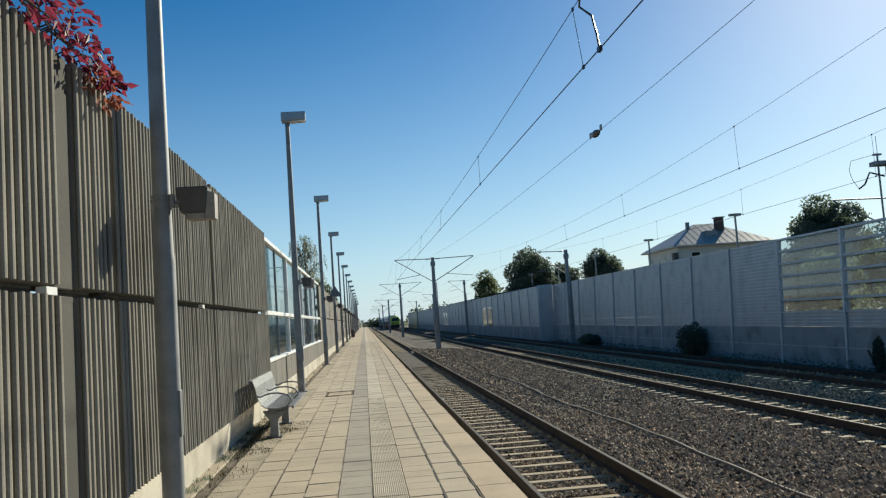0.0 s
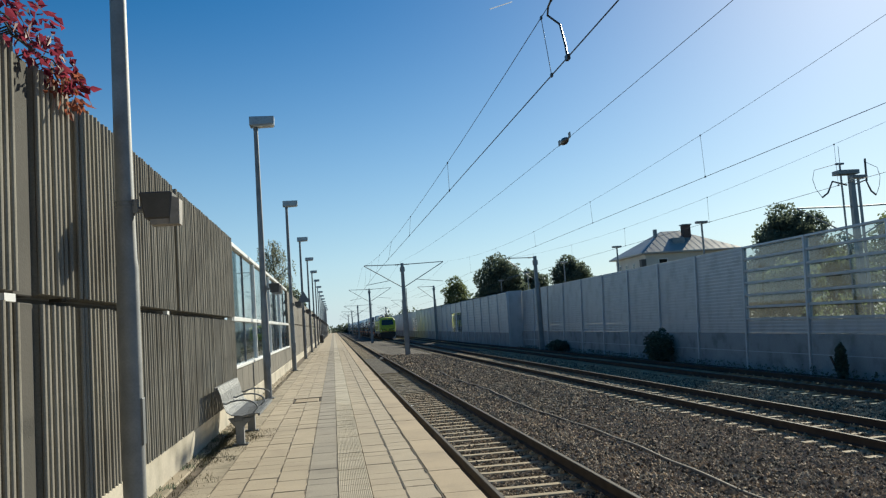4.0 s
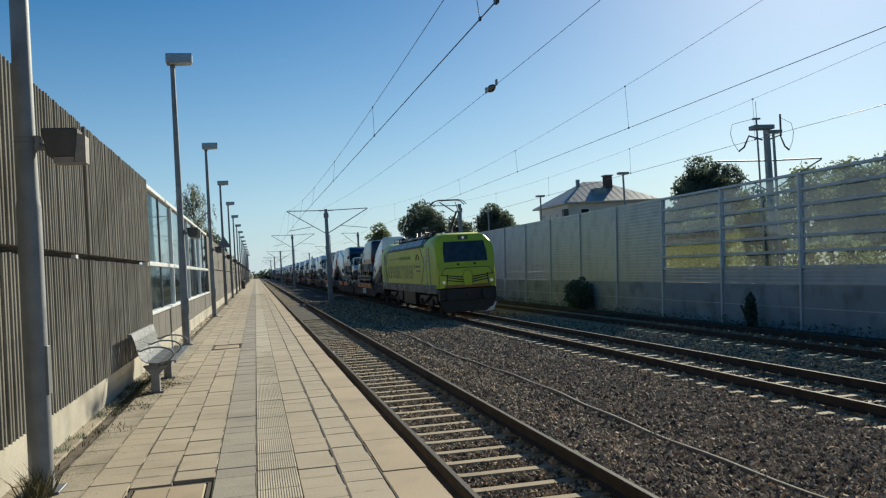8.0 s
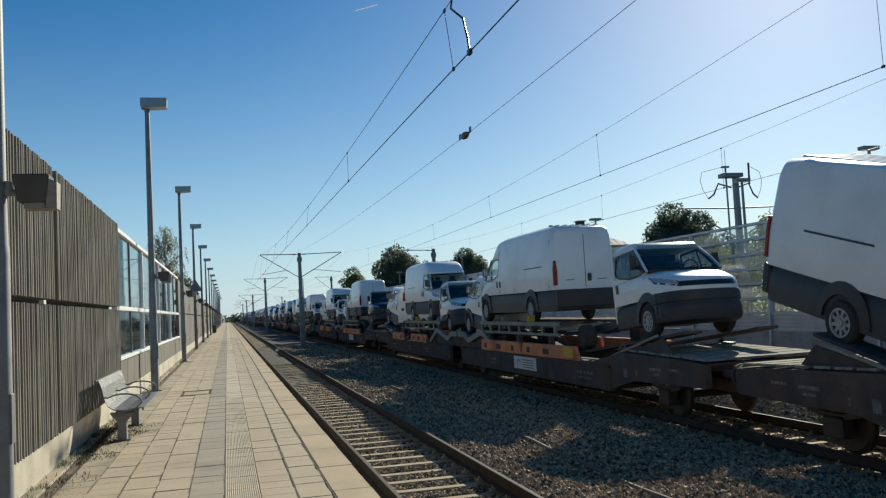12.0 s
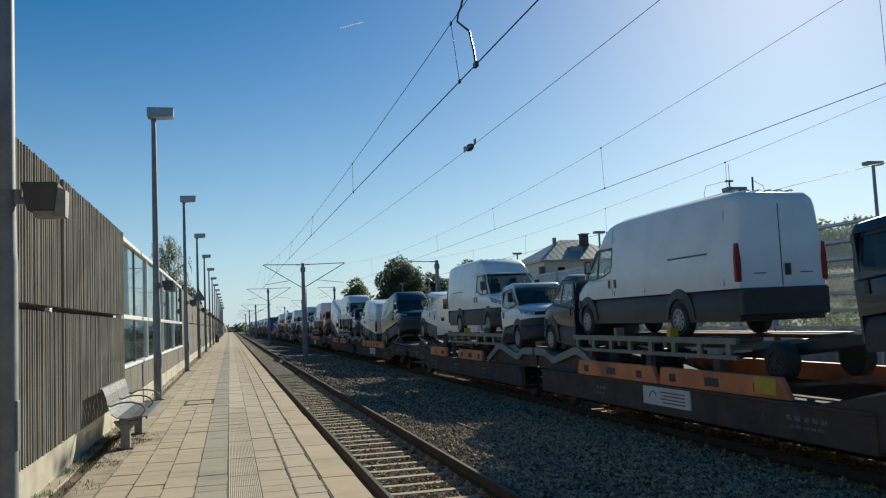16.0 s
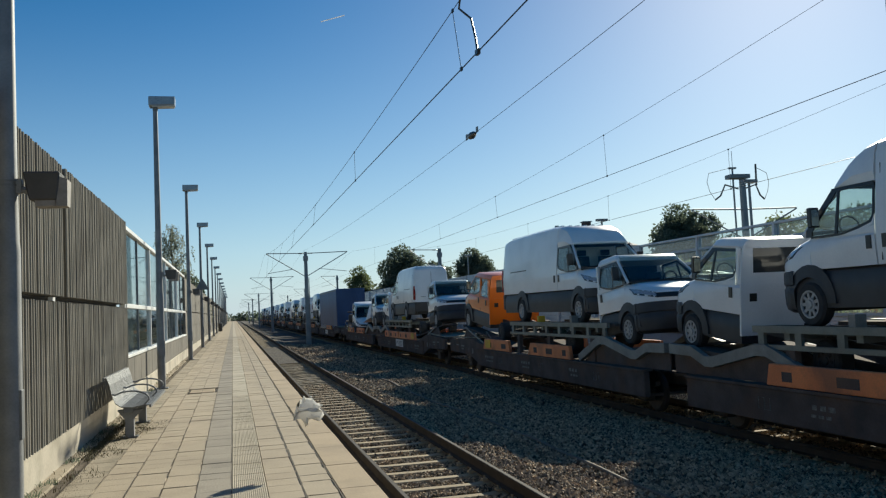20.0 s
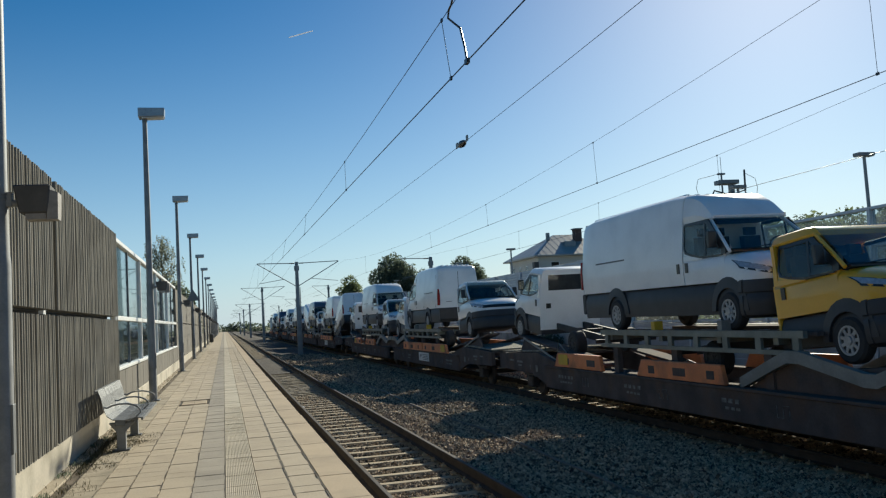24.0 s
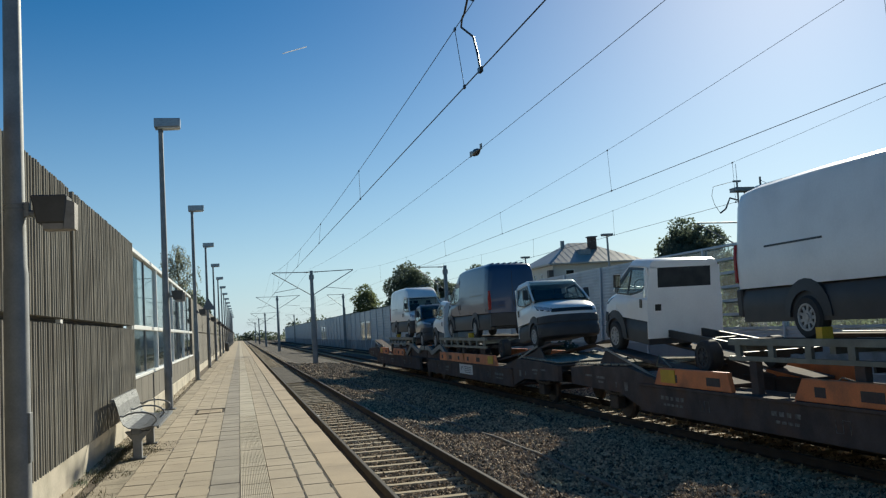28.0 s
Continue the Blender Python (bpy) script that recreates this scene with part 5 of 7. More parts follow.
        part("headlight", nose_patch(side * 0.44, side * 0.90, (1.035, 1.17), (1.115, 1.30), 0.01, 6), M_HEADL, t, "clear headlight", smooth=40)
    part("bonnet", nose_shell([(z, 0.0) for z in (0.84, 0.92, 1.0, 1.04, 1.08, 1.12, 1.16, 1.20, 1.24, 1.275, 1.31, 1.345, 1.38, 1.41, 1.44, 1.465)], 1.90), p, t, smooth=48)
    part("cowl", Shape().box(-0.90, 0.90, 2.04, 2.15, 1.462, 1.486).path([(0.15, 2.13, 1.49), (-0.62, 2.0, 1.585)], 0.011, 5).path([(0.72, 2.13, 1.49), (0.0, 2.0, 1.585)], 0.011, 5), M_GRILLE, t, "black cowl with wipers")
    g = nose_patch(-0.45, 0.45, (1.0, 1.0), (1.115, 1.115), 0.012, 10)
    for q in (-1, 1):
        e = nose_patch(q * 0.43, q * 0.93, (1.0, 1.135), (1.13, 1.315), 0.004, 6)
        g.add(e.v, e.f)
    part("grille", g, M_GRILLE, t, "black grille drawn out round the headlights")
    b = nose_shell([(0.22, -0.10), (0.28, 0.0), (0.36, 0.022), (0.50, 0.03), (0.62, 0.032), (0.645, 0.012), (0.675, 0.012), (0.70, 0.034), (0.84, 0.03), (0.90, 0.022), (0.925, -0.01)], 2.44)
    part("bumper", b, M_CLAD, t, "dark plastic bumper", smooth=40)


def van(colour, rear_window=False, more=0.0, tail=0.1):
    """A panel van; more: metres by which its body and wheelbase are longer; tail: those by which its rear overhang is."""
    words = {"white": "white", "navy": "dark navy blue", "blue": "blue", "silver": "silver beige", "grey": "dark blue-grey", "petrol": "dark petrol blue"}[colour]
    t = thing("delivery_van", (0, 0, 0), f"new {words} {'extra long ' if more else ''}high-roof panel van with dark lower cladding", "van", "vans on the train")
    p = PAINT[colour]
    m = more + tail
    R = [section(-3.86 - m, 0.92, 2.52, 0.93, 0.81), section(-3.80 - m, 0.92, 2.66, 0.965, 0.85), section(-3.70 - m, 0.92, 2.74, 0.98, 0.87), section(-3.2 - m, 0.92, 2.79, 0.985, 0.88), section(-1.6, 0.92, 2.81, 0.987, 0.885), section(0.0, 0.92, 2.80, 0.985, 0.88), section(0.42, 0.92, 2.77, 0.985, 0.87)]
    part("body", Shape().loft(R), p, t, smooth=38)
    part("cab_lower", Shape().loft([section(y, 0.92, z, w, w2, 1.36, 0.05) for y, z, w, w2 in ((0.452, 1.42, 0.985, 0.975), (1.7, 1.42, 0.98, 0.965), (1.905, 1.45, 0.978, 0.955))]), p, t, smooth=38)
    part("cab_roof", Shape().loft([section(0.452, 2.16, 2.77, 0.915, 0.87, 2.3), section(0.70, 2.165, 2.735, 0.905, 0.86, 2.3), section(0.90, 2.17, 2.66, 0.895, 0.85, 2.3), section(1.08, 2.175, 2.54, 0.88, 0.84, 2.25, 0.15), section(1.22, 2.18, 2.40, 0.87, 0.835, 2.2, 0.10), section(1.38, 2.17, 2.235, 0.85, 0.83, 2.18, 0.04)]), p, t, smooth=38)
    ribs = Shape()
    for i in range(6):
        x = -0.60 + i * 0.24
        ribs.prism([(x - 0.05, 2.785), (x - 0.03, 2.822), (x + 0.03, 2.822), (x + 0.05, 2.785)], -3.5 - m, 0.2, "y")
    part("roof_ribs", ribs, p, t)
    part("cladding", Shape().loft([section(y, 0.30, 0.955, w, w - 0.01, 0.6) for y, w in ((-3.80 - m, 0.92), (-3.6 - m, 0.968), (2.3, 0.968), (2.5, 0.9))]), M_CLAD, t, "dark grey lower cladding", smooth=38)
    nose_parts(t, 2.80, 1.36, 0.86, p, 2.20)
    for side in (-1, 1):
        part("sliding_door_rail", on_side([(-2.9 - m, 1.62), (-2.9 - m, 1.655), (-1.35 - m, 1.655), (-1.35 - m, 1.62)], 0.985, 0.875, 2.8, side, 0.012), M_GRILLE, t)
        part("rear_door_handle", on_side([(0.2, 1.16), (0.2, 1.36), (0.29, 1.36), (0.29, 1.16)], 0.985, 0.875, 2.8, side, 0.022), M_GRILLE, t)
        lamp_ = Shape().prism([(side * 0.875, 1.04), (side * 0.99, 1.04), (side * 0.988, 1.50), (side * 0.96, 1.76), (side * 0.90, 1.76), (side * 0.865, 1.45)], -3.885 - m, -3.80 - m, "y")
        part("tail_light", lamp_, M_TAILL, t, "red tail light", bevel=0.012)
        if side < 0:
            seam = on_side([(-1.25, 0.98), (-1.25, 2.45), (-1.238, 2.45), (-1.238, 0.98)], 0.985, 0.875, 2.8, side, 0.003)
            for q in (0.32, -3.45 - m):
                e = on_side([(q, 0.98), (q, 2.40), (q + 0.012, 2.40), (q + 0.012, 0.98)], 0.985, 0.875, 2.8, side, 0.003)
                seam.add(e.v, e.f)
            part("door_seams", seam, M_CLAD, t)
    back = -3.86 - m
    part("rear_door_seam", Shape().box(-0.008, 0.008, back - 0.008, back + 0.04, 0.95, 2.50).box(0.07, 0.17, back - 0.045, back + 0.03, 1.14, 1.36).box(-0.60, -0.34, back - 0.008, back + 0.03, 1.18, 1.20).box(0.40, 0.66, back - 0.008, back + 0.03, 1.18, 1.20), M_CLAD, t, "black door handle and seam")
    part("rear_bumper", Shape().box(-0.94, 0.94, -3.96 - m, -3.78 - m, 0.40, 0.92).box(-0.80, 0.80, -3.90 - m, -3.76 - m, 0.34, 0.42), M_CLAD, t, "dark rear bumper with step", bevel=0.03)
    if rear_window:
        part("rear_window", Shape().prism([(-0.70, 1.62), (0.70, 1.62), (0.64, 2.34), (-0.64, 2.34)], -3.885 - m, -3.80 - m, "y"), M_VGLASS, t, bevel=0.012)
    arches(t, (-1.97 - more, 1.97), 0.975)
    wheel_parts(t, 1.97, 0.99)
    wheel_parts(t, -1.97 - more, 0.99)
    return t


def truck(colour, crew=False):
    words = {"white": "white", "navy": "dark navy blue", "grey": "dark grey", "orange": "bright orange", "yellow": "yellow"}[colour]
    t = thing("chassis_truck", (0, 0, 0), f"new {words} {'crew' if crew else 'single'} cab truck with a bare chassis", "truck", "trucks on the train")
    p = PAINT[colour]
    yb, zt = (-0.75 if crew else 0.30), 2.28
    part("cab", Shape().loft([section(y, 0.86, z, w, w2, 1.36, 0.05) for y, z, w, w2 in ((yb, 1.42, 0.965, 0.955), (yb + 0.1, 1.42, 0.98, 0.97), (1.7, 1.42, 0.98, 0.965), (1.905, 1.45, 0.978, 0.955))]), p, t, smooth=38)
    part("cab_roof", Shape().loft([section(y, zt - 0.19, z, w, w - 0.03, zt - 0.15, 0.1) for y, z, w in ((yb, zt - 0.03, 0.875), (yb + 0.1, zt, 0.885), (1.12, zt, 0.875), (1.30, zt - 0.03, 0.86), (1.40, zt - 0.10, 0.84))]), p, t, smooth=38)
    rear = Shape().box(-0.955, 0.955, yb - 0.02, yb + 0.03, 0.46, 1.418)
    rear.prism([(-0.95, 1.42), (0.95, 1.42), (0.935, 1.63), (-0.935, 1.63)], yb, yb + 0.05, "y")
    for side in (-1, 1):
        rear.prism([(side * 0.68, 1.63), (side * 0.935, 1.63), (side * 0.88, zt - 0.17), (side * 0.68, zt - 0.17)], yb, yb + 0.05, "y")
        for a, b in (((yb + 0.05, 0.43),) if not crew else ((yb + 0.05, yb + 0.2), (0.36, 0.45))):
            rear.prism([(a, 1.41), (b, 1.41), (b, zt - 0.18), (a, zt - 0.18)], side * 0.955, side * 0.90, "x")
    part("cab_rear_wall", rear, p, t)
    part("cladding", Shape().loft([section(y, 0.32, 0.90, w, w - 0.01, 0.6) for y, w in ((yb, 0.95), (2.3, 0.965), (2.5, 0.9))]), M_CLAD, t, "dark grey lower cladding", smooth=38)
    nose_parts(t, zt, 1.36, 0.87, p, 2.21, crew)
    part("rear_window", Shape().box(-0.68, 0.68, yb + 0.005, yb + 0.03, 1.63, zt - 0.19), M_VGLASS, t)
    if crew:
        for side in (-1, 1):
            part("rear_side_window", on_side([(-0.55, 1.45), (-0.55, 1.97), (0.35, 1.99), (0.35, 1.45)], 0.98, 0.87, zt, side, -0.006), M_CABGLASS, t)
            part("rear_door_handle", on_side([(-0.45, 1.14), (-0.45, 1.34), (-0.35, 1.34), (-0.35, 1.14)], 0.98, 0.87, zt, side, 0.025), M_GRILLE, t)
            part("door_seam", on_side([(0.4, 0.9), (0.4, 2.0), (0.412, 2.0), (0.412, 0.9)], 0.98, 0.87, zt, side, 0.003), M_CLAD, t)
    for side in (-1, 1):
        if side < 0:
            part("rear_vent", Shape().box(side * 0.70 - 0.075, side * 0.70 + 0.075, yb - 0.03, yb + 0.02, 1.10, 1.25), M_GRILLE, t)
        part("chassis_rail", Shape().box(side * 0.42 - 0.035, side * 0.42 + 0.035, -3.3, yb + 0.3, 0.47, 0.64), M_CHASSIS, t)
    part("light_bar", Shape().box(-0.85, 0.85, -3.36, -3.3, 0.50, 0.60), M_CHASSIS, t)
    for y in (-2.75, -1.2):
        part("cross_member", Shape().box(-0.382, 0.382, y - 0.04, y + 0.04, 0.50, 0.61), M_CHASSIS, t)
    arches(t, (1.97,), 0.975)
    wheel_parts(t, 1.97, 0.99)
    wheel_parts(t, -1.97, 0.90, r=0.34, dual=True)
    return t


def curtain_trailer():
    t = thing("curtain_sider_trailer", (0, 0, 0), "long trailer with a tall blue curtain-sided box body", "trailer")
    tarp = mat("blue_tarpaulin", (0.03, 0.072, 0.18), (0.022, 0.056, 0.145), 0.55, scale=1.0, grain=8, bump=0.4, depth=0.04, stretch=(1, 1, 0.3))
    s, n = Shape(), 46
    ring = lambda y, d: [(-1.27 - d, y, 1.20), (-1.275 - d, y, 2.8), (-1.27 - d, y, 4.55), (-1.20, y, 4.64), (1.20, y, 4.64), (1.27 + d, y, 4.55), (1.275 + d, y, 2.8), (1.27 + d, y, 1.20)]
    s.loft([ring(3.1 + i * 14.3 / n, 0.016 * math.sin(i * 2.1) + 0.010 * (i % 2)) for i in range(n + 1)])
    part("curtain_box", s, tarp, t, "blue tarpaulin box", smooth=40)
    part("load_floor", Shape().box(-1.24, 1.24, 3.1, 17.4, 1.08, 1.195), M_STEEL_DK, t, bevel=0.01)
    part("front_wall", Shape().box(-1.24, 1.24, 3.02, 3.095, 1.2, 4.58), tarp, t, bevel=0.02)
    part("roof_edge", Shape().box(-1.30, -1.297, 3.1, 17.4, 4.44, 4.54), M_STEEL_DK, t)
    for i in range(18):
        part("strap", Shape().box(-1.315, -1.30, 3.5 + i * 0.78, 3.54 + i * 0.78, 1.06, 1.42), M_SIGN, t)
    for y in (9.1, 10.4, 11.7):
        for q in (-1, 1):
            part("wheel", Shape().lathe([(0.2, -0.14), (0.44, -0.15), (0.48, -0.11), (0.48, 0.11), (0.44, 0.15), (0.2, 0.14)], 20, at=(q * 0.95, y, 1.28)), M_TYRE, t, smooth=40)
    for q in (-1, 1):
        part("landing_leg", Shape().box(q * 0.8 - 0.06, q * 0.8 + 0.06, 5.9, 6.02, 0.46, 1.08), M_CHASSIS, t)
    return t


def sheeted_van():
    t = truck("white")
    t.name = "sheeted_truck"
    tagged(t, "white truck with loose white transport sheeting behind its cab", "truck")
    rs = random.Random(2)
    s = Shape()
    s.loft([[(-1.05 + rs.uniform(-0.06, 0.06), y, 0.8), (-0.95 + rs.uniform(-0.08, 0.08), y, h * 0.7), (-0.4, y, h), (0.4, y, h + rs.uniform(-0.1, 0.1)), (0.95, y, h * 0.7), (1.05, y, 0.8)] for y, h in ((-3.3, 1.1), (-2.6, 1.3), (-1.8, 1.75), (-1.0, 2.2), (-0.4, 2.45), (0.25, 2.4))])
    part("sheeting", s, mat("white_sheet", (0.7, 0.7, 0.69), (0.6, 0.6, 0.6), 0.5, scale=2, grain=6, bump=0.5, depth=0.05), t, "crumpled white sheeting", smooth=50)
    return t


MAKE = {"van": van, "truck": truck, "trailer": curtain_trailer, "sheeted": sheeted_van}
BUILT = {}


def load(kind, args, m):
    """A vehicle at pose m along the train; alike ones share their meshes."""
    key = (kind, args)
    if key in BUILT:
        ob = copy_thing(BUILT[key], m)
    else:
        ob = BUILT[key] = MAKE[kind](*args)
        ob.matrix_basis = m
    MOVERS.append((ob, m))


# ---- wagons ----
M_WFRAME = mat("wagon_frame", (0.13, 0.107, 0.096), (0.088, 0.075, 0.07), 0.9, scale=2, grain=30, bump=0.2, spec=0.12, dirt=(0.156, 0.101, 0.073), dirt_amount=0.7)
M_WORANGE = mat("frame_orange", (0.80, 0.26, 0.085), (0.64, 0.20, 0.07), 0.6, scale=2, grain=30, bump=0.1, dirt=(0.16, 0.08, 0.05), dirt_amount=0.6)
M_WYELLOW = mat("marker_yellow", (0.7, 0.45, 0.03), (0.6, 0.38, 0.03), 0.6, scale=4, bump=0.05)
M_WDECK = mat("deck_galvanised", (0.226, 0.238, 0.211), (0.164, 0.176, 0.156), 0.55, 0.3, scale=3, grain=30, bump=0.1, dirt=(0.117, 0.109, 0.094), dirt_amount=0.5)
M_WWHITE = mat("bracket_pale", (0.27, 0.27, 0.244), (0.21, 0.21, 0.191), 0.6, scale=3, grain=30, bump=0.1, dirt=(0.15, 0.135, 0.112), dirt_amount=0.5)
M_WSLAT = mat("gangway_tan", (0.36, 0.34, 0.28), (0.22, 0.20, 0.16), 0.95, scale=3, grain=30, bump=0.2, vary=0.3, spec=0.1)
M_WPRINT = mat("worn_print", (0.24, 0.23, 0.21), (0.10, 0.09, 0.08), 0.7, scale=14, grain=60, bump=0.0, vary=0.3)
M_WHEELSET = mat("wheel_steel", (0.09, 0.075, 0.065), (0.06, 0.05, 0.045), 0.6, 0.5, scale=4, bump=0.1)


def half_wagon(t, f, first, upper, steep, flat=False):
    """One half; f maps the distance from the outer end to the wagon's own y."""
    def bx(x0, x1, a, b, z0, z1, s=None):
        a, b = sorted((f(a), f(b)))
        return (s or Shape()).box(x0, x1, a, b, z0, z1)
    part("centre_sill", bx(-0.4, 0.4, 0.9, 18.3, 0.62, 0.86), M_WFRAME, t)
    for q in (-1, 1):
        part("side_sill", bx(min(q * 1.28, q * 1.42), max(q * 1.28, q * 1.42), 4.6, 17.7, 0.42, 0.98), M_WFRAME, t, bevel=0.015)
        part("sill_flange", bx(min(q * 1.2, q * 1.46), max(q * 1.2, q * 1.46), 4.6, 17.7, 0.982, 1.03), M_WFRAME, t)
        part("end_frame", Shape().prism([(f(0.5), 0.80), (f(0.5), 1.25), (f(1.6), 1.30), (f(4.0), 1.36), (f(5.75), 1.06), (f(5.75), 0.45), (f(4.7), 0.45), (f(3.5), 0.74)], q * 1.26, q * 1.385, "x"), M_WFRAME, t)
        if not flat:
            part("ramp", Shape().strip([(f(2.3), 1.888), (f(7.9), 0.48)] if steep else [(f(1.7), 1.85), (f(2.3), 1.77), (f(7.9), 1.152)], min(q * 0.66, q * 1.12), max(q * 0.66, q * 1.12), 0.06), M_WFRAME, t)
            if q < 0:
                part("ramp_edge", Shape().strip([(f(2.6), 1.77), (f(5.6), 1.05)] if steep else [(f(2.5), 1.79), (f(5.4), 1.12)], min(q * 1.22, q * 1.25), max(q * 1.22, q * 1.25), 0.055), M_WWHITE, t, "pale worn ramp edge")
                part("ramp_cheek", Shape().prism([(f(2.0), 1.34), (f(2.4), 1.70), (f(5.5), 1.05), (f(4.6), 1.02)], q * 1.15, q * 1.19, "x"), M_WFRAME, t)
            part("joint_bracket", Shape().strip([(f(13.86), 1.20), (f(14.9), 1.60), (f(15.2), 1.70), (f(15.5), 1.70), (f(16.3), 1.54), (f(16.9), 1.42), (f(17.15), 1.42), (f(17.65), 1.60), (f(18.5), 1.62)], min(q * 1.2, q * 1.32), max(q * 1.2, q * 1.32), 0.20), M_WWHITE, t, "pale bowed steel bracket")
            part("bracket_web", Shape().prism([(f(13.95), 1.03), (f(18.5), 1.03), (f(18.5), 1.44), (f(17.65), 1.42), (f(17.15), 1.24), (f(16.9), 1.24), (f(15.5), 1.52), (f(15.2), 1.52)], q * 1.16, q * 1.19, "x"), M_WFRAME, t)
            part("wheel_trough", Shape().strip([(f(12.9), 1.08), (f(16.2), 1.425), (f(18.4), 1.59)], min(q * 0.62, q * 1.16), max(q * 0.62, q * 1.16), 0.06), M_WFRAME, t)
        runs = ((6.45, 10.8),) if flat else ((6.45, 10.8), (10.84, 15.1)) if first else ((5.3, 8.3), (10.1, 13.5))
        for a, b in runs:
            e = min(q * 1.30, q * 1.40), max(q * 1.30, q * 1.40)
            pr = part("side_frame", Shape().prism([(f(a), 1.035), (f(b), 1.035), (f(b - 0.1), 1.40), (f(a + 0.25), 1.40)], e[0], e[1], "x"), M_WORANGE, t, "faded orange side frame", bevel=0.012)
            if q < 0:
                n = int((b - a) / 1.1)
                for i in range(n):
                    c, w = a + (i + 0.6) * (b - a) / n, 0.24 if i % 2 else 0.13
                    part("slot", Shape().prism([(f(c - w), 1.12), (f(c + w), 1.12), (f(c + w), 1.28), (f(c - w), 1.28)], q * 1.39, q * 1.404, "x"), M_WFRAME, pr)
        if q < 0:
            part("marker", bx(min(q * 1.39, q * 1.415), max(q * 1.39, q * 1.415), runs[0][0] + 0.35, runs[0][0] + 0.95, 1.1, 1.37), M_WYELLOW, t, "yellow marker plate")
        if upper:
            x0, x1 = min(q * 0.62, q * 1.12), max(q * 0.62, q * 1.12)
            part("upper_track", bx(x0, x1, 8.2, 15.75, 1.93, 2.0), M_WFRAME, t)
            lat = Shape()
            for z0, z1 in ((1.90, 2.02), (1.62, 1.70)):
                bx(min(q * 1.18, q * 1.26), max(q * 1.18, q * 1.26), 8.1, 15.6, z0, z1, lat)
            for i in range(8):
                a = 8.3 + i * 1.0
                bx(min(q * 1.19, q * 1.25), max(q * 1.19, q * 1.25), a, a + 0.16, 1.69, 1.91, lat)
            part("deck_lattice", lat, M_WDECK, t)
            for a in (8.7, 11.4, 14.5) if q < 0 else ():
                part("deck_post", bx(min(q * 1.12, q * 1.24), max(q * 1.12, q * 1.24), a, a + 0.22, 1.03, 1.615), M_WFRAME, t)
        else:
            part("loading_rail", bx(min(q * 0.62, q * 1.14), max(q * 0.62, q * 1.14), 7.95, 12.85, 0.74, 0.80), M_WFRAME, t)
        if upper and q < 0:
            part("wheel_chock", bx(min(q * 1.0, q * 1.2), max(q * 1.0, q * 1.2), 10.55, 10.7, 2.005, 2.2), M_WYELLOW, t)
            part("wheel_chock", bx(min(q * 1.0, q * 1.2), max(q * 1.0, q * 1.2), 13.1, 13.25, 2.005, 2.2), M_WWHITE, t)
        part("buffer", Shape().tube((q * 0.88, f(0.6), 1.05), (q * 0.88, f(0.12), 1.05), 0.09, n=12).tube((q * 0.88, f(0.12), 1.05), (q * 0.88, f(0.03), 1.05), 0.22, n=14), M_WFRAME, t)
        for c in (2.6, 17.0):
            if q > 0:
                continue
            part("axle_box", bx(min(q * 0.92, q * 1.16), max(q * 0.92, q * 1.16), c - 0.22, c + 0.22, 0.28, 0.62), M_WHEELSET, t, bevel=0.03)
            part("leaf_spring", Shape().strip([(f(c - 0.6), 0.74), (f(c - 0.2), 0.66), (f(c + 0.2), 0.66), (f(c + 0.6), 0.74)], min(q * 0.98, q * 1.1), max(q * 0.98, q * 1.1), 0.09), M_WHEELSET, t)
        if q < 0:
            marks = Shape()
            for i in range(3):
                a = 5.6 + i * 3.9
                for j in range(5 - i):
                    bx(-1.424, -1.421, a + j * 0.21, a + j * 0.21 + 0.15 - 0.02 * (j % 3), 0.74, 0.82, marks)
                    bx(-1.424, -1.421, a + 0.1 + j * 0.17, a + 0.1 + j * 0.17 + 0.12, 0.62, 0.67, marks)
                marks.add(Shape().path([(-1.423, f(a + 1.6 + d), z) for d, z in ((0, 0.82), (0, 0.62), (0.16, 0.62), (0.16, 0.82), (0.32, 0.82), (0.32, 0.62))], 0.008, 4).v, Shape().path([(-1.423, f(a + 1.6 + d), z) for d, z in ((0, 0.82), (0, 0.62), (0.16, 0.62), (0.16, 0.82), (0.32, 0.82), (0.32, 0.62))], 0.008, 4).f)
            for a, b, z0, z1 in ((3.78, 3.95, 0.80, 1.0), (3.3, 3.36, 0.86, 0.98), (2.2, 2.7, 1.02, 1.08), (2.3, 2.6, 0.92, 0.97), (1.5, 1.9, 1.05, 1.10)):
                bx(-1.389, -1.386, a, b, z0, z1, marks)
            part("lettering", marks, M_WPRINT, t, "worn pale wagon markings", kind="stuff")
    for i in range(7):
        part("gangway_slat", Shape().prism([(f(0.6 + i * 0.47), 1.30 + 0.012 * i), (f(0.98 + i * 0.47), 1.312 + 0.012 * i), (f(0.98 + i * 0.47), 1.352 + 0.012 * i), (f(0.6 + i * 0.47), 1.34 + 0.012 * i)], -1.3, 1.3, "x"), M_WSLAT, t, "worn pale gangway board")
    part("end_deck", bx(-1.25, 1.25, 0.55, 3.95, 1.22, 1.26), M_WFRAME, t)
    if flat:
        part("joint_plate", bx(-1.25, 1.25, 17.5, 18.4, 1.05, 1.10), M_WWHITE, t, "pale worn joint plate")
    part("floor_plate", bx(-1.27, 1.27, 5.2, 17.4, 0.40, 0.46), M_WFRAME, t)
    if upper:
        for a in (8.4, 10.8, 13.0, 14.7):
            part("upper_cross_beam", bx(-1.17, 1.17, a, a + 0.14, 1.78, 1.92), M_WDECK, t)
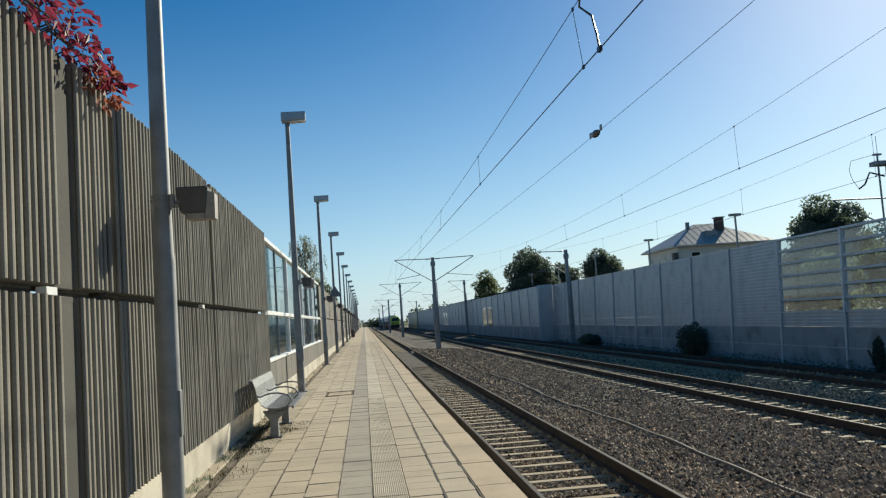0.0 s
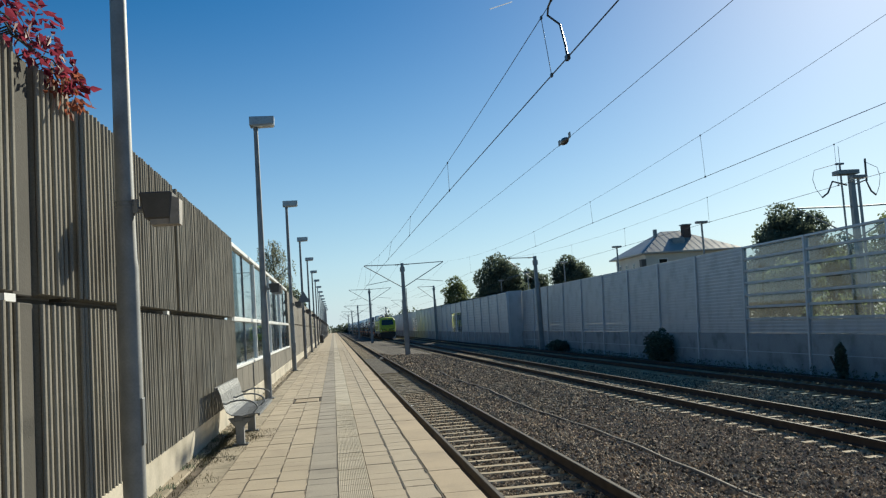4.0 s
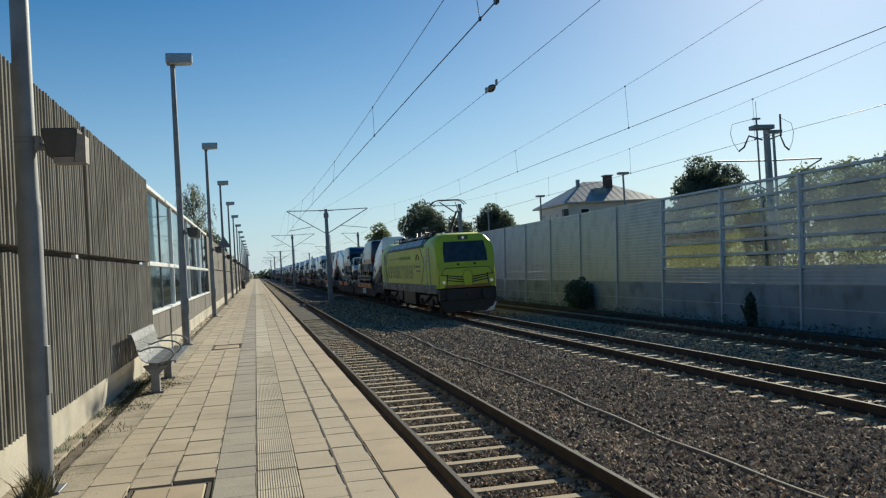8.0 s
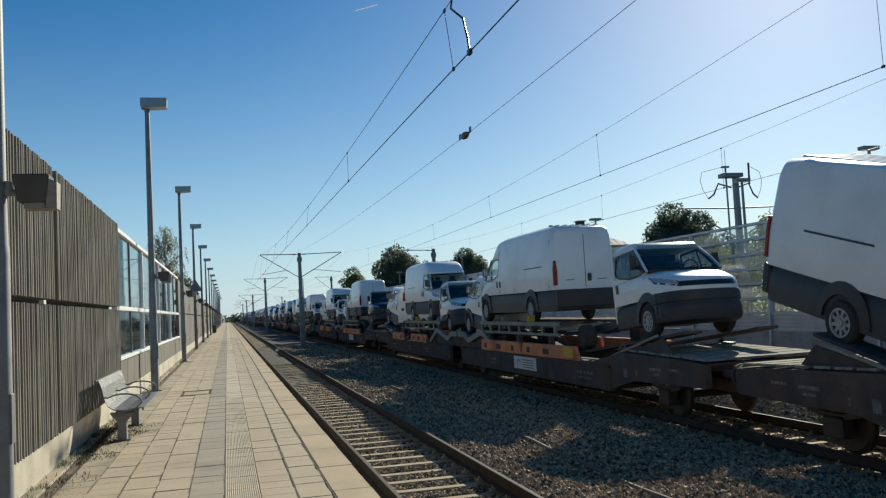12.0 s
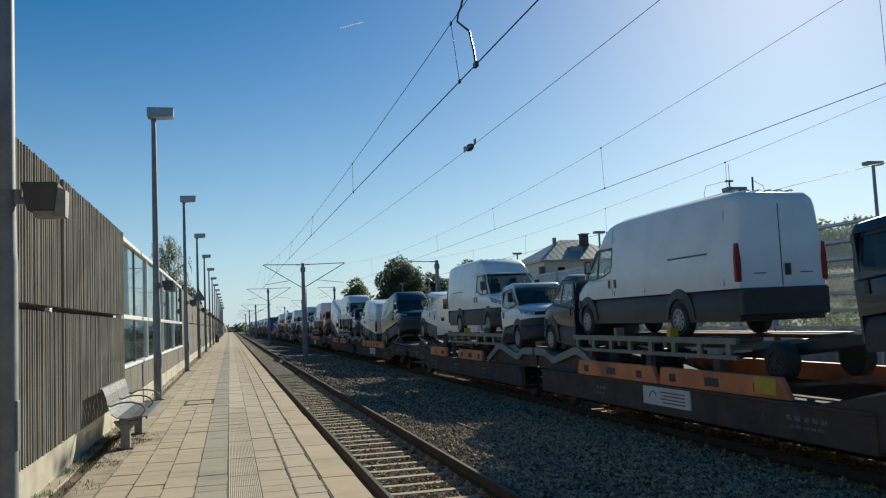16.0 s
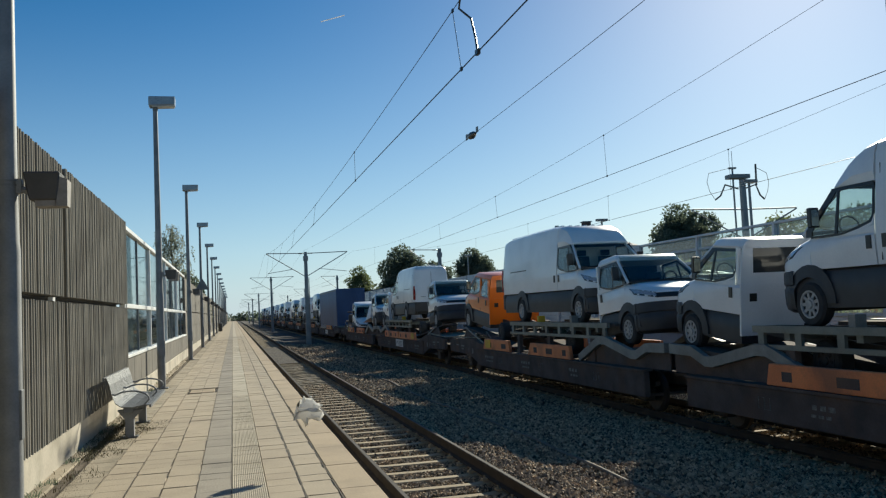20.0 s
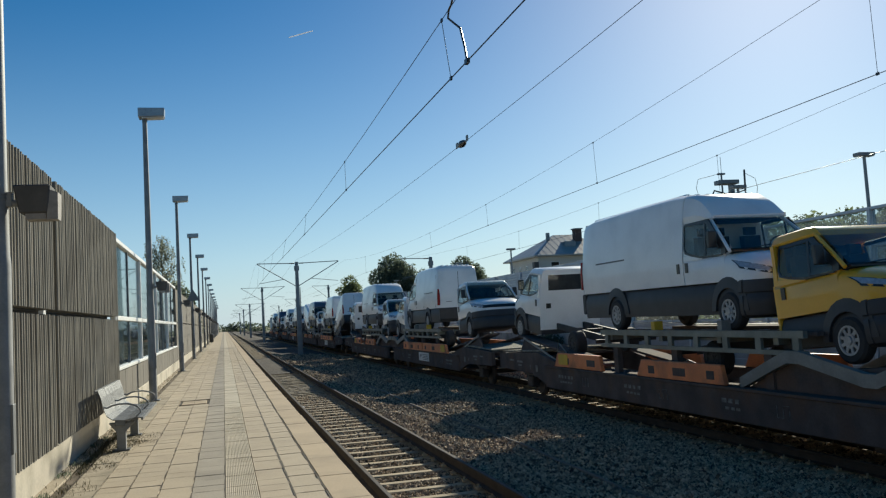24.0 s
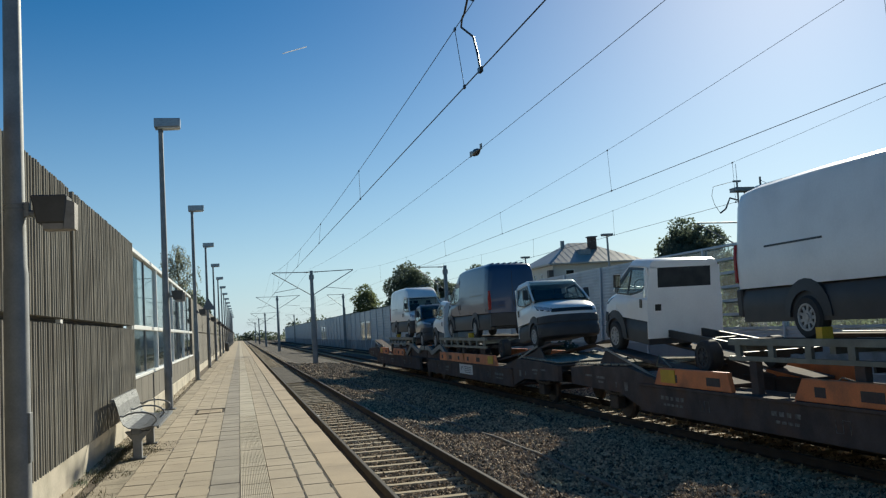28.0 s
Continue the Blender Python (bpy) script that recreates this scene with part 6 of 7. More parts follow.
    for c in (2.6, 17.0):
        ws = part("wheelset", Shape().tube((-0.9, f(c), 0.46), (0.9, f(c), 0.46), 0.08, n=10), M_WHEELSET, t)
        for q in (-1, 1):
            part("wheel", Shape().lathe([(0.1, -0.07), (0.40, -0.07), (0.46, -0.02), (0.46, 0.06), (0.40, 0.07), (0.1, 0.07)], 24, at=(q * 0.75, f(c), 0.46)), M_WHEELSET, ws, smooth=40)
    rs, gear = random.Random(41 if first else 42), Shape()
    for i in range(26):
        a, q = rs.uniform(1.5, 17.5), rs.choice((-1, -1, 1))
        x, z = q * rs.uniform(0.5, 1.24), 1.04 if 5.6 < a < 17.7 else 1.38
        if i % 3 == 0:
            gear.path([(x, f(a), z + 0.02), (x - 0.02, f(a + 0.2), z + rs.uniform(0.08, 0.3)), (x, f(a + rs.uniform(0.35, 0.7)), z + 0.02)], 0.018, 5)
        else:
            bx(x - 0.07, x + 0.07, a, a + rs.uniform(0.12, 0.4), z, z + rs.uniform(0.04, 0.14), gear)
    part("lashing_gear", gear, M_WDECK, t, "loose chocks and lashing straps", kind="stuff")
    if first:
        pl = part("data_plate", bx(-1.445, -1.425, 9.5, 11.45, 0.60, 0.98), M_SIGN, t, "white data plate with grey print")
        for i in range(4):
            part("print_bar", bx(-1.449, -1.446, 9.7, 10.6 + 0.1 * (i % 2), 0.66 + i * 0.07, 0.685 + i * 0.07), M_BAR, pl)
        part("print_mark", Shape().path([(-1.448, f(11.0 + 0.16 * math.cos(a)), 0.72 + 0.16 * math.sin(a)) for a in np.linspace(0.2, 2.6, 6)], 0.012, 4), M_BAR, pl)


def wagon(upper1=True, upper2=True, steep1=True, steep2=True, flat=False):
    t = thing("car_carrier_wagon", (0, 0, 0), "low double car-carrier wagon with orange side frames and raised decks", "railway wagon", "wagons of the train")
    half_wagon(t, lambda a: a, True, upper1, steep1, flat)
    half_wagon(t, lambda a: PITCH - a, False, upper2, steep2)
    part("joint_gangway", Shape().box(-0.9, 0.9, 18.1, 19.1, 0.9, 0.96), M_WFRAME, t)
    return t


MAKE["wagon"] = wagon


def slots(u):
    """Poses of the loads of the wagon that begins u behind the locomotive."""
    z = RAIL2
    back, fore = 0.0, 180.0      # nose towards the train's end, or towards the locomotive
    def put(front, zf, rear, zr, turned):
        mid, zm = (front + rear) / 2, (zf + zr) / 2
        tilt = math.degrees(math.atan2(zf - zr, abs(front - rear)))
        return pose(TRAIN_X, mid, z + zm, 0, 0, fore if turned else back) @ pose(0, 0, 0, tilt, 0, 0)
    e = u + PITCH
    return {"A_van": put(u + 6.93, 0.73, u + 3.1, 1.69, False), "A_truck": put(u + 3.05, 1.68, u + 6.91, 1.26, True), "A_up": put(u + 3.05, 1.70, u + 6.95, 1.17, True),
            "B": put(u + 13.95, 2.0, u + 10.0, 2.0, False), "G": put(u + 17.2, 1.50, u + 13.35, 1.12, False),
            "H": put(e - 16.95, 1.50, e - 13.1, 1.12, True), "C": put(e - 13.65, 2.0, e - 9.7, 2.0, True),
            "D_van": put(e - 6.93, 0.73, e - 3.1, 1.69, True), "D_truck": put(e - 2.7, 1.70, e - 6.56, 1.29, False)}


# loads wagon by wagon: A and D at the ends, B and C on the raised decks, G and H at the middle joint
V, W, R_ = "van", "truck", "white"
LOADS = (
    (("A_van", V, R_, 0.45), ("B", V, "navy", 0.2), ("G", W, "navy", 0.28), ("H", W, R_, 0.85), ("C", V, "blue", 0.75), ("D_van", V, R_, 0.5)),
    (("A_van", V, R_, 0.22), ("B", V, "silver", 0.45), ("G", W, R_, 0.5), ("H", W, R_, 0.5), ("C", V, "white", 0.6), ("D_van", V, R_, 0.4)),
    (("A_truck", W, R_, 0.28), ("B", "long_van", R_, 1.6), ("G", W, R_, 0.75), ("H", W, R_, 0.6), ("C", V, R_, 0.6), ("D_truck", "crew", R_, 0.4)),
    (("A_truck", W, "navy", 0.5), ("B", V, R_, 0.5), ("G", W, R_, 0.5), ("H", W, R_, 0.5), ("C", V, R_, 0.5), ("D_truck", W, R_, 0.5)),
    (("A_truck", W, R_, 0.5), ("B", V, R_, 0.8), ("G", W, R_, 0.73), ("H", W, R_, 0.58), ("C", V, R_, 0.65), ("D_van", V, "navy", 0.5)),
    (("A_truck", W, "navy", 0.5), ("B", "long_van", R_, 1.25), ("G", W, "navy", 0.7), ("H", W, R_, 0.6), ("C", V, R_, 0.5), ("D_truck", "crew", R_, 0.4)),
    (("A_up", V, "petrol", 0.78), ("G", V, R_, 0.6), ("H", W, "grey", 0.6), ("C", "short_van", R_, 0.36), ("D_van", V, R_, 1.05)),
    (("A_truck", "crew", "orange", 1.0), ("B", V, R_, 0.6), ("G", W, R_, 0.5), ("H", W, R_, 0.5), ("C", "long_van", R_, 0.0), ("D_truck", "crew", "orange", 0.6)),
    (("A_truck", W, R_, 0.6), ("B", V, R_, 0.4), ("G", W, R_, 0.9), ("H", W, R_, 0.7), ("C", "long_van", R_, 0.32), ("D_truck", "crew", "orange", 0.6)),
    (("A_truck", W, R_, 0.4), ("B", V, R_, 0.4), ("G", W, R_, 0.4), ("H", "sheeted", R_, 0.4), ("D_van", W, R_, 0.5)),
    (("A_truck", "trailer", ""), ("H", W, R_, 0.2), ("C", "short_van", R_, 0.1), ("D_truck", W, R_, 0.46)),
    (("A_truck", "crew", R_, 0.9), ("B", V, R_, 0.2), ("G", W, R_, 0.0), ("H", W, "yellow", -0.16), ("C", "long_van", R_, -0.38), ("D_truck", W, R_, 0.3)),
    (("A_truck", W, R_, 0.3), ("B", V, R_, 0.23), ("G", W, R_, 0.17), ("H", W, R_, -0.07), ("C", V, R_, 0.08), ("D_truck", W, R_, 0.3)),
    (("A_van", V, R_, 0.6), ("B", V, R_, 0.85), ("G", W, R_, 0.5), ("H", W, R_, 0.3), ("C", V, "grey", 0.3), ("D_van", V, R_, 0.4)),
    (("A_truck", "crew", R_, 0.33), ("B", "long_van", R_, 1.45), ("G", W, R_, 0.6), ("H", W, R_, 0.3), ("C", V, R_, -0.4), ("D_truck", W, R_, 0.05)),
    (("A_truck", W, R_, 0.29), ("B", V, "blue", 0.3), ("G", W, R_, 0.3), ("H", W, "grey", 0.3), ("C", V, R_, 0.3)),
)
SHIFT = {0: -0.4, 10: -0.4, 11: -0.8, 12: -0.9}      # wagons coupled closer than the rest
for k, loads in enumerate(LOADS):
    u = FIRST + PITCH * k
    names = [q[0] for q in loads]
    load("wagon", ("B" in names, "C" in names, "A_van" in names, "D_van" in names, k == 10), pose(TRAIN_X, u + SHIFT.get(k, 0.0), RAIL2))
    where = slots(u)
    for slot, kind, colour, *moved in loads:
        where[slot] = Matrix.Translation((0, moved[0] if moved else 0, 0)) @ where[slot]
        if kind == "crew":
            load("truck", (colour, True), where[slot])
        elif kind == "van":
            load("van", (colour, colour == "silver"), where[slot])
        elif kind == "long_van":
            load("van", (colour, False, 0.75, 0.25 if k == 5 else 0.1), where[slot])
        elif kind == "short_van":
            load("van", (colour, False, 0.0, -0.32), where[slot])
        elif kind == "truck":
            load("truck", (colour,), where[slot])
        elif kind == "trailer":
            load(kind, (), pose(TRAIN_X, u - 0.4, RAIL2))
        else:
            load(kind, (), where[slot])


# ---- locomotive: y from 0 (rear) to -19.3 (front) ----
M_LIME = mat("lime_paint", (0.55, 0.60, 0.045), (0.50, 0.55, 0.045), 0.48, scale=0.8, grain=20, bump=0.0, vary=0.04, coat=0.08, spec=0.3, dirt=(0.46, 0.45, 0.06), dirt_amount=0.35)
M_LROOF = mat("roof_blue_grey", (0.06, 0.085, 0.12), (0.05, 0.068, 0.10), 0.36, scale=2, bump=0.05)
M_LGREY = mat("underframe_grey", (0.22, 0.215, 0.18), (0.15, 0.145, 0.12), 0.6, scale=2, bump=0.08, dirt=(0.05, 0.045, 0.04), dirt_amount=0.7)
M_LBLACK = mat("loco_black", (0.02, 0.02, 0.02), (0.015, 0.015, 0.015), 0.5, scale=3, bump=0.05)
M_LPRINT = mat("print_dark", (0.09, 0.11, 0.03), (0.08, 0.10, 0.03), 0.5, scale=6, bump=0.0)
M_LPRINT_M = mat("print_olive", (0.20, 0.23, 0.035), (0.17, 0.20, 0.03), 0.5, scale=6, bump=0.0)
M_LPRINT_F = mat("print_faded", (0.34, 0.34, 0.05), (0.30, 0.30, 0.05), 0.5, scale=6, bump=0.0)
M_LRED = mat("bumper_orange", (0.38, 0.16, 0.04), (0.31, 0.13, 0.035), 0.5, scale=3, bump=0.05)
M_LLAMP = glow("loco_lamp", (0.9, 0.86, 0.78), 0.12)


def loco_section(y, zb, zt, w, shoulder=0.0):
    zs = min(3.45, zt - 0.12)
    half = [(w, zb), (w, zs), (w - 0.10, zs + (zt - zs) * 0.45), (w - 0.28, zs + (zt - zs) * 0.8), (w - 0.55, zt)]
    return [(x, y, z) for x, z in half] + [(-x, y, z) for x, z in reversed(half)]


def cab_end(t, g, o):
    """g maps the distance from the buffer end to y; o lengthens the cab."""
    R = [loco_section(g(d), zb, zt, w) for d, zb, zt, w in ((0.26, 1.40, 2.05, 1.30), (0.30, 1.38, 2.35, 1.38), (0.40, 1.38, 2.52, 1.44), (0.62, 1.38, 3.25, 1.48), (0.84, 1.38, 3.80, 1.49), (1.05, 1.38, 4.02, 1.498), (1.8, 1.38, 4.12, 1.50), (2.4, 1.38, 4.10, 1.50), (3.45 + o, 1.38, 4.0, 1.50))]
    part("cab_shell", Shape().loft(R), M_LIME, t, smooth=32)
    ws = Shape().loft([[(-1.09, g(0.415), 2.66), (1.09, g(0.415), 2.66), (1.09, g(0.48), 2.64), (-1.09, g(0.48), 2.64)], [(-1.10, g(0.565), 3.15), (1.10, g(0.565), 3.15), (1.10, g(0.64), 3.13), (-1.10, g(0.64), 3.13)],
                       [(-1.02, g(0.76), 3.66), (1.02, g(0.76), 3.66), (1.02, g(0.84), 3.64), (-1.02, g(0.84), 3.64)]])
    part("windscreen", ws, M_VGLASS, t, "large dark windscreen", smooth=30)
    part("top_lamp", Shape().tube((0, g(0.80), 3.84), (0, g(1.0), 3.86), 0.065, n=12), M_LLAMP, t, "round top headlamp")
    for q in (-1, 1):
        hl = part("lamp_housing", Shape().loft([[(q * 1.02, g(0.31), 1.55), (q * 1.40, g(0.44), 1.50), (q * 1.40, g(0.44), 2.05), (q * 0.98, g(0.33), 2.05)], [(q * 1.02, g(0.25), 1.55), (q * 1.41, g(0.33), 1.50), (q * 1.41, g(0.33), 2.05), (q * 0.98, g(0.25), 2.05)]]), M_LBLACK, t)
        part("headlamp", Shape().tube((q * 1.2, g(0.22), 1.68), (q * 1.2, g(0.38), 1.68), 0.07, n=12), M_LLAMP, hl, "lit round headlamp")
        part("buffer", Shape().tube((q * 0.88, g(0.5), 1.05), (q * 0.88, g(0.08), 1.05), 0.11, n=12).tube((q * 0.88, g(0.08), 1.05), (q * 0.88, g(0.0), 1.05), 0.26, n=14), M_LBLACK, t)
        a = sorted((g(1.9 + o), g(2.66 + o)))
        door = part("cab_door", Shape().box(min(q * 1.50, q * 1.512), max(q * 1.50, q * 1.512), a[0], a[1], 1.62, 3.5), M_LIME, t, bevel=0.006)
        x0, x1 = min(q * 1.513, q * 1.517), max(q * 1.513, q * 1.517)
        part("door_outline", Shape().box(x0, x1, a[0], a[0] + 0.02, 1.62, 3.50).box(x0, x1, a[1] - 0.02, a[1], 1.62, 3.50).box(x0, x1, a[0] + 0.021, a[1] - 0.021, 3.48, 3.50).box(x0, x1, a[0] + 0.021, a[1] - 0.021, 1.62, 1.64), M_LPRINT, door)
        part("door_window", Shape().box(x0, x1, a[0] + 0.15, a[1] - 0.15, 2.74, 3.40), M_LBLACK, door)
        part("door_pane", Shape().box(min(q * 1.518, q * 1.521), max(q * 1.518, q * 1.521), a[0] + 0.21, a[1] - 0.21, 2.80, 3.33), M_VGLASS, door)
        for b in (a[0] - 0.1, a[1] + 0.1):
            part("handrail", Shape().tube((q * 1.56, b, 1.3), (q * 1.56, b, 3.0), 0.018, n=6), M_SIGN, t, "pale handrail")
        part("step", Shape().box(min(q * 1.2, q * 1.48), max(q * 1.2, q * 1.48), a[0], a[1], 0.55, 0.60).box(min(q * 1.2, q * 1.48), max(q * 1.2, q * 1.48), a[0], a[1], 0.25, 0.30), M_LBLACK, t)
    lamp_box = Shape().prism([(-0.26, 3.72), (0.26, 3.72), (0.22, 3.95), (-0.22, 3.95)], g(0.815), g(1.0), "y")
    part("top_lamp_panel", lamp_box, M_LPRINT, t, "dark panel round the top lamp")
    part("panel_line", Shape().path([(-1.30, g(0.27), 2.04), (-1.12, g(0.285), 2.36), (1.12, g(0.285), 2.36), (1.30, g(0.27), 2.04)], 0.016, 5), M_LBLACK, t)
    for q in (-1, 1):
        for za, zb, xa in ((2.06, 1.92, 1.33), (1.93, 1.79, 1.02), (1.79, 1.68, 1.0)):
            stripe = Shape().loft([[(q * xa, g(0.25), za), (q * xa, g(0.33), za), (q * xa, g(0.33), za - 0.045), (q * xa, g(0.25), za - 0.045)], [(q * 0.2, g(0.225), zb), (q * 0.2, g(0.31), zb), (q * 0.2, g(0.31), zb - 0.06), (q * 0.2, g(0.225), zb - 0.06)]])
            part("front_stripe", stripe, M_LBLACK, t)
        part("wiper_mount", Shape().tube((q * 0.42, g(0.30), 2.53), (q * 0.42, g(0.44), 2.53), 0.055, n=8), M_LBLACK, t)
    shield = part("emblem", Shape().prism([(-0.20, 1.5), (0.20, 1.5), (0.25, 1.95), (0.16, 2.22), (-0.16, 2.22), (-0.25, 1.95)], g(0.20), g(0.26), "y"), M_LIME, t, "lime front emblem shape")
    part("emblem_edge", Shape().path([(-0.20, g(0.20), 1.5), (-0.25, g(0.20), 1.95), (-0.16, g(0.20), 2.22), (0.16, g(0.20), 2.22), (0.25, g(0.20), 1.95), (0.20, g(0.20), 1.5)], 0.012, 4), M_LPRINT, shield)
    part("bumper_strip", Shape().box(-1.15, 1.15, min(g(0.21), g(0.32)), max(g(0.21), g(0.32)), 1.40, 1.54), M_LRED, t)
    part("buffer_beam", Shape().box(-1.43, 1.43, min(g(0.30), g(0.62)), max(g(0.30), g(0.62)), 0.78, 1.36), M_LBLACK, t, bevel=0.03)
    part("rail_guard", Shape().prism([(-1.41, 0.78), (1.41, 0.78), (1.18, 0.22), (-1.18, 0.22)], g(0.42), g(0.56), "y"), M_LBLACK, t)
    part("corner_plate", Shape().prism([(0.86, 0.16), (1.26, 0.20), (1.44, 0.60), (1.36, 0.62), (1.26, 0.42), (1.12, 0.36)], g(0.38), g(0.41), "y"), M_SIGN, t, "white corner of the rail guard")
    part("coupling_hook", Shape().box(-0.06, 0.06, min(g(0.1), g(0.42)), max(g(0.1), g(0.42)), 0.95, 1.1), M_WHEELSET, t)


def text_part(words, size, at, parent, material, narrow=1.0, name="lettering"):
    """Flat letters on the side that faces the platform, read towards the train's front."""
    cu = bpy.data.curves.new(name, "FONT")
    cu.body, cu.size, cu.extrude, cu.offset = words, size, 0.002, 0.006 * size
    tmp = bpy.data.objects.new(name, cu)
    scene.collection.objects.link(tmp)
    me = bpy.data.meshes.new_from_object(tmp.evaluated_get(bpy.context.evaluated_depsgraph_get()))
    bpy.data.objects.remove(tmp)
    me.transform(Matrix.Diagonal((narrow, 1, 1, 1)))
    me.materials.clear()
    me.materials.append(material)
    ob = new(name, me)
    ob.parent = parent
    ob.matrix_basis = Matrix(((0, 0, -1, at[0]), (-1, 0, 0, at[1]), (0, 1, 0, at[2]), (0, 0, 0, 1)))
    return ob


def locomotive():
    t = thing("electric_locomotive", (0, 0, 0), "lime green modern electric locomotive with raised pantograph", "locomotive")
    L = 19.3
    cab_end(t, lambda d: -L + d, 0.1)
    cab_end(t, lambda d: -d, 0.0)
    a, b = -L + 3.56, -3.46
    part("side_body", Shape().prism([(-1.5, 1.50), (1.5, 1.50), (1.5, 3.56), (-1.5, 3.56)], a, b, "y"), M_LIME, t)
    part("roof", Shape().prism([(-1.5, 3.565), (1.5, 3.565), (1.28, 3.93), (0.9, 3.98), (-0.9, 3.98), (-1.28, 3.93)], a, b, "y"), M_LROOF, t, "dark blue-grey machine roof", bevel=0.02)
    for i in range(5):
        y = a + 0.5 + i * 2.3
        part("roof_hatch", Shape().prism([(-1.497, 3.60), (-1.30, 3.925), (-1.32, 3.94), (-1.515, 3.61)], y, y + 2.2, "y"), M_LROOF, t)
    part("roof_gutter", Shape().box(-1.53, -1.503, a, b, 3.50, 3.56), M_LBLACK, t)
    rs = random.Random(4)
    y = a + 0.9
    while y < b - 0.8:
        w, l, h = rs.uniform(0.2, 0.55), rs.uniform(0.3, 0.8), rs.uniform(0.12, 0.42)
        x = rs.uniform(-0.8, 0.5)
        part("roof_box", Shape().box(x, x + w, y, y + l, 3.982, 3.982 + h), M_LROOF if rs.random() < 0.6 else M_INSUL, t, bevel=0.02)
        part("roof_insulator", Shape().lathe([(0.05, 3.92), (0.09, 3.98), (0.05, 4.04), (0.09, 4.1), (0.05, 4.16), (0.09, 4.22), (0.03, 4.28)], 10, at=(rs.uniform(-0.9, 0.9), y + l * 0.5, 0), axis="z"), M_INSUL, t)
        y += l + rs.uniform(0.0, 0.2)
    for i in range(42):
        y0, x0 = a + 0.5 + i * (b - a - 1.2) / 42, rs.uniform(-0.95, -0.2)
        h = rs.uniform(0.12, 0.42)
        if i % 3 == 0:
            part("roof_bracket", Shape().path([(x0, y0, 3.96), (x0, y0, 4.0 + h), (x0 + 0.3, y0 + rs.uniform(0.1, 0.4), 4.0 + h), (x0 + 0.3, y0 + 0.5, 3.96)], 0.022), M_LBLACK, t)
        elif i % 3 == 1:
            part("roof_cable", Shape().path([(x0, y0, 4.0 + h * 0.5), (x0 + 0.1, y0 + 0.5, 4.05 + h), (x0 - 0.05, y0 + 1.1, 4.0 + h * 0.4)], 0.018, 5), M_COPPER, t)
        else:
            part("roof_unit", Shape().box(x0, x0 + rs.uniform(0.12, 0.3), y0, y0 + rs.uniform(0.15, 0.4), 3.97, 3.98 + h), M_LBLACK, t, bevel=0.01)
    for q in (-1.15, -0.85):
        part("roof_rail", Shape().path([(q, a + 1.0, 4.12), (q, b - 0.8, 4.12)], 0.018, 5), M_LROOF, t)
    part("roof_busbar", Shape().path([(-0.5, a + 2.4, 4.3), (-0.55, a + 5, 4.26), (-0.4, b - 1, 4.3)], 0.03), M_COPPER, t)
    part("folded_pantograph", Shape().path([(-0.5, b - 0.3, 4.05), (-0.1, b - 2.2, 4.25), (0, b - 0.2, 4.32)], 0.035).tube((-0.8, b - 0.2, 4.34), (0.8, b - 0.2, 4.34), 0.03), M_LBLACK, t)
    for q in (-1, 1):
        part("sill_band", Shape().box(min(q * 1.36, q * 1.507), max(q * 1.36, q * 1.507), -L + 0.75, -0.75, 1.12, 1.57), M_LGREY, t, "grimy pale grey underframe band")
        for i in range(9):
            y = -L + 2.0 + i * 1.75
            part("port", Shape().tube((q * 1.49, y, 1.42), (q * 1.517, y, 1.42), 0.07, n=10), M_LBLACK, t)
        for i in range(6):
            y = -L + 2.9 + i * 2.2
            part("notice", Shape().box(min(q * 1.508, q * 1.512), max(q * 1.508, q * 1.512), y, y + 0.35, 1.36, 1.385).box(min(q * 1.508, q * 1.512), max(q * 1.508, q * 1.512), y, y + 0.25, 1.43, 1.45), M_SIGN, t)
        for c in (-L + 4.4, -4.4):
            bg = part("bogie_frame", Shape().box(min(q * 0.98, q * 1.2), max(q * 0.98, q * 1.2), c - 2.3, c + 2.3, 0.5, 0.98), M_LBLACK, t, bevel=0.03)
            for w in (-1.5, 1.5):
                part("wheel", Shape().lathe([(0.12, -0.07), (0.56, -0.07), (0.62, -0.03), (0.62, 0.06), (0.12, 0.07)], 28, at=(q * 0.76, c + w, 0.62)), M_WHEELSET, bg, smooth=40)
                part("axle_cover", Shape().tube((q * 1.18, c + w, 0.62), (q * 1.3, c + w, 0.62), 0.17, n=12), M_WHEELSET, bg)
            part("damper", Shape().tube((q * 1.26, c - 0.9, 0.9), (q * 1.26, c + 0.9, 0.55), 0.05), M_WHEELSET, bg)
        for i in range(8):
            y = -L + 7.4 + i * 0.72
            if abs(y + L / 2) > 1.7:
                part("underfloor_box", Shape().box(min(q * 1.0, q * 1.32), max(q * 1.0, q * 1.32), y, y + 0.5, 0.52, 1.12), M_LGREY if i % 2 else M_LBLACK, t, bevel=0.02)
    # plain black box, added to block sunlight showing through under the body
    part("underframe_core", Shape().box(-0.55, 0.55, -L + 1.0, -1.0, 0.40, 1.3), M_LBLACK, t)
    part("transformer_box", Shape().box(-1.25, 1.25, -L / 2 - 1.9, -L / 2 + 1.9, 0.35, 1.115), M_LBLACK, t, bevel=0.04)
    # raised pantograph near the front
    y = -L + 3.15
    part("pantograph_base", Shape().box(-0.75, 0.75, y - 0.6, y + 0.9, 4.02, 4.14), M_LBLACK, t)
    part("lower_arm", Shape().path([(0.0, y + 0.6, 4.15), (0.0, y - 1.3, 5.2)], 0.055), M_LBLACK, t)
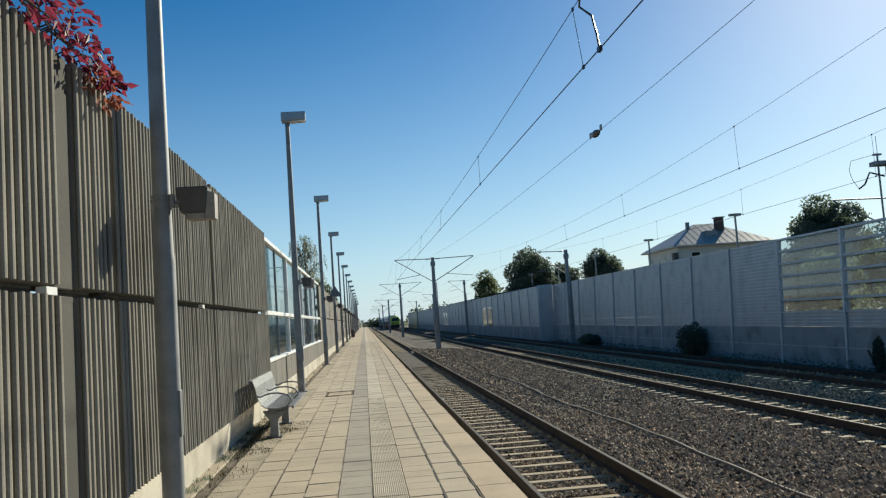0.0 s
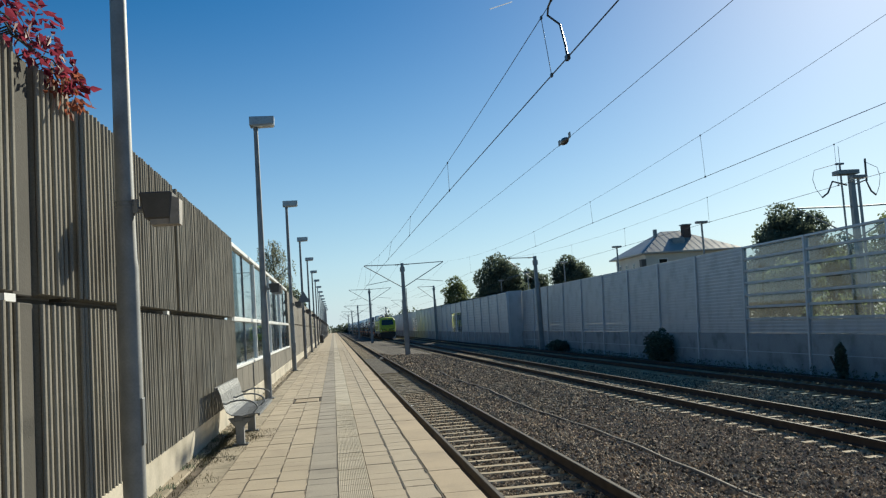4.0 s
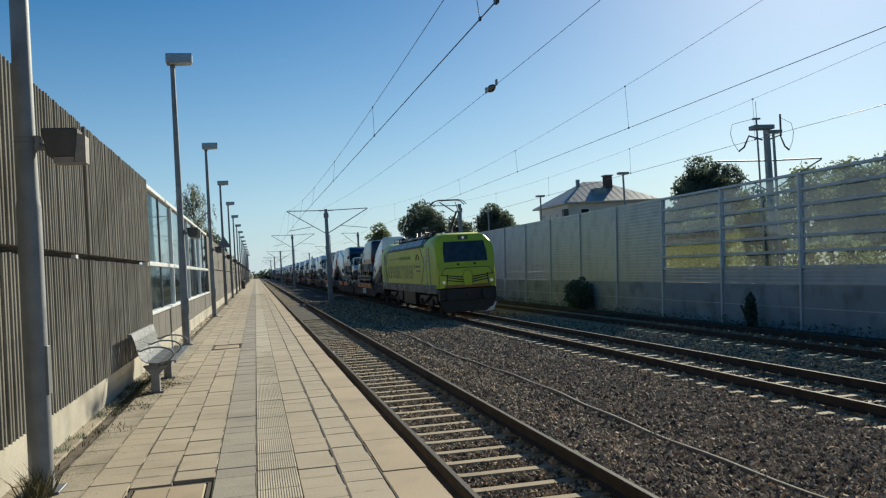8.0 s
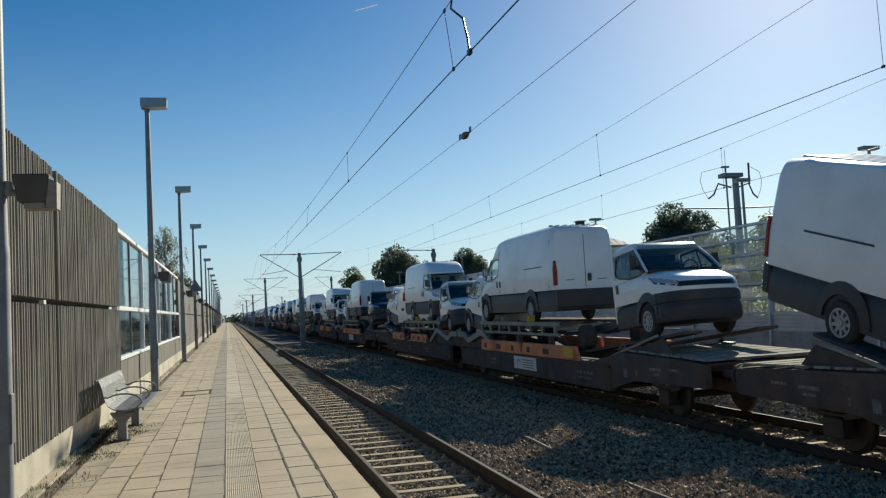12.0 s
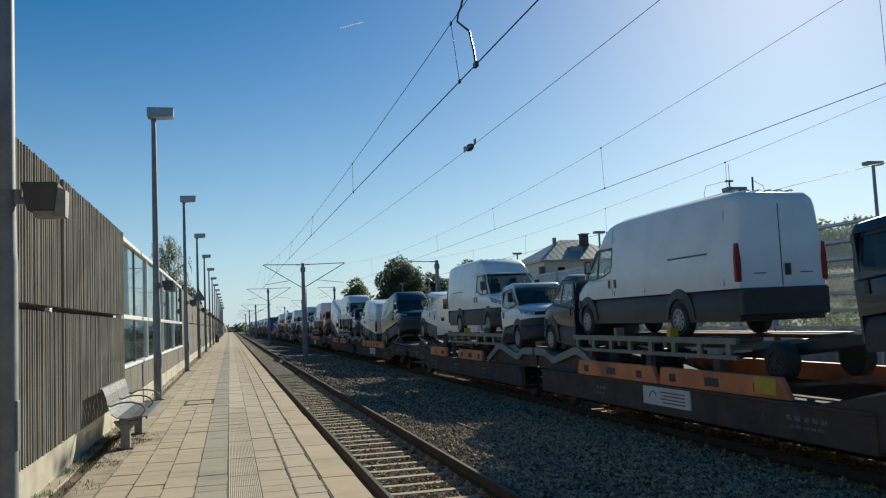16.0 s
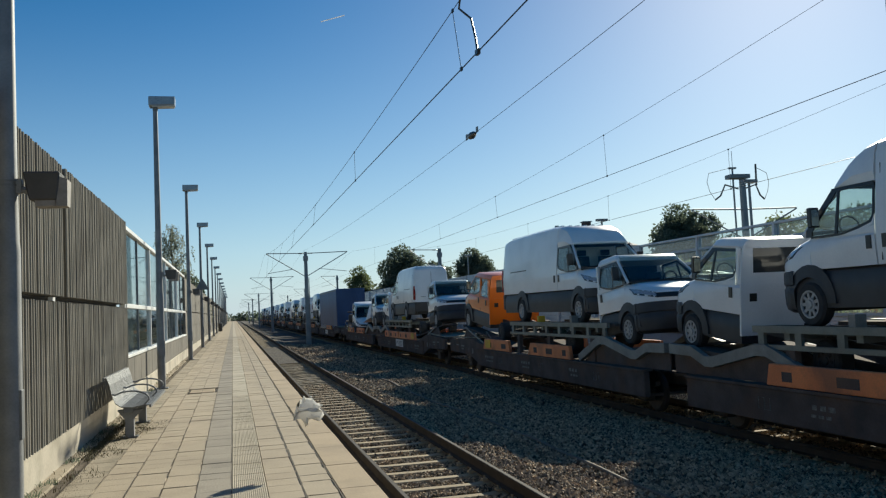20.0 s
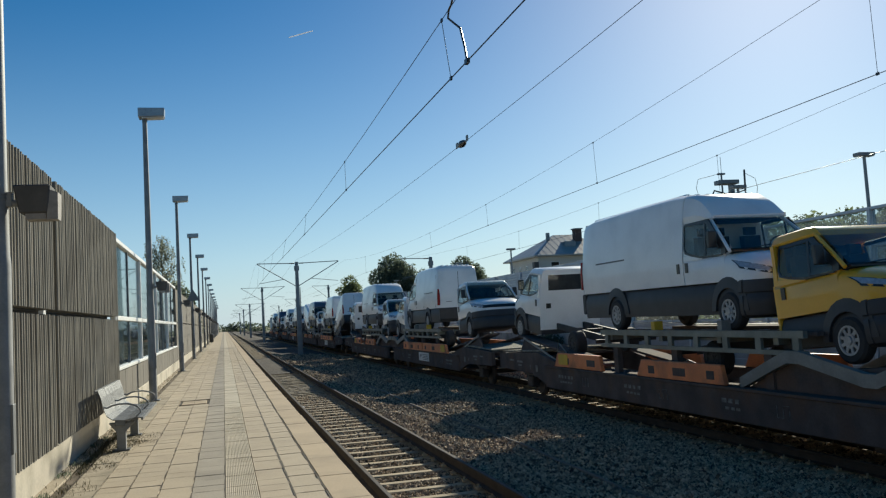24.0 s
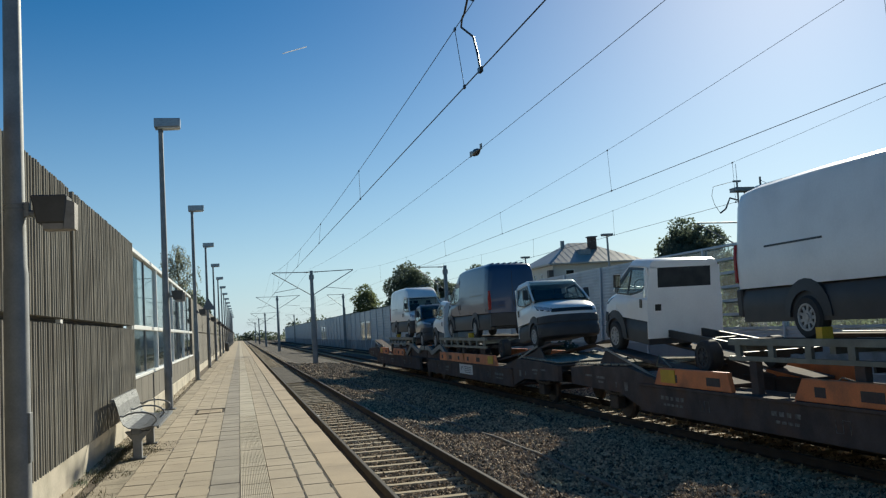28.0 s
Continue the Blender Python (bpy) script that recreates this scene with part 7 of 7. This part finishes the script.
    part("guide_rod", Shape().path([(0.15, y + 0.15, 4.15), (0.12, y - 1.15, 5.05)], 0.025), M_LBLACK, t)
    for q in (-1, 1):
        part("upper_arm", Shape().path([(q * 0.12, y - 1.3, 5.2), (q * 0.42, y + 0.55, 5.83)], 0.03), M_LBLACK, t)
    for d in (0.3, 0.75):
        part("collector_strip", Shape().path([(-0.95, y + d, 5.68), (-0.75, y + d, 5.88), (-0.5, y + d, 5.93), (0.5, y + d, 5.93), (0.75, y + d, 5.88), (0.95, y + d, 5.68)], 0.025), M_LBLACK, t)
    # lettering and outlines on the side that faces the platform
    x = -1.503
    text_part("RESPONSIBILITY", 1.1, (x, -3.48, 1.86), t, M_LPRINT_M, 0.785)
    text_part("DRIVEN", 1.1, (x, -9.76, 1.86), t, M_LPRINT_M, 0.735)
    text_part("cross-border connections", 0.36, (x, -8.15, 2.96), t, M_LPRINT_M, 1.03)
    part("illegible_line", Shape().box(x - 0.004, x, -7.95, -6.1, 3.00, 3.10).box(x - 0.004, x, -5.9, -4.0, 3.00, 3.10), M_LPRINT_F, t, "faded line of print")
    text_part("by", 0.40, (x, -12.92, 2.42), t, M_LPRINT, 0.9)
    part("logo_arc", Shape().path([(x - 0.002, -14.15 + 0.42 * math.cos(q), 2.75 + 0.42 * math.sin(q)) for q in np.linspace(0.3, 2.8, 9)], 0.035, 4), M_LRED, t)
    part("logo_bar", Shape().box(x - 0.004, x, -14.76, -13.5, 2.46, 2.57), M_LPRINT, t, "plain logo bar")
    part("logo_bar", Shape().box(x - 0.004, x, -14.75, -13.6, 2.24, 2.32), M_LPRINT, t)
    for pts in (((-3.6, 3.5), (-2.56, 2.6), (-3.55, 1.6)), ((-14.93, 3.5), (-15.94, 2.6), (-14.92, 1.6))):
        part("outline", Shape().path([(x - 0.003, yy, z) for yy, z in pts], 0.016, 4), M_LBLACK, t)
    return t


loco = locomotive()
MOVERS.append((loco, pose(TRAIN_X, 0.3, RAIL2)))


# ---- white plastic bag blown along by the train ----
def bag():
    t = thing("plastic_bag", (2, 60, -0.9), "crumpled white plastic bag blown through the air", "plastic bag")
    rs = random.Random(12)
    s = Shape()
    n, k = 12, 7
    rings = []
    for j in range(k):
        f = j / (k - 1)
        r = 0.085 * (0.35 + 0.9 * math.sin(math.pi * (0.12 + 0.78 * f)))
        rings.append([((r * (1 + rs.uniform(-0.3, 0.25))) * math.cos(2 * math.pi * i / n) * 1.35 + rs.uniform(-0.025, 0.025), 0.5 * r * (1 + rs.uniform(-0.35, 0.35)) * math.sin(2 * math.pi * i / n), -0.10 + 0.20 * f + rs.uniform(-0.045, 0.045)) for i in range(n)])
    s.loft(rings)
    m = leafy("thin_white_film", (0.88, 0.87, 0.84), (0.82, 0.81, 0.78), 0.5, 6, 14, 0.06, 0.55)
    part("film", s, m, t, smooth=25)
    h = Shape().path([(0, -0.03, 0.09), (0, -0.05, 0.14), (0, 0.0, 0.16), (0, 0.035, 0.13), (0, 0.03, 0.085)], 0.006, 5)
    part("handle", h, m, t)
    return t


litter = bag()
# ---- paving, last of the setting ----
def slab_mesh(w, l, material, ribs=0):
    """A slab with worn edges; local origin at the middle of its top."""
    s = Shape()
    e = 0.003
    s.loft([[(-w / 2, -l / 2, -0.045), (w / 2, -l / 2, -0.045), (w / 2, l / 2, -0.045), (-w / 2, l / 2, -0.045)],
            [(-w / 2, -l / 2, -e), (w / 2, -l / 2, -e), (w / 2, l / 2, -e), (-w / 2, l / 2, -e)],
            [(-w / 2 + e, -l / 2 + e, 0), (w / 2 - e, -l / 2 + e, 0), (w / 2 - e, l / 2 - e, 0), (-w / 2 + e, l / 2 - e, 0)]])
    for i in range(ribs):
        c = -w / 2 + (i + 0.5) * w / ribs
        q = w / ribs * 0.27
        s.prism([(c - q, 0.0), (c - q * 0.6, 0.004), (c + q * 0.6, 0.004), (c + q, 0.0)], -l / 2 + 0.004, l / 2 - 0.004, "y")
    return s.mesh("slab", material)


COLUMNS = ((-1.55, -1.25, "stained"), (-1.25, -0.95, "sand"), (-0.95, -0.65, "sand"), (-0.65, -0.35, "sand"), (-0.35, -0.05, "grey"), (-0.05, 0.25, "tactile"), (0.25, 0.55, "sand"), (0.55, 0.825, "sand"))
SL = 0.3
MESHES, CROSS = {}, []
rs = random.Random(6)
paving = thing("paving", (0, 0, 0), "sand-coloured concrete platform slabs with a ribbed guiding strip", "paving", kind="structure")
LIDS = ((-0.94, -0.36, 5.55, 6.5), (-0.94, -0.36, 18.1, 19.0))
for x0, x1, sort in COLUMNS:
    w = round(x1 - x0 - 0.006, 4)
    material = {"sand": M_SLAB, "stained": M_SLAB_ST, "grey": M_SLAB_GREY, "tactile": M_TACTILE}[sort]
    if (w, sort) not in MESHES:
        MESHES[(w, sort)] = slab_mesh(w, SL - 0.004, material, 17 if sort == "tactile" else 0)
    off = rs.uniform(0, SL)
    rest = Shape()
    y = -14.0 + off
    while y < PLAT_END:
        c = y + SL / 2
        if any(x0 > a - 0.05 and x1 < b + 0.05 and y < d and y + SL > e for a, b, e, d in LIDS):
            y += SL
            continue
        if 4.5 < y < 30:
            CROSS.append((x0, x1, y))
        dz = rs.uniform(-0.004, 0.003)
        if 5.6 < c < 16.8:
            ob = part("slab", MESHES[(w, sort)], None, paving)
            ob.location = ((x0 + x1) / 2, c, dz)
            ob.rotation_euler = (rs.uniform(-0.004, 0.004), rs.uniform(-0.004, 0.004), rs.uniform(-0.006, 0.006))
        elif c < 60:
            rest.box((x0 + x1) / 2 - w / 2, (x0 + x1) / 2 + w / 2, y + 0.004, y + SL - 0.004, -0.04, dz)
        y += SL
    rest.box((x0 + x1) / 2 - w / 2, (x0 + x1) / 2 + w / 2, 60, PLAT_END, -0.04, 0)
    part("further_slabs", rest, material, paving, kind="stuff", clean=False)

# dirt washed out of the joints, most of it along the two open ones
jd = Shape()
r3 = random.Random(31)
for x, wide in [(x, 1.0) for x in (0.549, 0.831)] + [(c[0], 0.33) for c in COLUMNS[:6]]:
    y = 4.0
    while y < 60:
        l = r3.uniform(0.15, 0.7)
        w0, w1 = r3.uniform(0.004, 0.011) * wide, r3.uniform(0.004, 0.014) * wide
        jd.add([(x - w0, y, 0.004), (x + w0, y, 0.004), (x + w1, y + l, 0.004), (x - w1, y + l, 0.004), (x, y - 0.05, 0.002), (x, y + l + 0.05, 0.002)], [(0, 4, 1), (0, 1, 2, 3), (3, 2, 5)])
        y += l + r3.uniform(0.0, 0.12 if wide == 1.0 else 0.3)
for x0, x1, y in CROSS:
    if r3.random() < 0.28:
        a, b = x0 + r3.uniform(0.0, 0.12), x1 - r3.uniform(0.0, 0.12)
        w0, w1 = r3.uniform(0.0, 0.004), r3.uniform(0.0, 0.004)
        jd.add([(a, y - w0, 0.0042), (b, y - w1, 0.0042), (b, y + w1, 0.0042), (a, y + w0, 0.0042)], [(0, 1, 2, 3)])
part("joint_dirt", jd, M_JOINT, paving, kind="stuff", clean=False)

# coping along the edge
cm = slab_mesh(0.325, 1.14, M_COPING)
rest = Shape()
y = -14.5
while y < PLAT_END:
    if 4.0 < y < 40:
        ob = part("coping_slab", cm, None, paving)
        ob.location = (1.003 + rs.uniform(-0.006, 0.006), y + 0.575, 0.006 + rs.uniform(-0.004, 0.004))
        ob.rotation_euler = (0, 0, rs.uniform(-0.004, 0.004))
    else:
        rest.box(0.84, 1.166, y + 0.004, y + 1.146, -0.05, 0.005)
    y += 1.15
part("further_coping", rest, M_COPING, paving, kind="stuff", clean=False)

for x0, x1, y0, y1 in LIDS:
    lid = thing("access_cover", ((x0 + x1) / 2, (y0 + y1) / 2, 0), "pale access cover with a dark gap around it", "access cover", "access covers")
    hw, hl = (x1 - x0) / 2 - 0.045, (y1 - y0) / 2 - 0.045
    part("cover", Shape().box(-hw, hw, -hl, hl, -0.04, 0.003), M_COPING, lid, bevel=0.008)
    part("frame", Shape().box(-hw - 0.035, -hw - 0.012, -hl - 0.035, hl + 0.035, -0.04, -0.002).box(hw + 0.012, hw + 0.035, -hl - 0.035, hl + 0.035, -0.04, -0.002).box(-hw - 0.011, hw + 0.011, hl + 0.012, hl + 0.035, -0.04, -0.002), M_JOINT, lid)

scrap = Shape().loft([[(-0.09, -0.05, 0), (0.0, -0.07, 0.01), (0.1, -0.03, 0)], [(-0.1, 0.02, 0.03), (0.01, 0.0, 0.05), (0.09, 0.03, 0.02)], [(-0.06, 0.08, 0.0), (0.02, 0.09, 0.02), (0.08, 0.07, 0.0)]])
solid("paper_scrap", scrap, M_SIGN, "white paper scrap lying beside the rail", "litter").location = (2.1, 25.5, -0.955)

# pale concrete edging at the wall foot
edging = thing("gutter_edging", (0, 0, 0), "worn pale concrete edging stones at the wall foot", "edging", kind="structure")
em = Shape().box(-0.08, 0.08, -0.497, 0.497, -0.05, 0.0).mesh("edging_stone", M_SLAB_ST, bevel=0.008)
for i in range(30):
    ob = part("edging_stone", em, None, edging)
    ob.location = (-1.775, 4.5 + i, -0.006 + rs.uniform(-0.003, 0.003))
    ob.rotation_euler = (rs.uniform(-0.003, 0.003), rs.uniform(-0.02, 0.02), rs.uniform(-0.006, 0.006))

# gutter strip between paving and wall
g = Shape()
xs, ys = np.linspace(-1.85, -1.56, 7), np.arange(-3, 60, 0.12)
r2 = np.random.RandomState(9)
g.v = [(float(x), float(y), float(-0.014 - 0.012 * math.sin(math.pi * i / 6) + r2.uniform(-0.006, 0.006))) for y in ys for i, x in enumerate(xs)]
g.f = [(j * 7 + i, j * 7 + i + 1, j * 7 + 8 + i, j * 7 + 7 + i) for j in range(len(ys) - 1) for i in range(6)]
solid("gutter", g, M_DIRT, "dirt-filled gutter between paving and wall", "gutter", kind="structure", clean=False)
solid("gutter_far", Shape().box(-1.85, -1.56, 59.9, PLAT_END, -0.045, -0.02), M_DIRT, "dirt-filled gutter further along", "gutter", kind="structure")


# soil and dry plant crumbs drifted from the gutter over the paving
def crumbs():
    rs = random.Random(77)
    s = Shape()
    for i in range(4200):
        y = 5.5 + 16.0 * rs.random() ** 1.3
        x = -1.56 + min(0.75, rs.expovariate(6.5)) * (0.55 + 0.45 * math.sin(y * 1.9) * math.sin(y * 0.7 + 1))
        q, a = rs.uniform(0.002, 0.0055), rs.uniform(0, 6.28)
        c, k = q * math.cos(a), q * math.sin(a)
        s.add([(x + c, y + k, 0.0), (x - k, y + c, 0.0), (x - c, y - k * 1.6, 0.0), (x, y, q * 0.7)], [(0, 1, 3), (1, 2, 3), (2, 0, 3)])
    solid("soil_crumbs", s, M_DIRT, "brown soil and plant crumbs drifted over the paving", "soil", kind="stuff", clean=False)


crumbs()

# white trail of an aircraft far off in the sky
trail = Shape().path([(-36, 0, -11.4), (-18, 0, -5.5), (-14, 0, -4.4), (10, 0, 3.1), (14, 0, 4.2), (36, 0, 11.2)], 1.5, 6)
vapour = solid("aircraft_trail", trail, leafy("vapour_white", (0.72, 0.73, 0.75), (0.68, 0.69, 0.71), 0.9, 0.2, 1, 0.03, 0.9), "short thin white aircraft trail in the sky", "aircraft trail")


# ---- everything that moves ----
def motions():
    # steady at first, braking gently from the sixteenth second on
    rear_0, speed, brake = 299.1, 30.0, 0.035
    marks = (0.0, 8.5, 16.0, 17.0, 18.0, 19.0, 20.0, 21.0, 22.0, 23.0, 24.0, 25.0, 26.0, 27.0, 28.0)
    for ob, m in MOVERS:
        walk(ob, [(t, Matrix.Translation((0, rear_0 - speed * t + brake * max(0.0, t - 16.3) ** 2, 0)) @ m) for t in marks])
    path = ((0.0, 3.3, 62.0, -0.9, 0, 0, 0), (16.6, 3.3, 58.0, -0.9, 10, 0, 10), (17.0, 2.6, 46.0, -0.75, 20, 15, 25), (17.4, 2.56, 38.0, -0.50, -15, 25, 10), (17.6, 3.27, 34.0, 0.2, 25, -20, -15),
            (17.8, 3.50, 30.3, 0.55, 30, 10, -30), (18.0, 3.29, 25.5, 0.62, 10, -25, -20), (18.2, 2.53, 19.4, 0.9, -20, -30, 0), (18.5, 1.98, 16.24, 0.78, -30, -15, 20), (18.8, 1.77, 13.4, 0.54, -10, 10, 30),
            (19.1, 1.59, 11.8, 0.44, 15, 12, 15), (19.4, 1.30, 10.7, 0.57, 25, -10, -10), (19.6, 1.01, 9.9, 0.60, 10, -25, -30), (19.8, 0.77, 9.17, 0.58, -15, -30, -20), (20.0, 0.70, 8.65, 0.53, -25, -10, 5),
            (20.2, 0.74, 7.93, 0.32, -10, 15, 25), (20.3, 0.80, 7.6, 0.2, 5, 20, 35), (20.5, 0.78, 7.1, 0.06, 10, 5, 30), (21.5, 0.6, 4.2, 0.14, 10, 5, 20), (28.0, 0.3, 1.0, 0.14, 10, 5, 20))
    walk(vapour, [(t, pose(628.3 - 15.565 * t, 2500, 979.3 - 4.906 * t)) for t in (0.0, 28.0)])
    walk(litter, [(t, pose(*p)) for t, *p in path])


motions()
